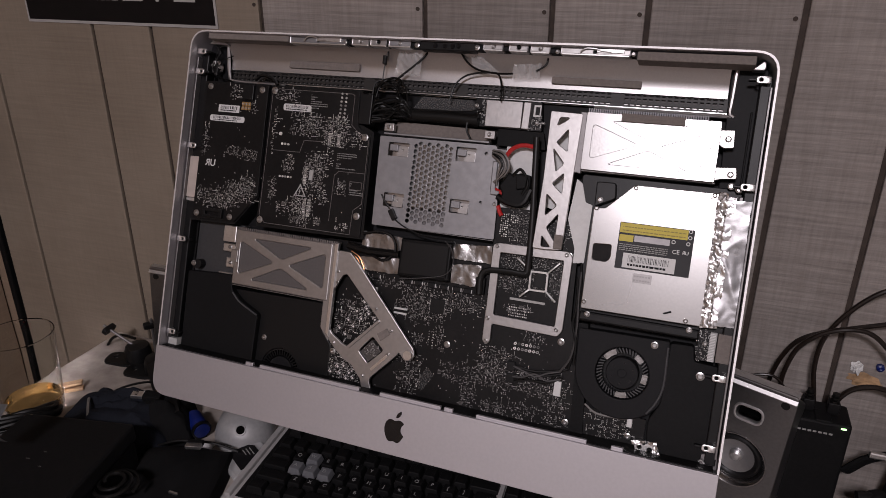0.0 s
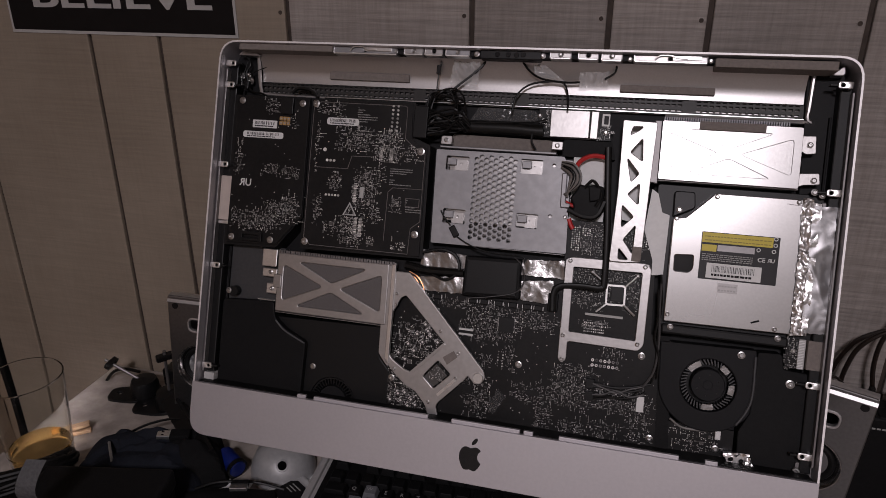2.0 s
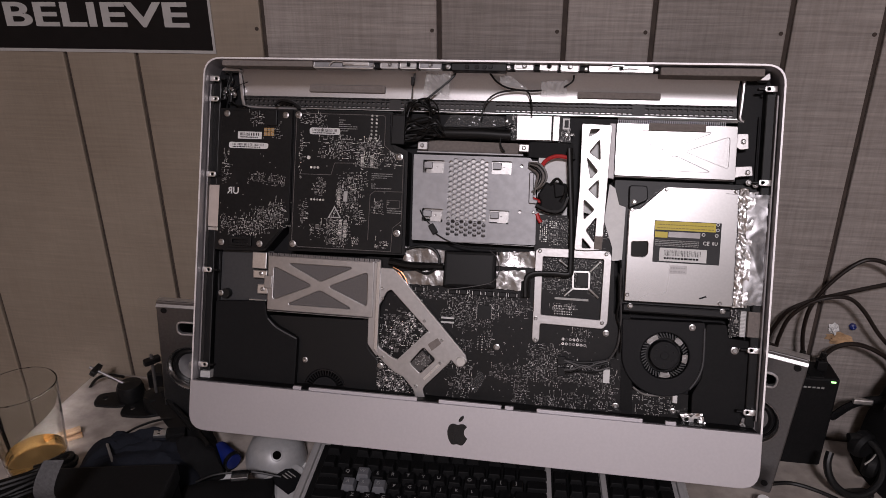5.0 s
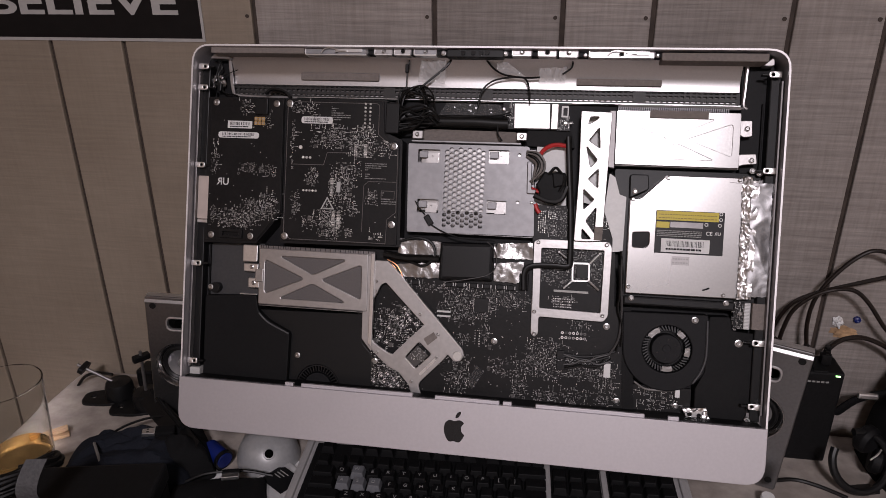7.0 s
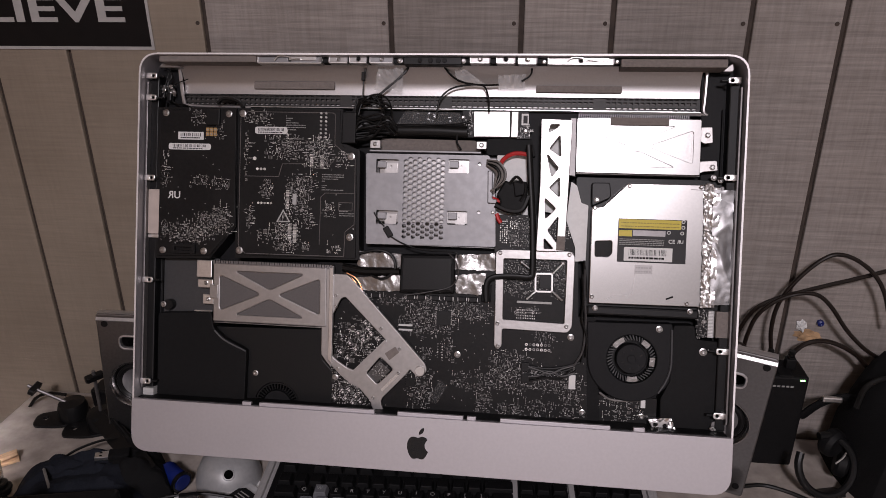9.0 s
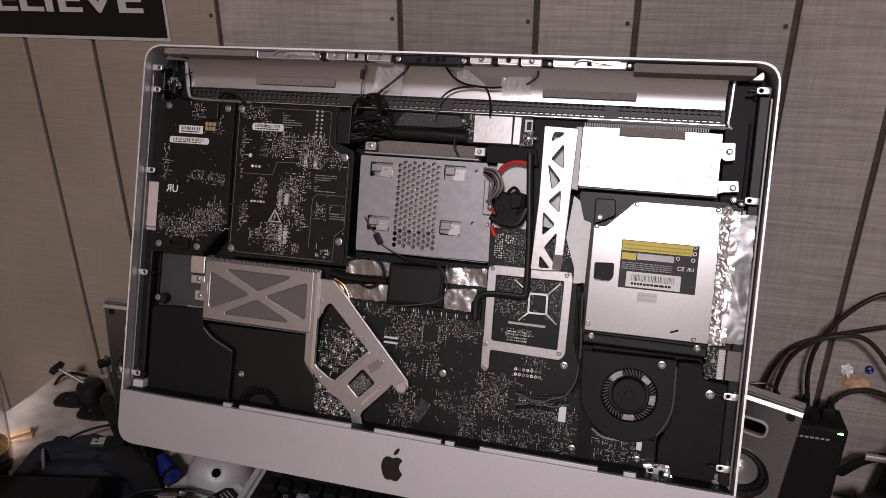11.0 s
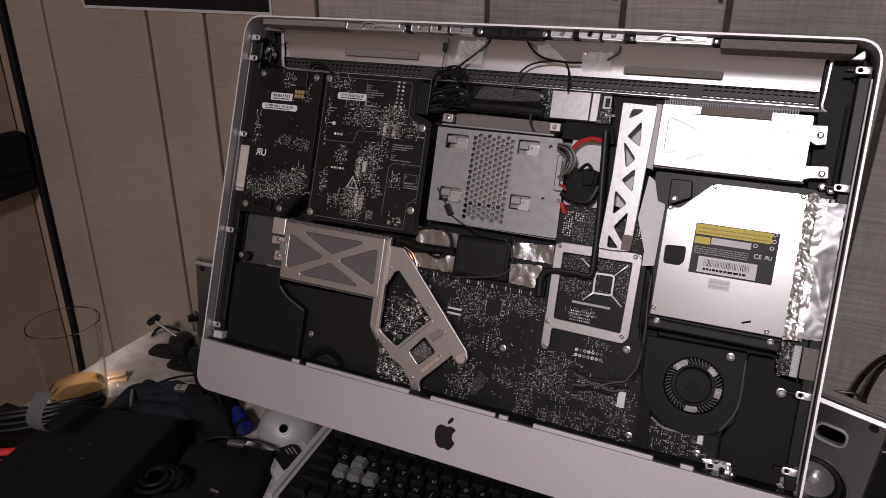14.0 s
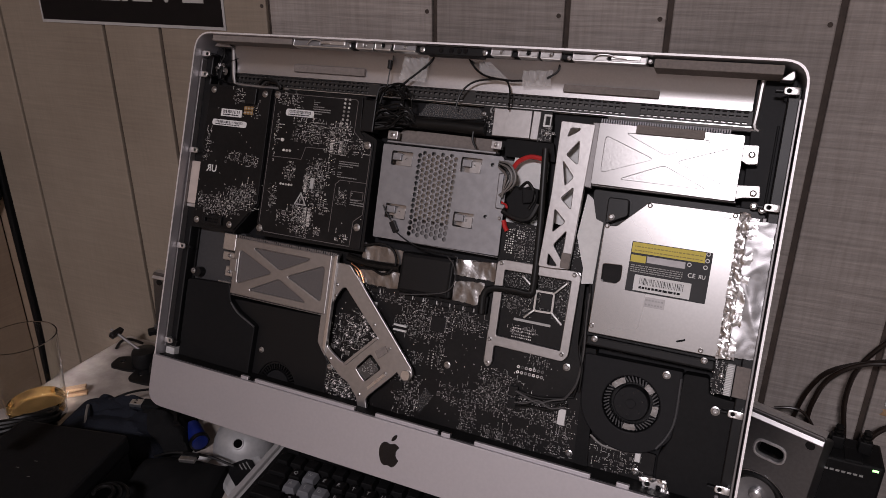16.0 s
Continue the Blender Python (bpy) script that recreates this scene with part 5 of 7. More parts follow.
part("block_wire", Tube([(x, y, -0.024) for x, y in [(-0.0922, 0.2156), (-0.0663, 0.2125), (-0.0279, 0.2136)]], 0.0044, 8), RUBBER, computer)
for i in range(4):
    part("copper_lead", Tube([(x + 0.0014 * i, y + 0.0008 * i, -0.026) for x, y in [(-0.0925, 0.2065), (-0.0826, 0.2017), (-0.0767, 0.1942), (-0.0739, 0.1879)]], 0.0007, 6), COPPER if i % 2 else RUBBER, computer)
part("black_tail", Tube([(x, y, -0.024) for x, y in [(0.0691, 0.1845), (0.0686, 0.2033), (0.0759, 0.2110), (0.0975, 0.2129), (0.1147, 0.2128), (0.1175, 0.2215), (0.1156, 0.2698), (0.1120, 0.3129), (0.1085, 0.3547)]], 0.0034, 10, 8, 0.7), RUBBER, computer, "thick black cable", True)
part("lead_end", Box(*span(*[(0.0630, 0.2023), (0.0734, 0.1838)]), -0.03, -0.025, bevel=0.0006), MATT, computer)
for q in ([(0.1648, 0.1169), (0.1496, 0.1119), (0.1281, 0.1128), (0.1157, 0.1135)], [(0.1726, 0.1234), (0.1556, 0.1177), (0.1373, 0.1145), (0.1175, 0.1161)], [(0.1679, 0.1145), (0.1559, 0.1065), (0.1375, 0.1044), (0.1167, 0.0997)], [(0.1618, 0.1155), (0.1511, 0.1038), (0.1313, 0.1054), (0.1178, 0.1023)]):
    part("board_lead", Tube([(x, y, -0.027) for x, y in q], 0.0012, 6), RUBBER, computer)
for q in ([(0.1647, 0.1194), (0.1520, 0.1151), (0.1399, 0.1096), (0.1274, 0.1128), (0.1162, 0.1161)], [(0.1662, 0.1119), (0.1522, 0.1076), (0.1398, 0.1121), (0.1276, 0.1065), (0.1165, 0.1048)]):
    part("board_lead", Tube([(x, y, -0.0255) for x, y in q], 0.001, 6), DARKWIRE, computer)
for a, b in ([(0.1086, 0.1197), (0.1176, 0.1100)], [(0.1090, 0.1072), (0.1179, 0.0975)]):
    part("lead_plug", Box(*span(a, b), MB, -0.026, bevel=0.0006), BLACK, board)

for k, q in enumerate(([(0.1712, 0.2330), (0.1745, 0.2050), (0.1738, 0.1750), (0.1752, 0.1450), (0.1722, 0.1234)], [(0.1725, 0.2240), (0.1732, 0.1980), (0.1755, 0.1690), (0.1738, 0.1380), (0.1648, 0.1194)], [(0.1700, 0.2180), (0.1722, 0.1890), (0.1712, 0.1700), (0.1768, 0.1520), (0.1770, 0.1300)])):
    part("side_lead", Tube([(x, y, -0.0255 + 0.001 * k) for x, y in q], 0.0012, 6), (RUBBER, DARKWIRE, RUBBER)[k], computer)

# cables of the drive beside the tray, and the white plate behind
part("white_plate", Plate(rounded([(0.0743, 0.3447), (0.1093, 0.3451), (0.1098, 0.2798), (0.0747, 0.2791)], 0.001), -0.044, -0.038), WHITE, computer, "white plastic plate")
for i in range(9):
    k = 0.0011 * i
    part("drive_wire", Tube([(0.0640, 0.3372 - 0.6 * k, -0.022), (0.0765 - 0.5 * k, 0.3352 - k, -0.017 - 0.001 * (i % 3)), (0.0845 - 1.1 * k, 0.3250 - 0.3 * k, -0.017 - 0.001 * (i % 3)), (0.0825 - 1.0 * k, 0.3140 + 0.3 * k, -0.018), (0.0690 + 0.4 * k, 0.3040 - 0.25 * k, -0.022)], 0.0011, 6), (GREYWIRE, RUBBER, FOAM, GREYWIRE, RUBBER)[i % 5], computer)
for q in ([(0.0706, 0.2968), (0.0781, 0.2939), (0.0855, 0.2952)], [(0.0772, 0.3316), (0.0832, 0.3405), (0.0942, 0.3456), (0.1091, 0.3445)], [(0.0760, 0.2802), (0.0786, 0.2740), (0.0812, 0.2703)]):
    part("red_wire", Tube([(x, y, -0.027) for x, y in q], 0.0024, 8), RED, computer)
part("drive_plug", Plate(rounded([(0.0753, 0.3010), (0.0800, 0.3080), (0.0843, 0.3162), (0.0905, 0.3140), (0.0990, 0.3165), (0.1081, 0.3146), (0.1090, 0.3065), (0.1066, 0.2860), (0.0977, 0.2800), (0.0880, 0.2835), (0.0769, 0.2850), (0.0800, 0.2930)], 0.002), -0.04, -0.021, bevel=0.002), MATT, computer, "black drive cable plug")
part("drive_wire", Tube([(x, y, -0.024) for x, y in [(0.0745, 0.2900), (0.0895, 0.2841), (0.1029, 0.2856), (0.1099, 0.3006)]], 0.0034, 8), RUBBER, computer)
part("drive_wire", Tube([(x, y, -0.021) for x, y in [(0.0887, 0.3124), (0.0971, 0.3199), (0.1060, 0.3065), (0.1014, 0.2941)]], 0.0016, 8), RUBBER, computer)
part("plug_latch", Plate(rounded([(0.0930, 0.3150), (0.1060, 0.3128), (0.1050, 0.3010), (0.0955, 0.2985)], 0.0015), -0.022, -0.0165, bevel=0.001), MATT, computer)

# truss arm and the upper right bracket
TD = -0.02
tr = [(0.1203, 0.3825), (0.1535, 0.3815), (0.1518, 0.3133), (0.1501, 0.2429), (0.1332, 0.2413), (0.1198, 0.2415), (0.1216, 0.3128)]
wins = [[(0.1307, 0.3764), (0.1404, 0.3765), (0.1369, 0.3728), (0.1286, 0.3679)], [(0.1407, 0.3650), (0.1425, 0.3425), (0.1302, 0.3508)], [(0.1280, 0.3447), (0.1405, 0.3302), (0.1334, 0.3216)], [(0.1419, 0.3205), (0.1425, 0.2997), (0.1314, 0.3093)], [(0.1274, 0.2982), (0.1392, 0.2874), (0.1286, 0.2762)], [(0.1419, 0.2789), (0.1414, 0.2507), (0.1314, 0.2640)], [(0.1280, 0.2553), (0.1380, 0.2445), (0.1283, 0.2442)]]
truss = part("truss_arm", Plate(rounded(tr, 0.002), TD - 0.003, TD, [rounded(w, 0.002, 3) for w in wins], bevel=0.0006), PLATE_STEEL, computer, "bright metal truss arm")
part("truss_back", Plate(rounded([(0.1548, 0.3169), (0.1610, 0.3127), (0.1664, 0.2943), (0.1737, 0.2920), (0.1730, 0.2328), (0.1621, 0.2313), (0.1617, 0.2461), (0.1511, 0.2755)], 0.001), -0.032, -0.028), WHITE, truss)
part("truss_sheet", Plate(rounded([(0.1240, 0.3830), (0.1500, 0.3825), (0.1490, 0.2960), (0.1400, 0.2820), (0.1240, 0.2850)], 0.001), -0.039, -0.037), WHITE, truss, "pale plastic sheet seen through the truss")
part("truss_pad", Box(*span(*[(0.1412, 0.2581), (0.1500, 0.2436)]), -0.021, -0.0185, bevel=0.0004), FOAM, truss)
part("truss_ridge", Plate([(0.1508, 0.3836), (0.1574, 0.3836), (0.1585, 0.3218), (0.1513, 0.3229)], -0.026, -0.0205, bevel=0.0006), DARK_STEEL, truss, "darker folded web")
ur = cross_bracket("drive_bracket", [(0.1578, 0.3833), (0.2838, 0.3830), (0.2845, 0.3254), (0.1582, 0.3259)], -0.016, 0.0008, "bright metal drive bracket with a pressed cross", BRACKET, FOIL_FLAT)
bm = bmesh.new()
a = [(0.1590, 0.3839), (0.2705, 0.3841)]
for i in range(52):
    x = a[0][0] + (a[1][0] - a[0][0]) * i / 51
    box(bm, x, x + 0.001, a[0][1] - 0.0005, a[0][1] + 0.0032, -0.022, -0.017)
part("serrated_edge", bm, STEEL, ur)["kind"] = "stuff"
part("bracket_pad", Box(*span(*[(0.1919, 0.3838), (0.2511, 0.3759)]), -0.0175, -0.0138, bevel=0.0006), FOAM, ur, "grey foam pad")
part("bracket_fold", Box(*span(*[(0.1586, 0.3262), (0.2851, 0.3245)]), -0.04, -0.0195, bevel=0.0006), DARK_STEEL, ur)
for q in ([(0.2822, 0.3758), (0.2961, 0.3765), (0.2972, 0.3599), (0.2886, 0.3586), (0.2827, 0.3621)], [(0.2822, 0.3406), (0.3019, 0.3420), (0.3034, 0.3313), (0.2895, 0.3299), (0.2826, 0.3274)]):
    t_ = part("mount_ear", Plate(rounded(q, 0.0015, 3), -0.024, -0.021, bevel=0.0006), PLATE_STEEL, ur)
    xs, ys = [p[0] for p in q], [p[1] for p in q]
    screws(t_, [(max(xs) - 0.006, (min(ys) + max(ys)) / 2)], -0.021, 0.0026)
screws(computer, [(0.3066, 0.3218), (0.2996, 0.3241)], -0.022, 0.0028)

# optical drive in its black carrier
part("drive_carrier", Plate(rounded([(0.1596, 0.3226), (0.3107, 0.3224), (0.3132, 0.1770), (0.1723, 0.1745), (0.1703, 0.2883), (0.1602, 0.3016)], 0.003), -0.044, -0.029, bevel=0.0008), BLACK, computer, "black plastic drive carrier")
part("carrier_post", Plate(rounded([(0.1757, 0.3161), (0.1948, 0.3164), (0.1964, 0.3007), (0.1764, 0.2906)], 0.003), -0.03, -0.021, bevel=0.001), BLACK, computer)
part("carrier_rail", Box(*span(*[(0.1759, 0.1854), (0.2911, 0.1760)]), -0.03, -0.0215, bevel=0.002), BLACK, computer)
screws(computer, [(0.1816, 0.2980), (0.1843, 0.1832), (0.2815, 0.1841)], -0.021, 0.0026)
OD = -0.018
odd = part("optical_drive", Plate(rounded([(0.2134, 0.3160), (0.2917, 0.3161), (0.2936, 0.1896), (0.1773, 0.1887), (0.1768, 0.2893), (0.1881, 0.2908)], 0.0015), OD - 0.0125, OD, [rounded([(0.1814, 0.2542), (0.1987, 0.2552), (0.1990, 0.2424), (0.1956, 0.2381), (0.1819, 0.2383)], 0.002, 3)], bevel=0.0007), DRIVE, computer, "silver slim optical drive")
part("drive_window", Box(*span(*[(0.1809, 0.2553), (0.1999, 0.2376)]), OD - 0.012, OD - 0.003), LOGO, odd)
screws(odd, [(0.1798, 0.2894), (0.2147, 0.3130), (0.1801, 0.1955), (0.2772, 0.1926), (0.2866, 0.3136)], OD, 0.002)
part("drive_notch", Plate([(0.2554, 0.1968), (0.2629, 0.2000), (0.2635, 0.1982), (0.2566, 0.1956)], OD - 0.001, OD + 0.0003), INK, odd)
part("drive_crease", Plate([(0.2762, 0.3116), (0.2908, 0.3107), (0.2908, 0.3101), (0.2768, 0.3110)], OD, OD + 0.0003), DARK_STEEL, odd)
lab = part("drive_label", Plate(rounded(rect(*span(*[(0.2045, 0.2790), (0.2741, 0.2335)])), 0.0008), OD, OD + 0.0004), LABEL_BLACK, odd, "black and yellow drive label")
part("yellow_field", Box(*span(*[(0.2051, 0.2784), (0.2683, 0.2689)]), OD + 0.0003, OD + 0.0006), YELLOW, lab)
part("yellow_field", Box(*span(*[(0.2054, 0.2669), (0.2187, 0.2605)]), OD + 0.0003, OD + 0.0006), YELLOW, lab)
part("grey_field", Box(*span(*[(0.2196, 0.2672), (0.2528, 0.2613)]), OD + 0.0003, OD + 0.0006), DARK_STEEL, lab)
label_strip(lab, *[(0.2113, 0.2494), (0.2606, 0.2350)], OD + 0.0003, "white bar code field", 0.0004, 26, 8)
bm = bmesh.new()
rnd = random.Random(8)
x0, x1, y0, y1 = span(*[(0.2063, 0.2590), (0.2519, 0.2516)])
for i in range(4):
    x = x0
    while x < x1:
        w = rnd.uniform(0.001, 0.004)
        box(bm, x, min(x + w, x1), y0 + (y1 - y0) * i / 4, y0 + (y1 - y0) * i / 4 + 0.0009, OD + 0.0003, OD + 0.0006)
        x += w + 0.0007
x0, x1, y0, y1 = span(*[(0.2075, 0.2772), (0.2665, 0.2707)])
olive = bmesh.new()
for i in range(2):
    x = x0
    while x < x1:
        w = rnd.uniform(0.001, 0.004)
        box(olive, x, min(x + w, x1), y0 + 0.0036 * i, y0 + 0.0036 * i + 0.001, OD + 0.0005, OD + 0.0008)
        x += w + 0.0008
part("header_print", olive, OLIVE, lab)
part("print", bm, PRINT_DIM, lab)
for q in [(0.2704, 0.2773), (0.2705, 0.2713), (0.2696, 0.2653), (0.2561, 0.2656)]:
    part("approval_mark", ring(bmesh.new(), *q, OD + 0.0003, OD + 0.0006, 0.0012, 0.0019, 14), PAPER, lab)
for txt, q, sz in (("CE", (0.2560, 0.2545), 0.0056), ("UR", (0.2712, 0.2548), 0.0048)):
    o = new("approval_mark", text_of(txt, sz, PAPER))
    o.parent = lab
    o.matrix_local = pose(*q, OD + 0.0006) @ Matrix.Diagonal((-1 if txt == "UR" else 1, 1, 1, 1))
small = part("small_label", Box(*span(*[(0.2231, 0.2309), (0.2411, 0.2217)]), OD, OD + 0.0003), DULL_TAG, odd, "small dull grey label")
bm = bmesh.new()
for k in range(2):
    for i in range(6):
        box(bm, 0.2240 + 0.0027 * i, 0.2260 + 0.0027 * i, 0.2273 - 0.004 * k, 0.2288 - 0.004 * k, OD + 0.0002, OD + 0.0005)
part("print", bm, DARK_STEEL, small)
part("foil_tape", tape([(0.2895, 0.3177), (0.2985, 0.3167), (0.2995, 0.1900), (0.2905, 0.1896)], -0.0165, 61, 0.0028, 240), FOIL, odd, "crumpled foil tape", True)
part("foil_tape", tape([(0.2895, 0.3130), (0.3057, 0.3133), (0.3052, 0.1899), (0.2912, 0.1895)], -0.0185, 62, 0.0022, 120), FOIL, odd, "", True)
part("foil_sheet", tape([(0.2982, 0.3119), (0.3195, 0.3110), (0.3212, 0.1931), (0.2975, 0.1923)], -0.0186, 63, 0.0018, 42), FOIL_SHEET, odd, "grey metallised film", True)
part("foil_flag", Plate(rounded([(0.3108, 0.2645), (0.3164, 0.2670), (0.3166, 0.2610), (0.3115, 0.2609)], 0.0005), -0.02, -0.0185), CHROME, odd)
part("carrier_edge", Box(*span(*[(0.3079, 0.3157), (0.3225, 0.1905)]), -0.04, -0.026, bevel=0.001), DARK_STEEL, computer)

# ribbon socket under the drive
rib = part("ribbon_socket", Plate(rounded([(0.2901, 0.1849), (0.3053, 0.1854), (0.3051, 0.1562), (0.2910, 0.1569)], 0.001), -0.036, -0.027, bevel=0.0004), PCB, computer, "small board with a ribbon socket")
chips("circuit_clutter", rib, -0.027, [area(*[(0.2913, 0.1837), (0.3016, 0.1573)], 40, 0.0018, 0.4)], 33)
part("socket", Box(*span(*[(0.3012, 0.1855), (0.3072, 0.1572)]), -0.03, -0.024, bevel=0.0005), PRINT, rib)
bm = bmesh.new()
for k in range(18):
    box(bm, 0.3008, 0.3060, 0.1578 + 0.0015 * k, 0.1585 + 0.0015 * k, -0.0242, -0.0236)
part("pin_field", bm, PAPER, rib)["kind"] = "stuff"
part("ribbon", Box(*span(*[(0.3080, 0.1856), (0.3223, 0.1582)]), -0.028, -0.0195, bevel=0.0004), FOAM, rib)
screws(rib, [(0.2975, 0.1736)], -0.027, 0.002)

# round fan at the right
FN = -0.026
cx, cy = (0.2253, 0.1297)
fan_out = [(0.1771, 0.1675), (0.2658, 0.1694)] + [(cx + 0.0465 * math.cos(a), cy + 0.0455 * math.sin(a)) for a in [(-0.02 - 3.1 * i / 18) for i in range(19)]]
fan = part("fan_housing", Plate(rounded(fan_out, 0.0015, 2), -0.044, FN, [disc(cx, cy, 0.0260, 40)], bevel=0.0012), GREY_IN, computer, "dark grey round fan housing")
bm = bmesh.new()
for i in range(46):
    b0 = bmesh.new()
    box(b0, 0.0196, 0.0254, -0.0006, 0.0006, -0.04, -0.0295)
    bmesh.ops.transform(b0, matrix=pose(cx, cy, 0, 0, 0, 360 / 46 * i) @ pose(0.023, 0, 0, 0, 0, 24) @ pose(-0.023, 0, 0), verts=b0.verts)
    me = bpy.data.meshes.new("t")
    b0.to_mesh(me)
    bm.from_mesh(me)
    b0.free()
    bpy.data.meshes.remove(me)
part("fan_blade_ring", bm, GREY_COAT, fan)["kind"] = "stuff"
part("fan_hub", lathe(bmesh.new(), [(0.0, -0.042), (0.0160, -0.042), (0.0160, -0.0292), (0.0152, -0.028), (0.0045, -0.028), (0.0042, -0.0275), (0.0, -0.0275)], 40, pose(cx, cy, 0)), GREY_IN, fan, "", True)
part("fan_floor", cyl(bmesh.new(), cx, cy, -0.0445, -0.0425, 0.0281, 32), BLACK, fan)
for k, (a0, a1) in enumerate(((38, 60), (112, 146), (-18, 6), (-100, -72))):
    loop = [(cx + 0.0246 * math.cos(radians(a0 + (a1 - a0) * i / 8)), cy + 0.0246 * math.sin(radians(a0 + (a1 - a0) * i / 8))) for i in range(9)] + \
           [(cx + 0.0192 * math.cos(radians(a1 + (a0 - a1) * i / 8)), cy + 0.0192 * math.sin(radians(a1 + (a0 - a1) * i / 8))) for i in range(9)]
    part("fan_balance", Plate(rounded(loop, 0.0008, 2), -0.0315, -0.029), FOIL_DULL, fan, "")
for i in range(6):
    part("hub_dot", cyl(bmesh.new(), cx + 0.0105 * math.cos(1.05 * i + 0.4), cy + 0.0105 * math.sin(1.05 * i + 0.4), -0.0283, -0.0277, 0.0009, 8), LOGO, fan)
screws(fan, [(0.2523, 0.1634)], FN, 0.0032)
part("fan_lip", Tube([(x, y, -0.025) for x, y in [(0.2652, 0.1634), (0.2657, 0.1267), (0.2615, 0.1093), (0.2536, 0.0954)]], 0.0014, 8, 6), GREY_COAT, fan, "", True)
part("fan_wire", Tube([(x, y, -0.03) for x, y in [(0.1933, 0.0915), (0.2056, 0.0845), (0.2238, 0.0842), (0.2418, 0.0862)]], 0.0012, 6), GREYWIRE, fan)

# right speaker box
part("speaker_box", Plate(rounded([(0.2665, 0.1685), (0.2883, 0.1693), (0.2905, 0.1547), (0.3152, 0.1532), (0.3203, 0.1383), (0.3215, 0.0694), (0.3087, 0.0676), (0.3091, 0.0554), (0.2571, 0.0551), (0.2560, 0.0896), (0.2649, 0.1084)], 0.003, 3), -0.044, -0.0245, bevel=0.0012), MATT, computer, "black sealed speaker box")
screws(computer, [(0.2974, 0.1419)], -0.0245, 0.0036)
part("corner_block", Plate(rounded([(0.3086, 0.0699), (0.3225, 0.0706), (0.3230, 0.0572), (0.3078, 0.0577)], 0.001), -0.03, -0.021), DARK_STEEL, computer)
part("corner_clip", Tube([(x, y, -0.019) for x, y in [(0.3062, 0.0627), (0.3090, 0.0647), (0.3120, 0.0618)]], 0.001, 6), CHROME, computer)
part("corner_clip", Box(*span(*[(-0.3204, 0.0685), (-0.3075, 0.0600)]), -0.03, -0.014, bevel=0.0008), PRINT, computer, "pale plastic corner block")

# chin: raised lips along its top edge and the dark emblem
for a, b in ([(-0.1968, 0.0617), (-0.1863, 0.0571)], [(-0.1772, 0.0601), (-0.0469, 0.0602)], [(-0.0219, 0.0633), (0.0498, 0.0625)], [(0.0534, 0.0639), (0.0633, 0.0613)], [(0.0888, 0.0632), (0.2033, 0.0635)], [(0.2266, 0.0653), (0.2384, 0.0622)]):
    part("chin_lip", Box(min(a[0], b[0]), max(a[0], b[0]), CHIN - 0.002, CHIN + 0.0036, -0.008, -0.0032, bevel=0.0008), ALU, chin)
part("chin_floor", Box(-HALF + 0.005, HALF - 0.005, CHIN - 0.006, CHIN + 0.001, -0.044, -0.004), MATT, computer)
ex, ey = (0.0023, 0.0290)
S = 0.0232
body = [(0.0, 0.36), (0.12, 0.42), (0.26, 0.44), (0.4, 0.37), (0.46, 0.3), (0.36, 0.2), (0.31, 0.05), (0.34, -0.1), (0.42, -0.2), (0.5, -0.25), (0.4, -0.46), (0.26, -0.62), (0.14, -0.62), (0.0, -0.57), (-0.14, -0.62), (-0.27, -0.6), (-0.4, -0.42), (-0.49, -0.16), (-0.5, 0.08), (-0.43, 0.3), (-0.3, 0.41), (-0.15, 0.42)]
part("emblem", Plate(rounded([(ex + S * x, ey + S * y) for x, y in body], 0.002, 2), 0.0004, 0.001), LOGO, chin, "black fruit-shaped emblem")
leaf = [(0.02, 0.5), (0.04, 0.66), (0.16, 0.82), (0.28, 0.86), (0.28, 0.72), (0.18, 0.56)]
part("emblem_leaf", Plate(rounded([(ex + S * x, ey + S * y) for x, y in leaf], 0.002, 2), 0.0004, 0.001), LOGO, chin)

# stand: a bent aluminium foot behind and under the housing
inv = COMPUTER.inverted()
bm = bmesh.new()
prof = [(-0.13, 0.738), (-0.06, 0.738), (-0.04, 0.765), (-0.034, 0.8), (-0.07, 1.02), (-0.078, 1.02), (-0.046, 0.8), (-0.05, 0.77), (-0.066, 0.745), (-0.13, 0.743)]
lo = [bm.verts.new(inv @ Vector((-0.095, y, z))) for y, z in prof]
hi = [bm.verts.new(inv @ Vector((0.095, y, z))) for y, z in prof]
for i in range(len(prof)):
    j = (i + 1) % len(prof)
    bm.faces.new((lo[i], lo[j], hi[j], hi[i]))
bm.faces.new(lo)
bm.faces.new(hi[::-1])
part("stand", bm, ALU, computer, "bent aluminium foot")

# ---- things on the desk ----
DZ = 0.738
GLASS = bpy.data.materials.new("clear_glass")
GLASS.use_nodes = True
g = GLASS.node_tree.nodes["Principled BSDF"]
g.inputs["Transmission Weight"].default_value, g.inputs["Roughness"].default_value, g.inputs["IOR"].default_value = 1.0, 0.02, 1.22
g.inputs["Base Color"].default_value = (0.97, 0.98, 0.97, 1)
AMBER = bpy.data.materials.new("amber_drink")
AMBER.use_nodes = True
g = AMBER.node_tree.nodes["Principled BSDF"]
g.inputs["Transmission Weight"].default_value, g.inputs["Roughness"].default_value, g.inputs["IOR"].default_value = 1.0, 0.0, 1.2
g.inputs["Base Color"].default_value = (0.9, 0.62, 0.27, 1)
CLEAR = bpy.data.materials.new("clear_case")
CLEAR.use_nodes = True
g = CLEAR.node_tree.nodes["Principled BSDF"]
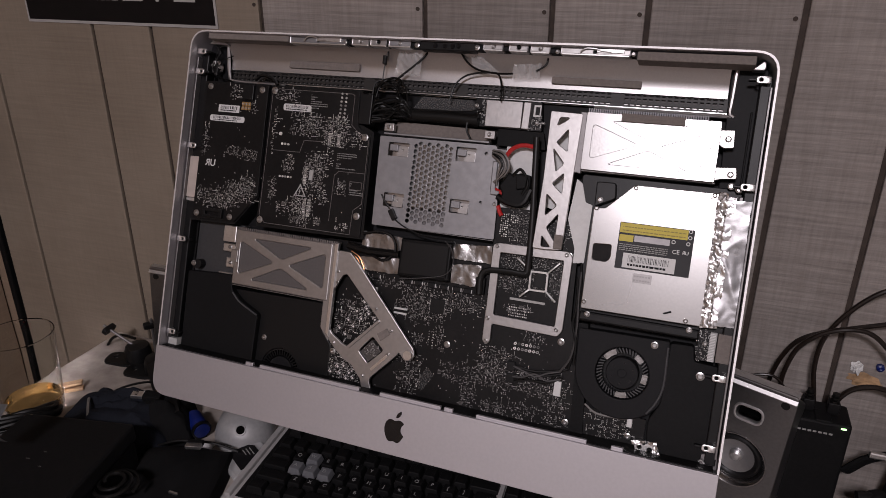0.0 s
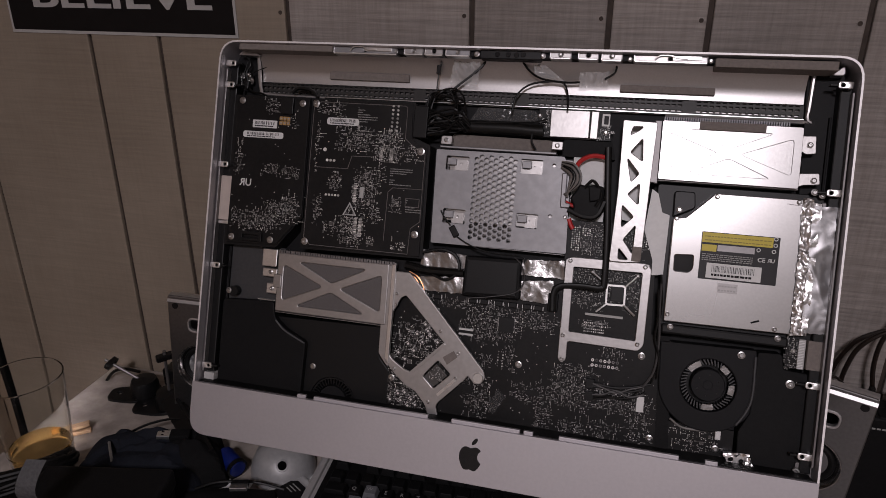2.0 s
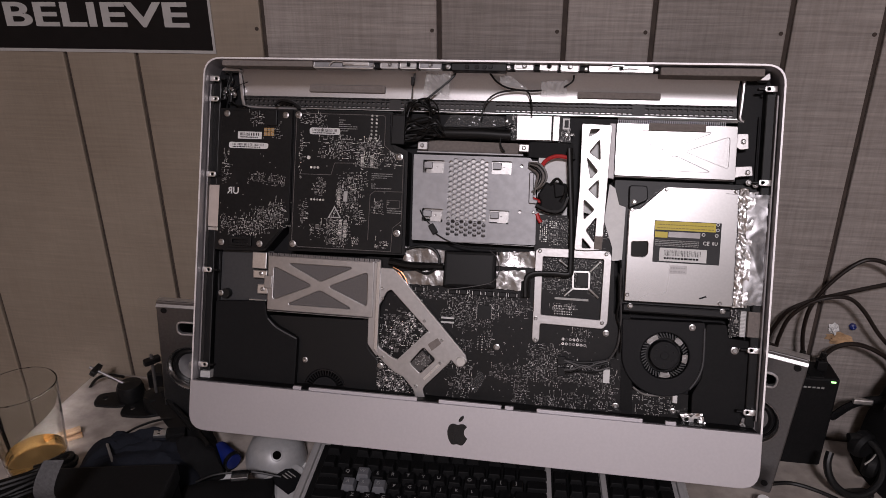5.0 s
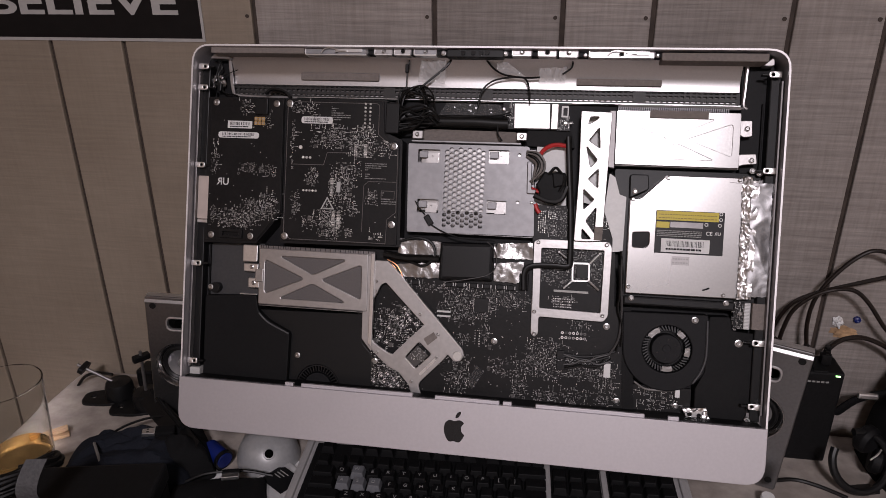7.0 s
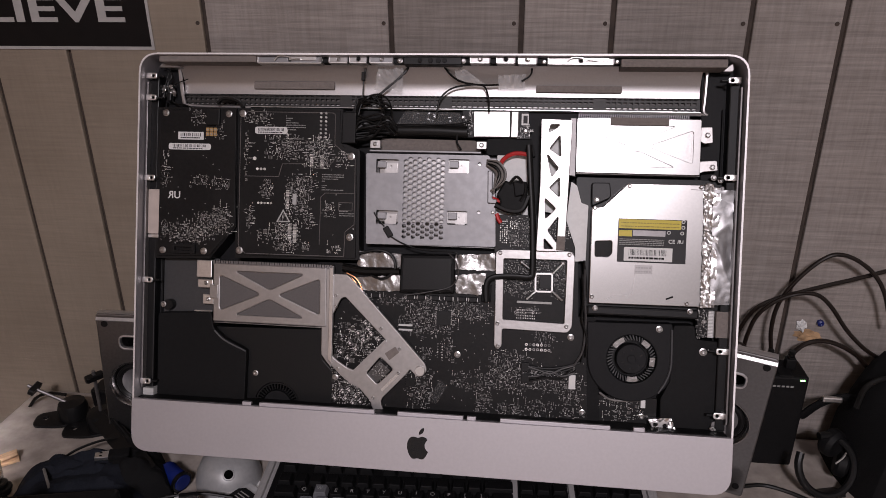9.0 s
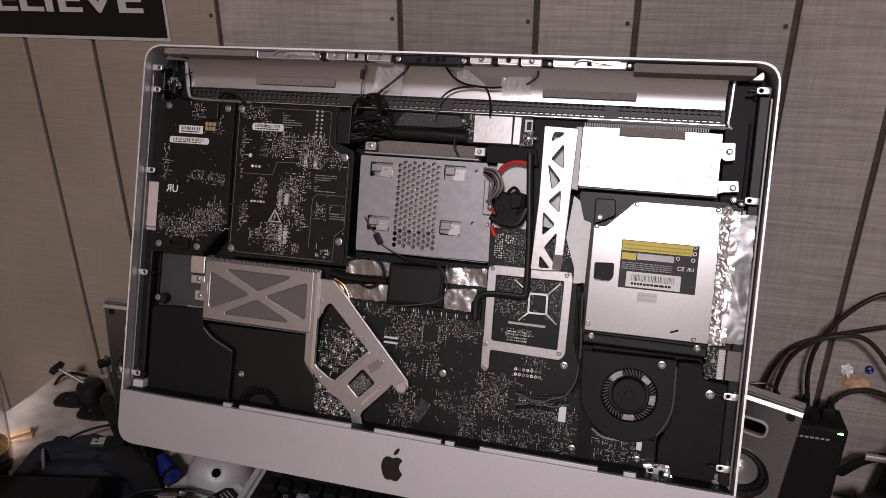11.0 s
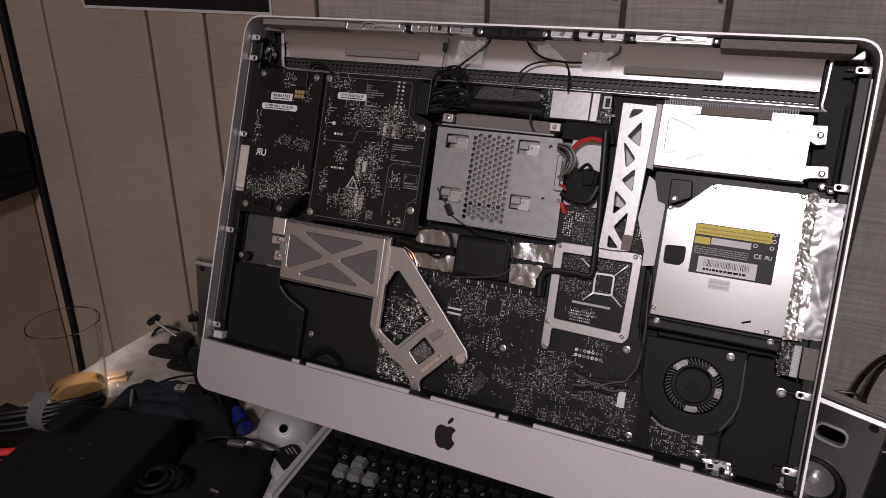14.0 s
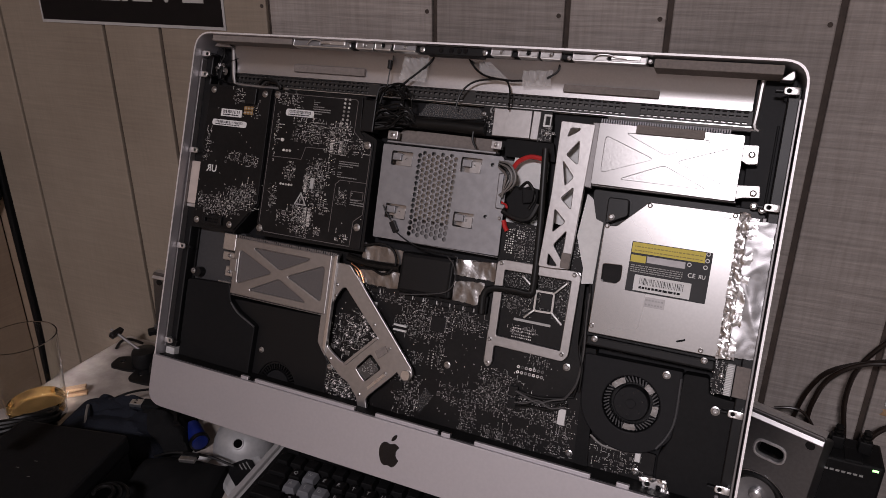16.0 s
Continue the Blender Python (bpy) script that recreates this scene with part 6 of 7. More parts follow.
g.inputs["Base Color"].default_value, g.inputs["Alpha"].default_value, g.inputs["Roughness"].default_value = (0.7, 0.7, 0.7, 1), 0.45, 0.25
KEY = material("black_key", (0.005, 0.005, 0.0055), 0.55, 0, 0.2, 300, 0.1, spec=0.18)
KEY_GREY = material("grey_key", (0.12, 0.124, 0.135), 0.55, 0, 0.08, 300, 0.1)
CASE = material("keyboard_case", (0.42, 0.41, 0.41), 0.45, 0.2, 0.05, 200)
LEGEND = material("key_legend", (0.28, 0.28, 0.28), 0.6, 0, 0.05, 200)
NAVY = material("navy_fabric", (0.012, 0.014, 0.02), 0.9, 0, 0.3, 700, 0.5, spec=0.15)
CLOTH = material("black_fabric", (0.007, 0.007, 0.0075), 0.9, 0, 0.3, 700, 0.5, spec=0.15)
BLUE = material("blue_plastic", (0.004, 0.013, 0.12), 0.4, 0, 0.15, 60, 0.3)
PINE = material("pine_wood", (0.5, 0.33, 0.2), 0.65, 0, 0.15, 60, 0.2, stretch=(1, 8, 1))
SPK = material("speaker_grey", (0.22, 0.217, 0.22), 0.32, 0.95, 0.06, 300, 0.04)
SPK_RIM = material("speaker_silver", (0.66, 0.65, 0.65), 0.38, 0.9, 0.05, 300)
SPK_DISH = material("speaker_pressed_metal", (0.42, 0.41, 0.41), 0.24, 1.0, 0.05, 300)
CABLE_BROWN = material("brown_black_sheath", (0.013, 0.0082, 0.0062), 0.32, 0, 0.2, 200, spec=0.4)
CONE = material("cone_silver", (0.34, 0.34, 0.35), 0.36, 0.8, 0.05, 200)
SILVER = material("silver_paint", (0.4, 0.4, 0.405), 0.38, 0.3, 0.05, 200)
VELCRO = material("grey_strap", (0.17, 0.17, 0.175), 0.9, 0, 0.15, 300, 0.4)
TAN = material("tan_filler", (0.42, 0.27, 0.15), 0.9, 0, 0.3, 80, 0.8)
LED = bpy.data.materials.new("green_led")
LED.use_nodes = True
g = LED.node_tree.nodes["Principled BSDF"]
g.inputs["Emission Color"].default_value, g.inputs["Emission Strength"].default_value = (0.35, 1.0, 0.25, 1), 2.2


def text_mesh(body, size, mat):
    cu = bpy.data.curves.new("legend", "FONT")
    cu.body, cu.size, cu.extrude, cu.align_x, cu.align_y = body, size, 0.0001, "CENTER", "CENTER"
    tmp = new("legend", cu)
    me = bpy.data.meshes.new_from_object(tmp.evaluated_get(bpy.context.evaluated_depsgraph_get()))
    bpy.data.objects.remove(tmp)
    me.materials.append(mat)
    return me


# keyboard
kb = thing("keyboard", "full-size black keyboard in a pale frame with grey movement keys", "keyboard", pose(-0.139, -0.2115, DZ + 0.012, 2.2, 0, 2.9))
U1 = 0.01905
part("case", Box(-0.062, 0.416, -0.083, 0.062, -0.0085, 0.012, bevel=0.003), CASE, kb, "pale grey keyboard frame")
for x, y in ((-0.05, 0.05), (0.4, 0.05), (-0.05, -0.07), (0.4, -0.07)):
    part("rubber_foot", cyl(bmesh.new(), x, y, -0.0145 if y > 0 else -0.0095, -0.008, 0.006, 14), MATT, kb)
for x0, x1 in ((-0.0455, 0.2435), (0.2515, 0.3105), (0.3185, 0.398)):
    part("key_well", Box(x0, x1, -0.074, 0.055, 0.0121, 0.0126), MATT, kb)
for x in (0.2475, 0.3145, 0.4065, -0.0535):
    part("frame_rib", Box(x - 0.0035, x + 0.0035, -0.078, 0.058, 0.0118, 0.0175, bevel=0.001), CASE, kb)
CAPS = {}


def key_mesh(w):
    bm = bmesh.new()
    box(bm, -w / 2 + 0.0008, w / 2 - 0.0008, -0.0086, 0.0086, 0, 0.0085)
    for v in bm.verts:
        if v.co.z > 0.004:
            v.co.x -= math.copysign(0.0022, v.co.x)
            v.co.y = v.co.y * 0.76 + 0.0008
    bmesh.ops.bevel(bm, geom=list(bm.edges), offset=0.0006, segments=1, affect="EDGES")
    return bm


def key(x, y, w=1.0, legend="", grey=False):
    kid = (round(w, 2), grey)
    if kid not in CAPS:
        CAPS[kid] = part("key", key_mesh(w * U1), KEY_GREY if grey else KEY, kb)
        o = CAPS[kid]
        o.matrix_local = pose(x, y, 0.0127 + (0.0025 if grey else 0))
    else:
        o = share(CAPS[kid], kb, pose(x, y, 0.0127 + (0.0025 if grey else 0)))
    if legend:
        l = new("legend", text_mesh(legend, 0.0068, LEGEND))
        l.parent = o
        l.matrix_local = pose(-0.001, 0.001, 0.0087)


ROWS_K = [(0.0, -1.25 - 0.25, ((1.5, ""), *[(1, c) for c in "QWERTYUIOP[]"], (1.5, ""))), (-1.0, -1.5, ((1.75, ""), *[(1, c) for c in "ASDFGHJKL;'"], (2.25, ""))),
          (-2.0, -1.5, ((2.25, ""), *[(1, c) for c in "ZXCVBNM,./"], (2.75, ""))), (1.0, -1.5, (*[(1, c) for c in "~1234567890-="], (2, ""))), (-3.0, -1.5, ((1.25, ""), (1.25, ""), (1.25, ""), (6.25, ""), (1.25, ""), (1.25, ""), (1.25, ""), (1.25, "")))]
for r, _, ks in ROWS_K:
    x = -2.0
    for w, c in ks:
        key((x + w / 2) * U1, r * U1, w, c if c.isalpha() or c in "[]" else "", c in ("W", "A", "S", "D") and c != "")
        x += w
for i in range(13):
    key((-1.5 + (0 if i == 0 else i + 1 + (i - 1) // 4 * 0.5)) * U1, 2.35 * U1, 1.0)
for i in range(3):
    for r in (2.35, 1.0, 0.0):
        key(0.262 + i * U1, r * U1)
    key(0.262 + i * U1, -3 * U1)
key(0.262 + U1, -2 * U1)
for i in range(4):
    for r in (1.0, 0.0, -1.0, -2.0, -3.0):
        key(0.3295 + i * U1, r * U1)

# loudspeakers behind the computer


def loudspeaker(m, label, cx=0.0, cy=0.1):
    """A front 82 mm wide and 200 mm high, with a bright bevelled top edge, a deep oval port and a round cone."""
    th = thing("loudspeaker", label, "speaker", m, "pair of loudspeakers")
    port = rounded(rect(-0.0128, 0.0128, 0.1535, 0.1695), 0.0079, 6)
    body = Plate(rounded(rect(-0.041, 0.041, 0.002, 0.2), 0.004, 3), -0.08, 0.0, [port, disc(cx, cy, 0.0322, 40)], bevel=0.0015)
    for v in body.verts:
        if v.co.z < -0.07 and v.co.y > 0.1:
            v.co.y -= 0.05
    part("cabinet", body, SPK, th, "dark grey satin cabinet")
    bm = bmesh.new()
    prof = [(0.1915, 0.0), (0.1915, 0.0022), (0.1925, 0.0026), (0.1985, -0.0022), (0.2004, -0.006), (0.2004, -0.012), (0.1995, -0.012)]
    a, b = [bm.verts.new((-0.0402, y, z)) for y, z in prof], [bm.verts.new((0.0402, y, z)) for y, z in prof]
    for i in range(len(prof)):
        bm.faces.new((a[i], a[i - 1], b[i - 1], b[i]))
    bm.faces.new(a)
    bm.faces.new(b[::-1])
    part("top_edge", bm, SPK_RIM, th, "bright bevelled top edge")
    part("port_rim", Plate(rounded(rect(-0.0152, 0.0152, 0.1508, 0.1722), 0.0104, 7), -0.004, 0.0014, [rounded(rect(-0.0124, 0.0124, 0.1539, 0.1691), 0.0075, 7)], bevel=0.0012), SPK_RIM, th, "", True)
    # back plate blackened to stand for the shade deep in the port
    part("port_back", Box(-0.027, 0.027, 0.147, 0.175, -0.024, -0.02), HOLE_SHADE, th)
    c = pose(cx, cy, 0)
    part("dish", lathe(bmesh.new(), [(0.0334, -0.0004), (0.0332, 0.0005), (0.0322, 0.0004), (0.0308, -0.001), (0.0296, -0.0032), (0.0282, -0.0058), (0.0270, -0.0075), (0.0276, -0.009), (0.0315, -0.009), (0.0318, -0.0004), (0.0334, -0.0004)], 48, c), SPK_DISH, th, "pressed silver dish", True)
    part("surround", lathe(bmesh.new(), [(0.0274, -0.0075), (0.0262, -0.0056), (0.0240, -0.0046), (0.0216, -0.0054), (0.0196, -0.0078), (0.0196, -0.009), (0.0274, -0.009), (0.0274, -0.0075)], 40, c), BLACK, th, "black rubber surround", True)
    part("cone", lathe(bmesh.new(), [(0.0, -0.0125), (0.0200, -0.0125), (0.0200, -0.0074), (0.0150, -0.0088), (0.0095, -0.0102), (0.0, -0.0106)], 36, c), CONE, th, "satin metallic cone", True)
    part("dust_cap", lathe(bmesh.new(), [(0.0068, -0.0102), (0.0064, -0.0076), (0.0042, -0.0056), (0.0, -0.0049)], 24, c), SPK_RIM, th, "bright dust cap", True)
    for x, y in ((-0.0305, 0.1865), (0.0305, 0.1865), (-0.031, 0.016), (0.031, 0.016)):
        part("screw_hole", cyl(bmesh.new(), x, y, -0.001, 0.0008, 0.0042, 14), BLACK, th)
    part("foot", Box(-0.037, 0.037, 0.0, 0.0025, -0.075, -0.005), MATT, th)
    return th


loudspeaker(pose(0.344, -0.12, DZ, 90, 3, -17), "dark grey loudspeaker with a silver cone, standing by the wall", -0.003)
loudspeaker(pose(-0.394, -0.127, DZ, 86, 3, 6), "dark grey loudspeaker with a silver cone, half hidden by the computer")

# glass of amber drink
glass = thing("drinking_glass", "clear glass tumbler with a little amber drink", "glass", pose(-0.563, -0.23, DZ))
part("tumbler", lathe(bmesh.new(), [(0.0, 0.0), (0.034, 0.0), (0.0365, 0.002), (0.0458, 0.126), (0.045, 0.1272), (0.0441, 0.126), (0.0348, 0.009), (0.031, 0.0075), (0.0, 0.0075)], 48), GLASS, glass, "", True).visible_shadow = False
part("drink", lathe(bmesh.new(), [(0.0, 0.0078), (0.0308, 0.0078), (0.0346, 0.0092), (0.0362, 0.026), (0.0, 0.026)], 48), AMBER, glass, "amber drink", True).visible_shadow = False

# wooden clothes peg
peg = thing("clothes_peg", "small wooden clothes peg lying on the desk", "clothes peg", pose(-0.565, -0.177, DZ, 0, 0, 40) @ Matrix.Diagonal((0.7, 0.9, 0.9, 1)))
for s in (0, 1):
    b = Box(-0.033, 0.033, -0.006, 0.006, 0.0, 0.0075, bevel=0.0014)
    for v in b.verts:
        if v.co.x > 0.02:
            v.co.z = v.co.z * 0.6 + (0 if s == 0 else 0.002)
    o = part("jaw", b, PINE, peg)
    o.matrix_local = pose(0, 0, 0.0005 if s == 0 else 0.0082, 0, 0 if s == 0 else -3, 0)
part("spring", Tube([(-0.004, -0.006, 0.003), (-0.002, -0.006, 0.011), (0.003, -0.003, 0.0125), (0.003, 0.004, 0.0125), (-0.002, 0.006, 0.01), (-0.004, 0.006, 0.003)], 0.0009, 6), CHROME, peg)

# black clamps with threaded bolts


def clamp(m, tip, label):
    """A foot plate with a hole, a hub, and a bolt with a wing knob that ends at the given point."""
    th = thing("bench_clamp", label, "clamp", m, "clamps by the wall")
    part("foot_plate", Plate(rounded([(-0.024, -0.05), (0.004, -0.056), (0.02, -0.02), (0.022, 0.02), (-0.02, 0.02), (-0.022, -0.02)], 0.01, 5), 0.0, 0.004, [disc(-0.008, -0.038, 0.0038, 14)], bevel=0.001), BLACK, th)
    part("hub", lathe(bmesh.new(), [(0.0, 0.004), (0.02, 0.004), (0.02, 0.02), (0.0175, 0.027), (0.0, 0.03)], 24), BLACK, th, "", True)
    way = m.inverted() @ Vector(tip) - Vector((0, 0, 0.022))
    n = way.length
    b = part("bolt", cyl(bmesh.new(), 0, 0, 0.0, n, 0.0024, 12), DARK_STEEL, th, "threaded steel bolt")
    b.matrix_local = pose(0, 0, 0.022) @ way.to_track_quat("Z", "Y").to_matrix().to_4x4()
    part("wing_knob", Plate(rounded(rect(-0.012, 0.012, -0.005, 0.005), 0.0035, 4), n - 0.014, n - 0.006, bevel=0.0015), BLACK, b)
    return th


clamp(pose(-0.529, -0.068, DZ, 0, 0, -62), (-0.586, -0.073, 0.792), "black clamp with a tilted threaded bolt")
clamp(pose(-0.474, -0.085, DZ, 0, 0, -62), (-0.466, -0.091, 0.836), "black clamp with an upright threaded bolt")
pc = thing("cable_offcut", "short curved black cable end", "cable", pose(0, 0, 0))
part("sheath", Tube([(x, y, z) for x, y, z in [(-0.618, -0.050, 0.731), (-0.599, -0.050, 0.754), (-0.576, -0.050, 0.764), (-0.550, -0.050, 0.763)]], 0.0024, 8), RUBBER, pc)
pb = thing("power_brick", "black power brick standing against the wall", "power supply", pose(-0.487, -0.026, DZ))
part("brick_body", Box(-0.03, 0.03, -0.016, 0.016, 0, 0.03, bevel=0.003), BLACK, pb)

# tripod leg lying across
rod = thing("tripod_leg", "black square tripod leg lying on the desk", "tripod", pose(0, 0, 0))
part("leg_tube", Tube([(-0.448, -0.11, 0.768), (-0.415, -0.138, 0.766), (-0.36, -0.184, 0.768), (-0.33, -0.21, 0.768)], 0.0185, 4, 2), BLACK, rod)
part("leg_insert", Tube([(-0.446, -0.111, 0.787), (-0.415, -0.138, 0.7855), (-0.36, -0.184, 0.7875)], 0.003, 6, 2), MATT, rod)
part("leg_rest", Box(-0.41, -0.385, -0.155, -0.12, DZ, 0.75, bevel=0.003), MATT, rod)


def heap(bm, cx, cy, rx, ry, h, seed, turn=0, z=DZ, nx=30, ny=22, lump=0.35, power=0.5):
    """A soft, slumped shape on the desk, with folds."""
    g = []
    for j in range(ny + 1):
        row = []
        for i in range(nx + 1):
            u, v = 2 * i / nx - 1, 2 * j / ny - 1
            k = max(abs(u), abs(v))
            n = math.hypot(u, v) or 1
            f = k / n * (0.35 + 0.65 * n / max(k, 1e-6)) if k else 0
            px, py = u * (0.75 + 0.25 * k / n), v * (0.75 + 0.25 * k / n)
            hh = max(0.0, 1 - max(abs(u), abs(v)) ** 3) ** power
            nz = noise.noise(Vector((u * 2.1 + seed, v * 2.1, seed * 1.7))) * lump + noise.noise(Vector((u * 6 + seed, v * 5, seed))) * lump * 0.35
            zz = h * hh * max(0.12, 1 + nz)
            ca, sa = math.cos(radians(turn)), math.sin(radians(turn))
            x, y = px * rx, py * ry
            row.append(bm.verts.new((cx + x * ca - y * sa, cy + x * sa + y * ca, z + zz)))
        g.append(row)
    for j in range(ny):
        for i in range(nx):
            bm.faces.new((g[j][i], g[j][i + 1], g[j + 1][i + 1], g[j + 1][i]))
    rim = [g[0][i] for i in range(nx + 1)] + [g[j][nx] for j in range(1, ny + 1)] + [g[ny][i] for i in range(nx - 1, -1, -1)] + [g[j][0] for j in range(ny - 1, 0, -1)]
    bm.faces.new(rim)
    return bm


pouch = thing("fabric_pouch", "slumped navy fabric pouch with a zip", "pouch", pose(0, 0, 0))
part("pouch_body", heap(bmesh.new(), -0.415, -0.225, 0.085, 0.055, 0.048, 3.1, 18, lump=0.25), NAVY, pouch, "", True)
part("flap", heap(bmesh.new(), -0.42, -0.21, 0.06, 0.03, 0.052, 1.3, 12, lump=0.2), NAVY, pouch, "folded flap", True)
part("zip", Tube([(-0.452, -0.232, 0.79), (-0.44, -0.245, 0.79), (-0.428, -0.258, 0.786)], 0.0018, 6), GREYWIRE, pouch)
part("loop", Tube([(-0.475, -0.205, 0.76), (-0.455, -0.175, 0.77), (-0.42, -0.155, 0.776), (-0.38, -0.155, 0.778), (-0.365, -0.18, 0.77)], 0.0016, 8), RUBBER, pouch, "black cord loop", True)
pouch2 = thing("black_pouch", "soft black pouch beside the navy one", "pouch", pose(0, 0, 0))
part("pouch_body", heap(bmesh.new(), -0.368, -0.205, 0.05, 0.045, 0.048, 8.4, 35, lump=0.25), CLOTH, pouch2, "", True)
stick = thing("usb_stick", "black memory stick with a metal plug", "usb stick", pose(-0.393, -0.204, 0.792, 0, 8, 24))
part("stick_body", Box(0.006, 0.03, -0.008, 0.008, -0.004, 0.004, bevel=0.002), CLOTH, stick)
pl = part("stick_plug", Box(-0.009, 0.0062, -0.006, 0.006, -0.0025, 0.0025, bevel=0.0005), CHROME, stick, "metal plug")
for y in (-0.0028, 0.0028):
    part("plug_hole", Box(-0.004, -0.001, y - 0.001, y + 0.001, 0.0024, 0.0028), INK, pl)
pouch3 = thing("cable_pouch", "flat black pouch on the desk", "pouch", pose(0, 0, 0))
part("pouch_body", heap(bmesh.new(), -0.268, -0.305, 0.062, 0.082, 0.03, 5.6, 16, lump=0.18, power=0.3), CLOTH, pouch3, "", True)
part("seam", Tube([(-0.325, -0.25, 0.762), (-0.3, -0.24, 0.769), (-0.26, -0.228, 0.768), (-0.225, -0.222, 0.76)], 0.0016, 6), RUBBER, pouch3)
part("zip_pull", Box(-0.25, -0.238, -0.318, -0.315, 0.7655, 0.7685, bevel=0.0008), CHROME, pouch3, "small metal zip pull")
plug = thing("cable_plug", "small metal cable plug on the black pouch", "plug", pose(-0.262, -0.256, 0.783, 0, 0, 16) @ Matrix.Diagonal((0.7, 0.7, 0.8, 1)))
part("plug_shell", Box(-0.014, 0.014, -0.005, 0.005, -0.003, 0.003, bevel=0.0008), CHROME, plug)
part("plug_grip", Box(-0.014, 0.014, 0.005, 0.014, -0.004, 0.004, bevel=0.001), MATT, plug)
coil = thing("coiled_cable", "dark cable coiled in a loop", "cable", pose(-0.292, -0.35, 0.786))
pts = [((0.026 - 0.0016 * i / 3) * math.cos(i * 0.5), (0.026 - 0.0016 * i / 3) * math.sin(i * 0.5), 0.004 + 0.0003 * i) for i in range(34)]
part("cord", Tube(pts, 0.0022, 8, 3), RUBBER, coil, "", True)

# black box in front
crate = thing("black_box", "plain black box with rounded edges and scuffs", "box", pose(-0.322, -0.285, DZ, 0, 0, 12))
part("box_body", Box(-0.14, 0.0, -0.21, 0.0, 0.0, 0.058, bevel=0.004), MATT, crate)
part("box_lid", Box(-0.142, 0.002, -0.212, 0.002, 0.0585, 0.082, bevel=0.004), MATT, crate, "flat black lid")
for x, y in ((-0.07, -0.062), (-0.082, -0.075), (-0.06, -0.085)):
    part("scuff", Box(x, x + 0.004, y, y + 0.0005, 0.0818, 0.0823), GREYWIRE, crate)

# bundle of black cables with a strap, red leads
bundle = thing("cable_bundle", "bundle of black cables held by a grey strap", "cables", pose(0, 0, 0))
rnd = random.Random(17)
for i in range(16):
    a, b, r = rnd.uniform(-0.012, 0.012), rnd.uniform(0, 0.03), 0.0032
    base = [(-0.64, -0.385, 0.768), (-0.58, -0.36, 0.775), (-0.53, -0.335, 0.78), (-0.495, -0.305, 0.782), (-0.485, -0.28, 0.775), (-0.5, -0.262, 0.764), (-0.53, -0.275, 0.756)]
    part("cable", Tube([(x + a * 0.5, y + a + 0.25 * b, max(0.7425, z + b - 0.012 + rnd.uniform(-0.003, 0.003))) for x, y, z in base], r, 8, 5), RUBBER, bundle, "", True)
bm = bmesh.new()
q = [Vector(p) for p in [(-0.395, -0.400, 0.900), (-0.371, -0.400, 0.904), (-0.389, -0.400, 0.851), (-0.414, -0.400, 0.846)]]
grid = [[bm.verts.new(q[0].lerp(q[1], i / 3).lerp(q[3].lerp(q[2], i / 3), k / 8) + Vector((0, 0.012 * (2 * k / 8 - 1) ** 2, 0))) for i in range(4)] for k in range(9)]
for ra, rb in zip(grid, grid[1:]):
    for i in range(3):
        bm.faces.new((ra[i], ra[i + 1], rb[i + 1], rb[i]))
bmesh.ops.solidify(bm, geom=list(bm.faces), thickness=0.0018)
part("strap", bm, VELCRO, bundle, "grey fabric strap", True)
part("bundle_rest", Box(-0.628, -0.49, -0.39, -0.29, DZ, 0.757, bevel=0.002), RUBBER, bundle)
for k in (0, 1):
    red = thing("test_lead", "red test lead beside the black cables", "cable", pose(0, 0, 0), "red leads")
    part("lead", Tube([(-0.57 - 0.01 * k, -0.45 - 0.02 * k, 0.77), (-0.53, -0.42 - 0.02 * k, 0.785), (-0.498, -0.393 - 0.022 * k, 0.79), (-0.468, -0.372 - 0.022 * k, 0.788)], 0.0045, 8), RED, red, "", True)
    part("lead_rest", Box(-0.575, -0.56, -0.46 - 0.02 * k, -0.445 - 0.02 * k, DZ, 0.768), MATT, red)

# silver rounded body with a hole, blue roll, papers, card case
cup = thing("webcam_base", "rounded silver metal base with a round hole", "stand", pose(-0.255, -0.166, DZ) @ Matrix.Scale(0.93, 4))
part("base_shell", lathe(bmesh.new(), [(0.044, 0.0), (0.044, 0.004), (0.041, 0.018), (0.034, 0.032), (0.02, 0.041), (0.0, 0.044)], 40), SILVER, cup, "satin silver shell", True)
o = part("hole_rim", lathe(bmesh.new(), [(0.0, -0.006), (0.0055, -0.006), (0.006, 0.001), (0.0075, 0.0006), (0.0085, -0.003)], 24), SILVER, cup, "", True)
nrm = Vector((0.32, -0.62, 0.68)).normalized()
rim_at = Matrix.Translation(nrm * 0.0462) @ nrm.to_track_quat("Z", "Y").to_matrix().to_4x4()
o.matrix_local = rim_at
# no cavity: a flat black disc paints the shade inside the hole
o2 = part("hole", cyl(bmesh.new(), 0, 0, -0.002, 0.0009, 0.0058, 20), HOLE_SHADE, cup)
o2.matrix_local = rim_at
roll = thing("blue_roll", "small roll of blue plastic bags", "roll", pose(-0.314, -0.19, 0.7563, 98, 0, 60) @ Matrix.Diagonal((0.7, 0.7, 0.66, 1)))
part("roll_body", lathe(bmesh.new(), [(0.004, -0.026), (0.015, -0.026), (0.0165, -0.02), (0.016, 0.0), (0.0168, 0.018), (0.0145, 0.026), (0.004, 0.026)], 20), BLUE, roll, "", True)
part("roll_wedge", Box(-0.01, 0.01, -0.0262, -0.012, -0.012, 0.02), MATT, roll)
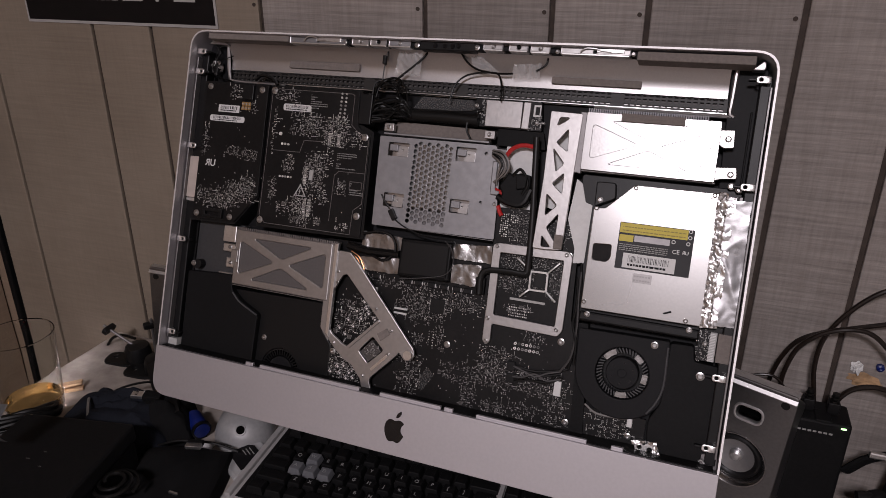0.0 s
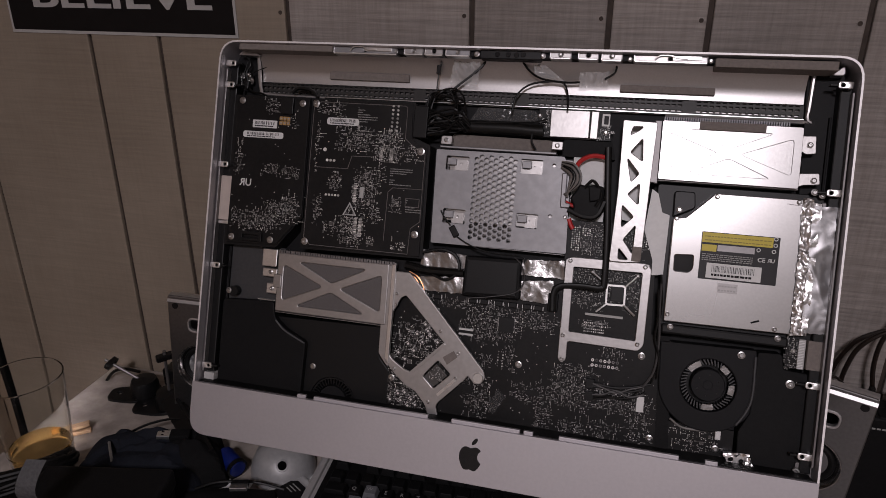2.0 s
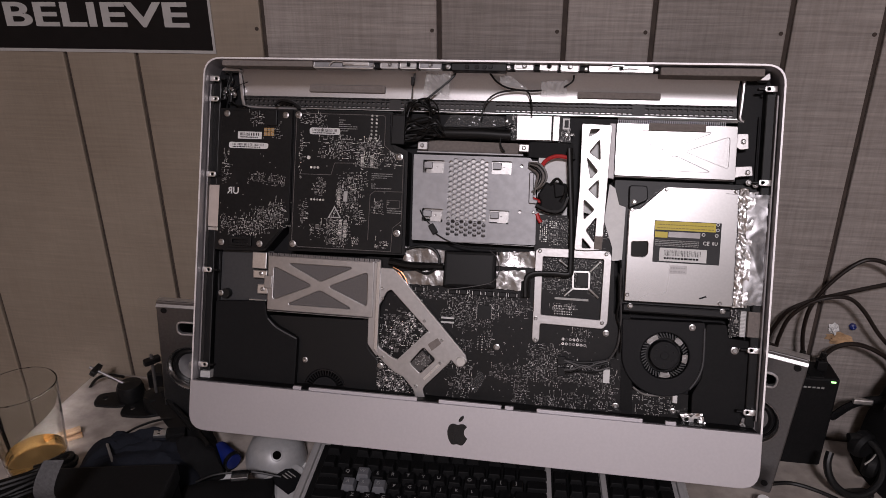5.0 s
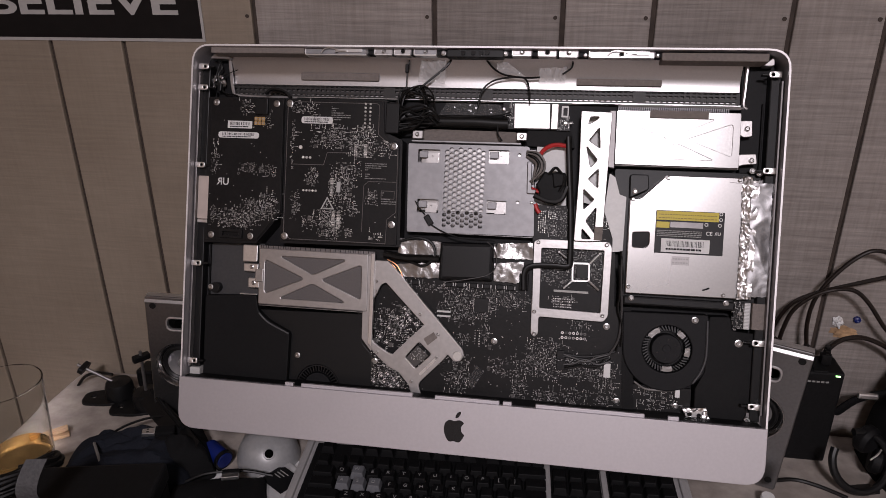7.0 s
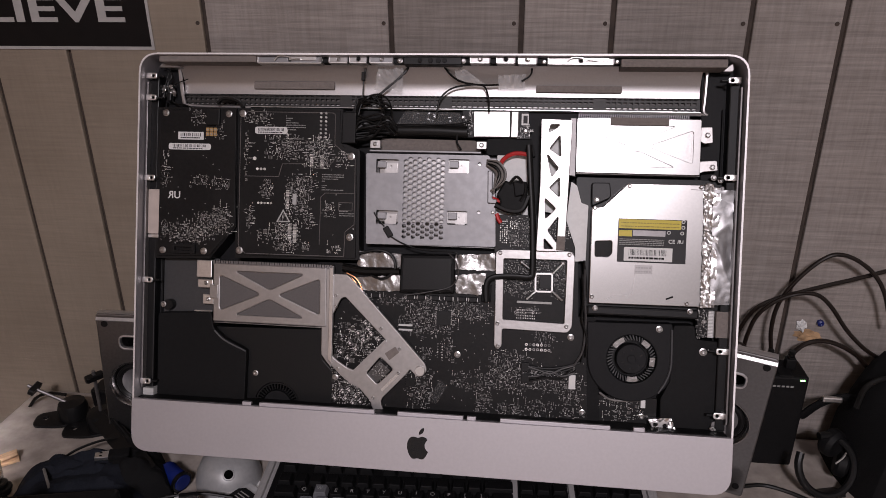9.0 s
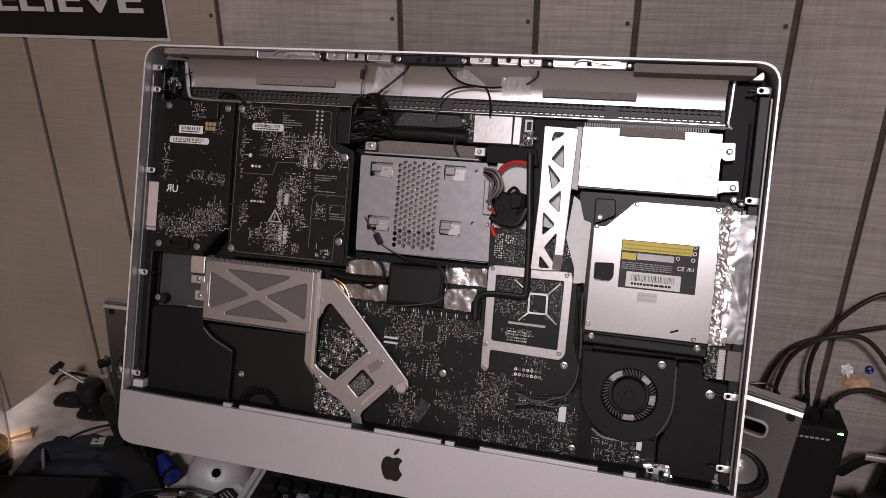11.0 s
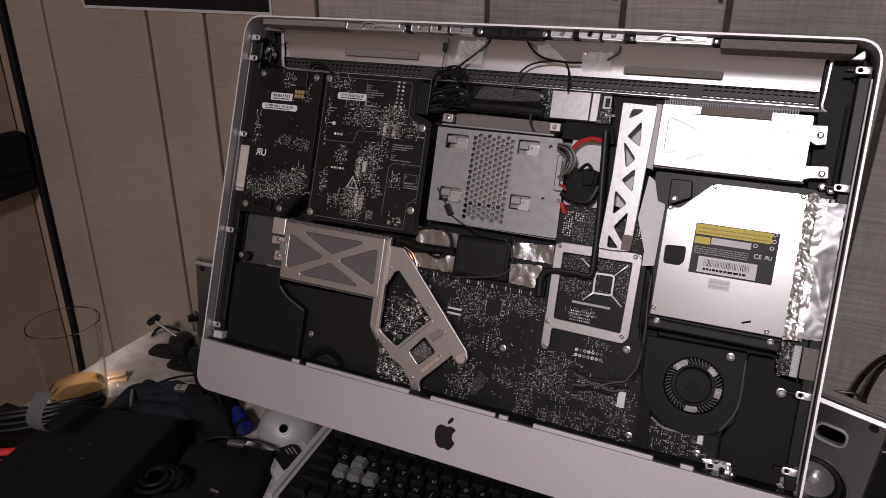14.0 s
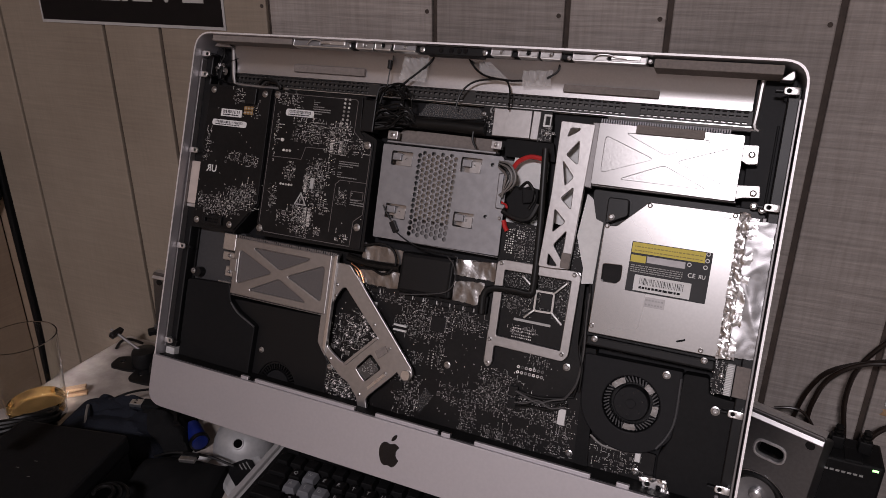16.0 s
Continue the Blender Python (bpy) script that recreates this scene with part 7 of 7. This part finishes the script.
part("band", lathe(bmesh.new(), [(0.0165, 0.017), (0.0185, 0.017), (0.0185, 0.024), (0.0165, 0.024)], 20), RUBBER, roll, "black elastic band", True)
pap = thing("paper_scrap", "scrap of white paper on the desk", "paper", pose(-0.332, -0.232, 0.7385, 0, 0, 20))
part("sheet", Plate([(-0.03, -0.012), (0.05, -0.02), (0.06, 0.012), (0.0, 0.03), (-0.022, 0.016)], 0, 0.0006), PAPER, pap)
pap2 = thing("paper_scrap", "scrap of printed white paper under the card case", "paper", pose(-0.212, -0.205, 0.7385, 0, 0, -10))
part("sheet", Plate([(-0.03, -0.03), (0.012, -0.03), (0.02, 0.032), (-0.008, 0.036), (-0.024, 0.012)], 0, 0.0006), PAPER, pap2)
part("print", Plate([(-0.004, 0.012), (0.012, 0.008), (0.008, 0.024)], 0.0005, 0.0009), INK, pap2)
wire = thing("thin_cable", "thin black cable end on the desk", "cable", pose(0, 0, 0))
part("cord", Tube([(-0.342, -0.215, 0.7405), (-0.32, -0.232, 0.7405), (-0.29, -0.24, 0.7405), (-0.268, -0.232, 0.7405)], 0.0018, 6), RUBBER, wire)
sd = thing("memory_card_case", "clear plastic case holding a black memory card", "card case", pose(-0.218, -0.215, 0.7392, 0, 0, -32) @ Matrix.Scale(1.25, 4))
part("case_shell", Box(-0.024, 0.024, -0.023, 0.023, 0, 0.0075, bevel=0.003), CLEAR, sd, "clear frosted shell")
card = part("memory_card", Plate([(-0.016, -0.013), (0.016, -0.013), (0.016, 0.013), (-0.011, 0.013), (-0.016, 0.008)], 0.0076, 0.0085), INK, sd, "black memory card")
for k in range(3):
    part("print", Box(-0.011, 0.002 - 0.002 * k, 0.0066 - 0.0035 * k, 0.0076 - 0.0035 * k, 0.0085, 0.0088), PRINT_DIM, card)

# router by the wall
router = thing("network_box", "black network box with a small green light", "router", pose(0.421, -0.045, DZ, 0, 0, 0))
part("router_body", Box(-0.04, 0.04, -0.022, 0.02, 0, 0.134, bevel=0.003), MATT, router)
part("indicator", Box(0.029, 0.0345, -0.0232, -0.021, 0.129, 0.1308), LED, router, "lit green indicator")
for i in range(7):
    part("print", Box(-0.012 + 0.0052 * i, -0.0085 + 0.0052 * i, -0.0226, -0.021, 0.1192, 0.1212), PRINT_DIM, router)
part("port", Box(0.004, 0.02, -0.0215, 0.0, 0.13, 0.1355, bevel=0.001), MATT, router)
for k, x in enumerate((0.418, 0.443)):
    pg = thing("network_plug", "black network plug in the top of the box", "plug", pose(x, -0.045, 0.872), "network plugs")
    part("plug_body", Box(-0.006, 0.006, -0.005, 0.005, 0, 0.014, bevel=0.001), BLACK, pg)
    for j in range(3):
        part("boot_rib", cyl(bmesh.new(), 0, 0, 0.014 + 0.004 * j, 0.0165 + 0.004 * j, 0.0048 - 0.0006 * j, 12), RUBBER, pg)

# cables in front of the wall
for nm, r, q in (("long_cable", 0.0026, [(0.430, -0.028, 0.850), (0.425, -0.030, 0.880), (0.419, -0.030, 0.914), (0.420, -0.030, 0.946), (0.429, -0.030, 0.972), (0.446, -0.030, 0.998), (0.464, -0.030, 1.016), (0.479, -0.030, 1.021), (0.499, -0.030, 1.015), (0.522, -0.030, 0.998), (0.540, -0.030, 0.972), (0.556, -0.030, 0.930)]),
                 ("long_cable", 0.0026, [(0.374, -0.024, 0.850), (0.379, -0.024, 0.893), (0.386, -0.024, 0.920), (0.399, -0.024, 0.943), (0.423, -0.022, 0.957), (0.451, -0.021, 0.967), (0.482, -0.021, 0.978), (0.512, -0.021, 0.988), (0.555, -0.021, 1.004)]),
                 ("long_cable", 0.0026, [(0.393, -0.034, 0.850), (0.389, -0.034, 0.890), (0.391, -0.034, 0.914), (0.398, -0.034, 0.938), (0.415, -0.036, 0.959), (0.438, -0.038, 0.971), (0.461, -0.036, 0.970), (0.481, -0.034, 0.954), (0.507, -0.032, 0.921), (0.532, -0.032, 0.897), (0.556, -0.032, 0.882)]),
                 ("network_cable", 0.003, [(0.447, -0.030, 0.862), (0.449, -0.030, 0.880), (0.461, -0.030, 0.897), (0.481, -0.030, 0.904), (0.503, -0.030, 0.899), (0.526, -0.030, 0.886), (0.545, -0.030, 0.868), (0.578, -0.030, 0.855)]),
                 ("thin_cable", 0.0016, [(0.356, -0.045, 0.900), (0.368, -0.045, 0.904), (0.381, -0.045, 0.903), (0.393, -0.045, 0.890), (0.403, -0.045, 0.869)])):
    c = thing(nm, "dark brown-black cable hanging in an arc before the wall", "cable", pose(0, 0, 0), "cables by the wall")
    part("sheath", Tube(q, r, 10, 8), CABLE_BROWN, c, "", True)
cab = thing("desk_cable", "thin black cable lying on the desk", "cable", pose(0, 0, 0))
part("sheath", Tube([(0.346, -0.121, 0.741), (0.380, -0.118, 0.741), (0.412, -0.111, 0.741), (0.439, -0.119, 0.741), (0.466, -0.135, 0.741)], 0.0025, 8), RUBBER, cab, "", True)
wc = thing("white_plug", "small white plug on the desk", "plug", pose(0.365, -0.165, DZ, 0, 0, 20))
part("plug_body", lathe(bmesh.new(), [(0.0, 0.0), (0.008, 0.0), (0.0085, 0.002), (0.008, 0.018), (0.007, 0.02), (0.0, 0.02)], 20), WHITE, wc, "", True)

# patched hole in the wall
hole = thing("wall_patch", "crumbling patched hole in the board with a blue plug", "wall patch", pose(0.474, 0, 0.9, 90))


def crumb(cx, cy, rx, ry, rz, seed):
    """A rough lump pressed flat against the wall."""
    bm = bmesh.new()
    bmesh.ops.create_icosphere(bm, subdivisions=4, radius=1.0)
    for v in bm.verts:
        k = 1 + 0.55 * noise.noise(v.co * 1.7 + Vector((seed, 0, 0))) + 0.3 * noise.noise(v.co * 5 + Vector((0, seed, 0)))
        v.co = Vector((cx + v.co.x * rx * k, cy + v.co.y * ry * k, max(-0.001, v.co.z * rz * k)))
    return bm


part("filler", crumb(0.003, -0.006, 0.0145, 0.0085, 0.004, 2.2), TAN, hole, "tan filler", True)
part("foam", crumb(-0.008, 0.010, 0.0065, 0.0075, 0.006, 6.2), PAPER, hole, "white foam lump", True)
part("blue_plug", lathe(bmesh.new(), [(0.0, 0.0), (0.0045, 0.0), (0.0042, 0.004), (0.0022, 0.005), (0.0, 0.0035)], 8, pose(0.014, 0.014, 0)), BLUE, hole, "blue wall plug")

# headphones and a dark bag at the side
hp = thing("headphones", "black headphones leaning on a dark bag", "headphones", pose(0.482, -0.11, 0.777, 62, 0, 14) @ Matrix.Scale(0.72, 4))
part("headband", Tube([(0.05 * math.cos(a), 0.05 * math.sin(a), 0) for a in [2.6 + i * 0.36 for i in range(16)]], 0.0065, 10, 4), BLACK, hp, "", True)
part("ear_cup", lathe(bmesh.new(), [(0.0, -0.012), (0.02, -0.012), (0.025, -0.007), (0.025, 0.005), (0.02, 0.012), (0.012, 0.01), (0.0, 0.008)], 28, pose(0.022, 0.034, -0.01, 30, 20, 0)), MATT, hp, "", True)
part("ear_cup", lathe(bmesh.new(), [(0.0, -0.012), (0.018, -0.012), (0.023, -0.007), (0.023, 0.005), (0.016, 0.01), (0.0, 0.008)], 28, pose(0.042, -0.005, -0.02, 20, 60, 0)), MATT, hp, "", True)
part("hinge", Tube([(0.01, 0.004, 0.01), (0.022, 0.012, 0.012), (0.03, 0.02, 0.012)], 0.0016, 6), CHROME, hp)
part("rest", Box(-0.01, 0.03, -0.056, -0.045, -0.03, 0.0, bevel=0.002), BLACK, hp)
bag = thing("dark_bag", "slumped black bag at the edge of the desk", "bag", pose(0, 0, 0))
part("bag_body", heap(bmesh.new(), 0.63, -0.066, 0.122, 0.06, 0.172, 4.4, 10, lump=0.25), CLOTH, bag, "", True)
part("handle", Tube([(0.512, -0.085, 0.845), (0.520, -0.080, 0.872), (0.542, -0.078, 0.884), (0.57, -0.075, 0.872)], 0.0034, 8), RUBBER, bag, "", True)
part("strap", Tube([(0.470, -0.045, 0.800), (0.486, -0.052, 0.826), (0.508, -0.054, 0.838), (0.545, -0.058, 0.846)], 0.008, 8, 5, 0.5), CLOTH, bag, "black webbing strap", True)
part("buckle", Box(0.484, 0.508, -0.062, -0.056, 0.834, 0.842, bevel=0.002), CHROME, bag, "small grey buckle")

# black satchel on the side wall
sat = thing("hanging_bag", "black bag hanging on the brown side wall", "bag", pose(-0.9, -0.09, 0.93))
b = Box(0.0, 0.03, -0.2, 0.084, 0.0, 0.118, bevel=0.01)
for v in b.verts:
    if v.co.z < 0.05:
        v.co.z += 0.012 * max(0, v.co.y + 0.05) / 0.1
part("bag_body", b, CLOTH, sat)
part("bag_flap", Box(0.026, 0.034, -0.19, 0.076, 0.05, 0.114, bevel=0.006), CLOTH, sat)

# ---- wall boards ----
GAPS = [-0.866, -0.782, -0.571, -0.466, -0.283, -0.056, 0.095, 0.197, 0.346, 0.444, 0.6, 0.72, 0.86, 0.96, 1.11, 1.24, 1.36, 1.5, 1.6, 1.7]
NAIL = bmesh.new()
cyl(NAIL, 0, 0, -0.0006, 0.0008, 0.0024, 10)
nail = None


def board_run(wall, edges, m, mat, name="board"):
    """Boards of 12 mm with a narrow open joint between them, nailed near each edge."""
    global nail
    for a, b in zip(edges, edges[1:]):
        bm = bmesh.new()
        w = b - a - 0.006
        box(bm, -w / 2, w / 2, 0.0, 0.0065, 0.0, 2.4, bevel=0.0015, seg=2)
        o = part(name, bm, mat, wall)
        o.matrix_local = m @ pose((a + b) / 2, 0, 0)
        for z in (1.279, 0.42, 2.1):
            if nail is None:
                nail = part("nail", NAIL, GROOVE, wall)
                nail.matrix_local = m @ pose(b - 0.0085, -0.0002, z, 90)
            else:
                share(nail, wall, m @ pose(b - 0.0085, -0.0002, z, 90))


board_run(wall_north, GAPS[:5], pose(0, 0, 0), BOARD_WARM)
board_run(wall_north, GAPS[4:], pose(0, 0, 0), BOARD)
part("corner_board", Box(-0.904, -0.8812, -0.001, 0.0055, 0, 2.4, bevel=0.001), BOARD_BROWN, wall_north)
board_run(wall_west, [-3.4, -3.2, -3.0, -2.85, -2.7, -2.5, -2.3, -2.15, -1.95, -1.8, -1.6, -1.45, -1.25, -1.1, -0.95, -0.82, -0.64, -0.5, -0.33, -0.2, -0.001], Matrix(((0, -1, 0, -0.9), (1, 0, 0, 0), (0, 0, 1, 0), (0, 0, 0, 1))), BOARD_BROWN)
tagged(part("corner_trim", Box(-0.8808, -0.8685, -0.005, 0.0055, 0, 2.4, bevel=0.002), MATT), "black strip in the corner of the walls", "trim", kind="structure")

# poster with block letters
poster = thing("poster", "black poster with bold white letters and a white border", "poster", pose(-0.52, -0.0005, 1.2475, 90))
part("border", Box(-0.1695, 0.1695, 0, 0.24, 0, 0.0012), POSTER_WHITE, poster, "white paper border")
part("print_field", Box(-0.166, 0.166, 0.004, 0.236, 0.0011, 0.0016), POSTER_INK, poster, "black printed field")
cu = bpy.data.curves.new("text", "FONT")
cu.body, cu.size, cu.extrude, cu.align_x = "BELIEVE", 0.05, 0.0002, "LEFT"
cu.offset = 0.0011
tmp = new("text", cu)
me = bpy.data.meshes.new_from_object(tmp.evaluated_get(bpy.context.evaluated_depsgraph_get()))
bpy.data.objects.remove(tmp)
me.materials.append(POSTER_WHITE)
xs = [v.co.x for v in me.vertices]
ys = [v.co.y for v in me.vertices]
lettering = new("lettering", me)
lettering.parent = poster
lettering.matrix_local = pose(-0.131, 0.0335, 0.0018) @ Matrix.Diagonal((0.265 / (max(xs) - min(xs)), 0.031 / (max(ys) - min(ys)), 1, 1))
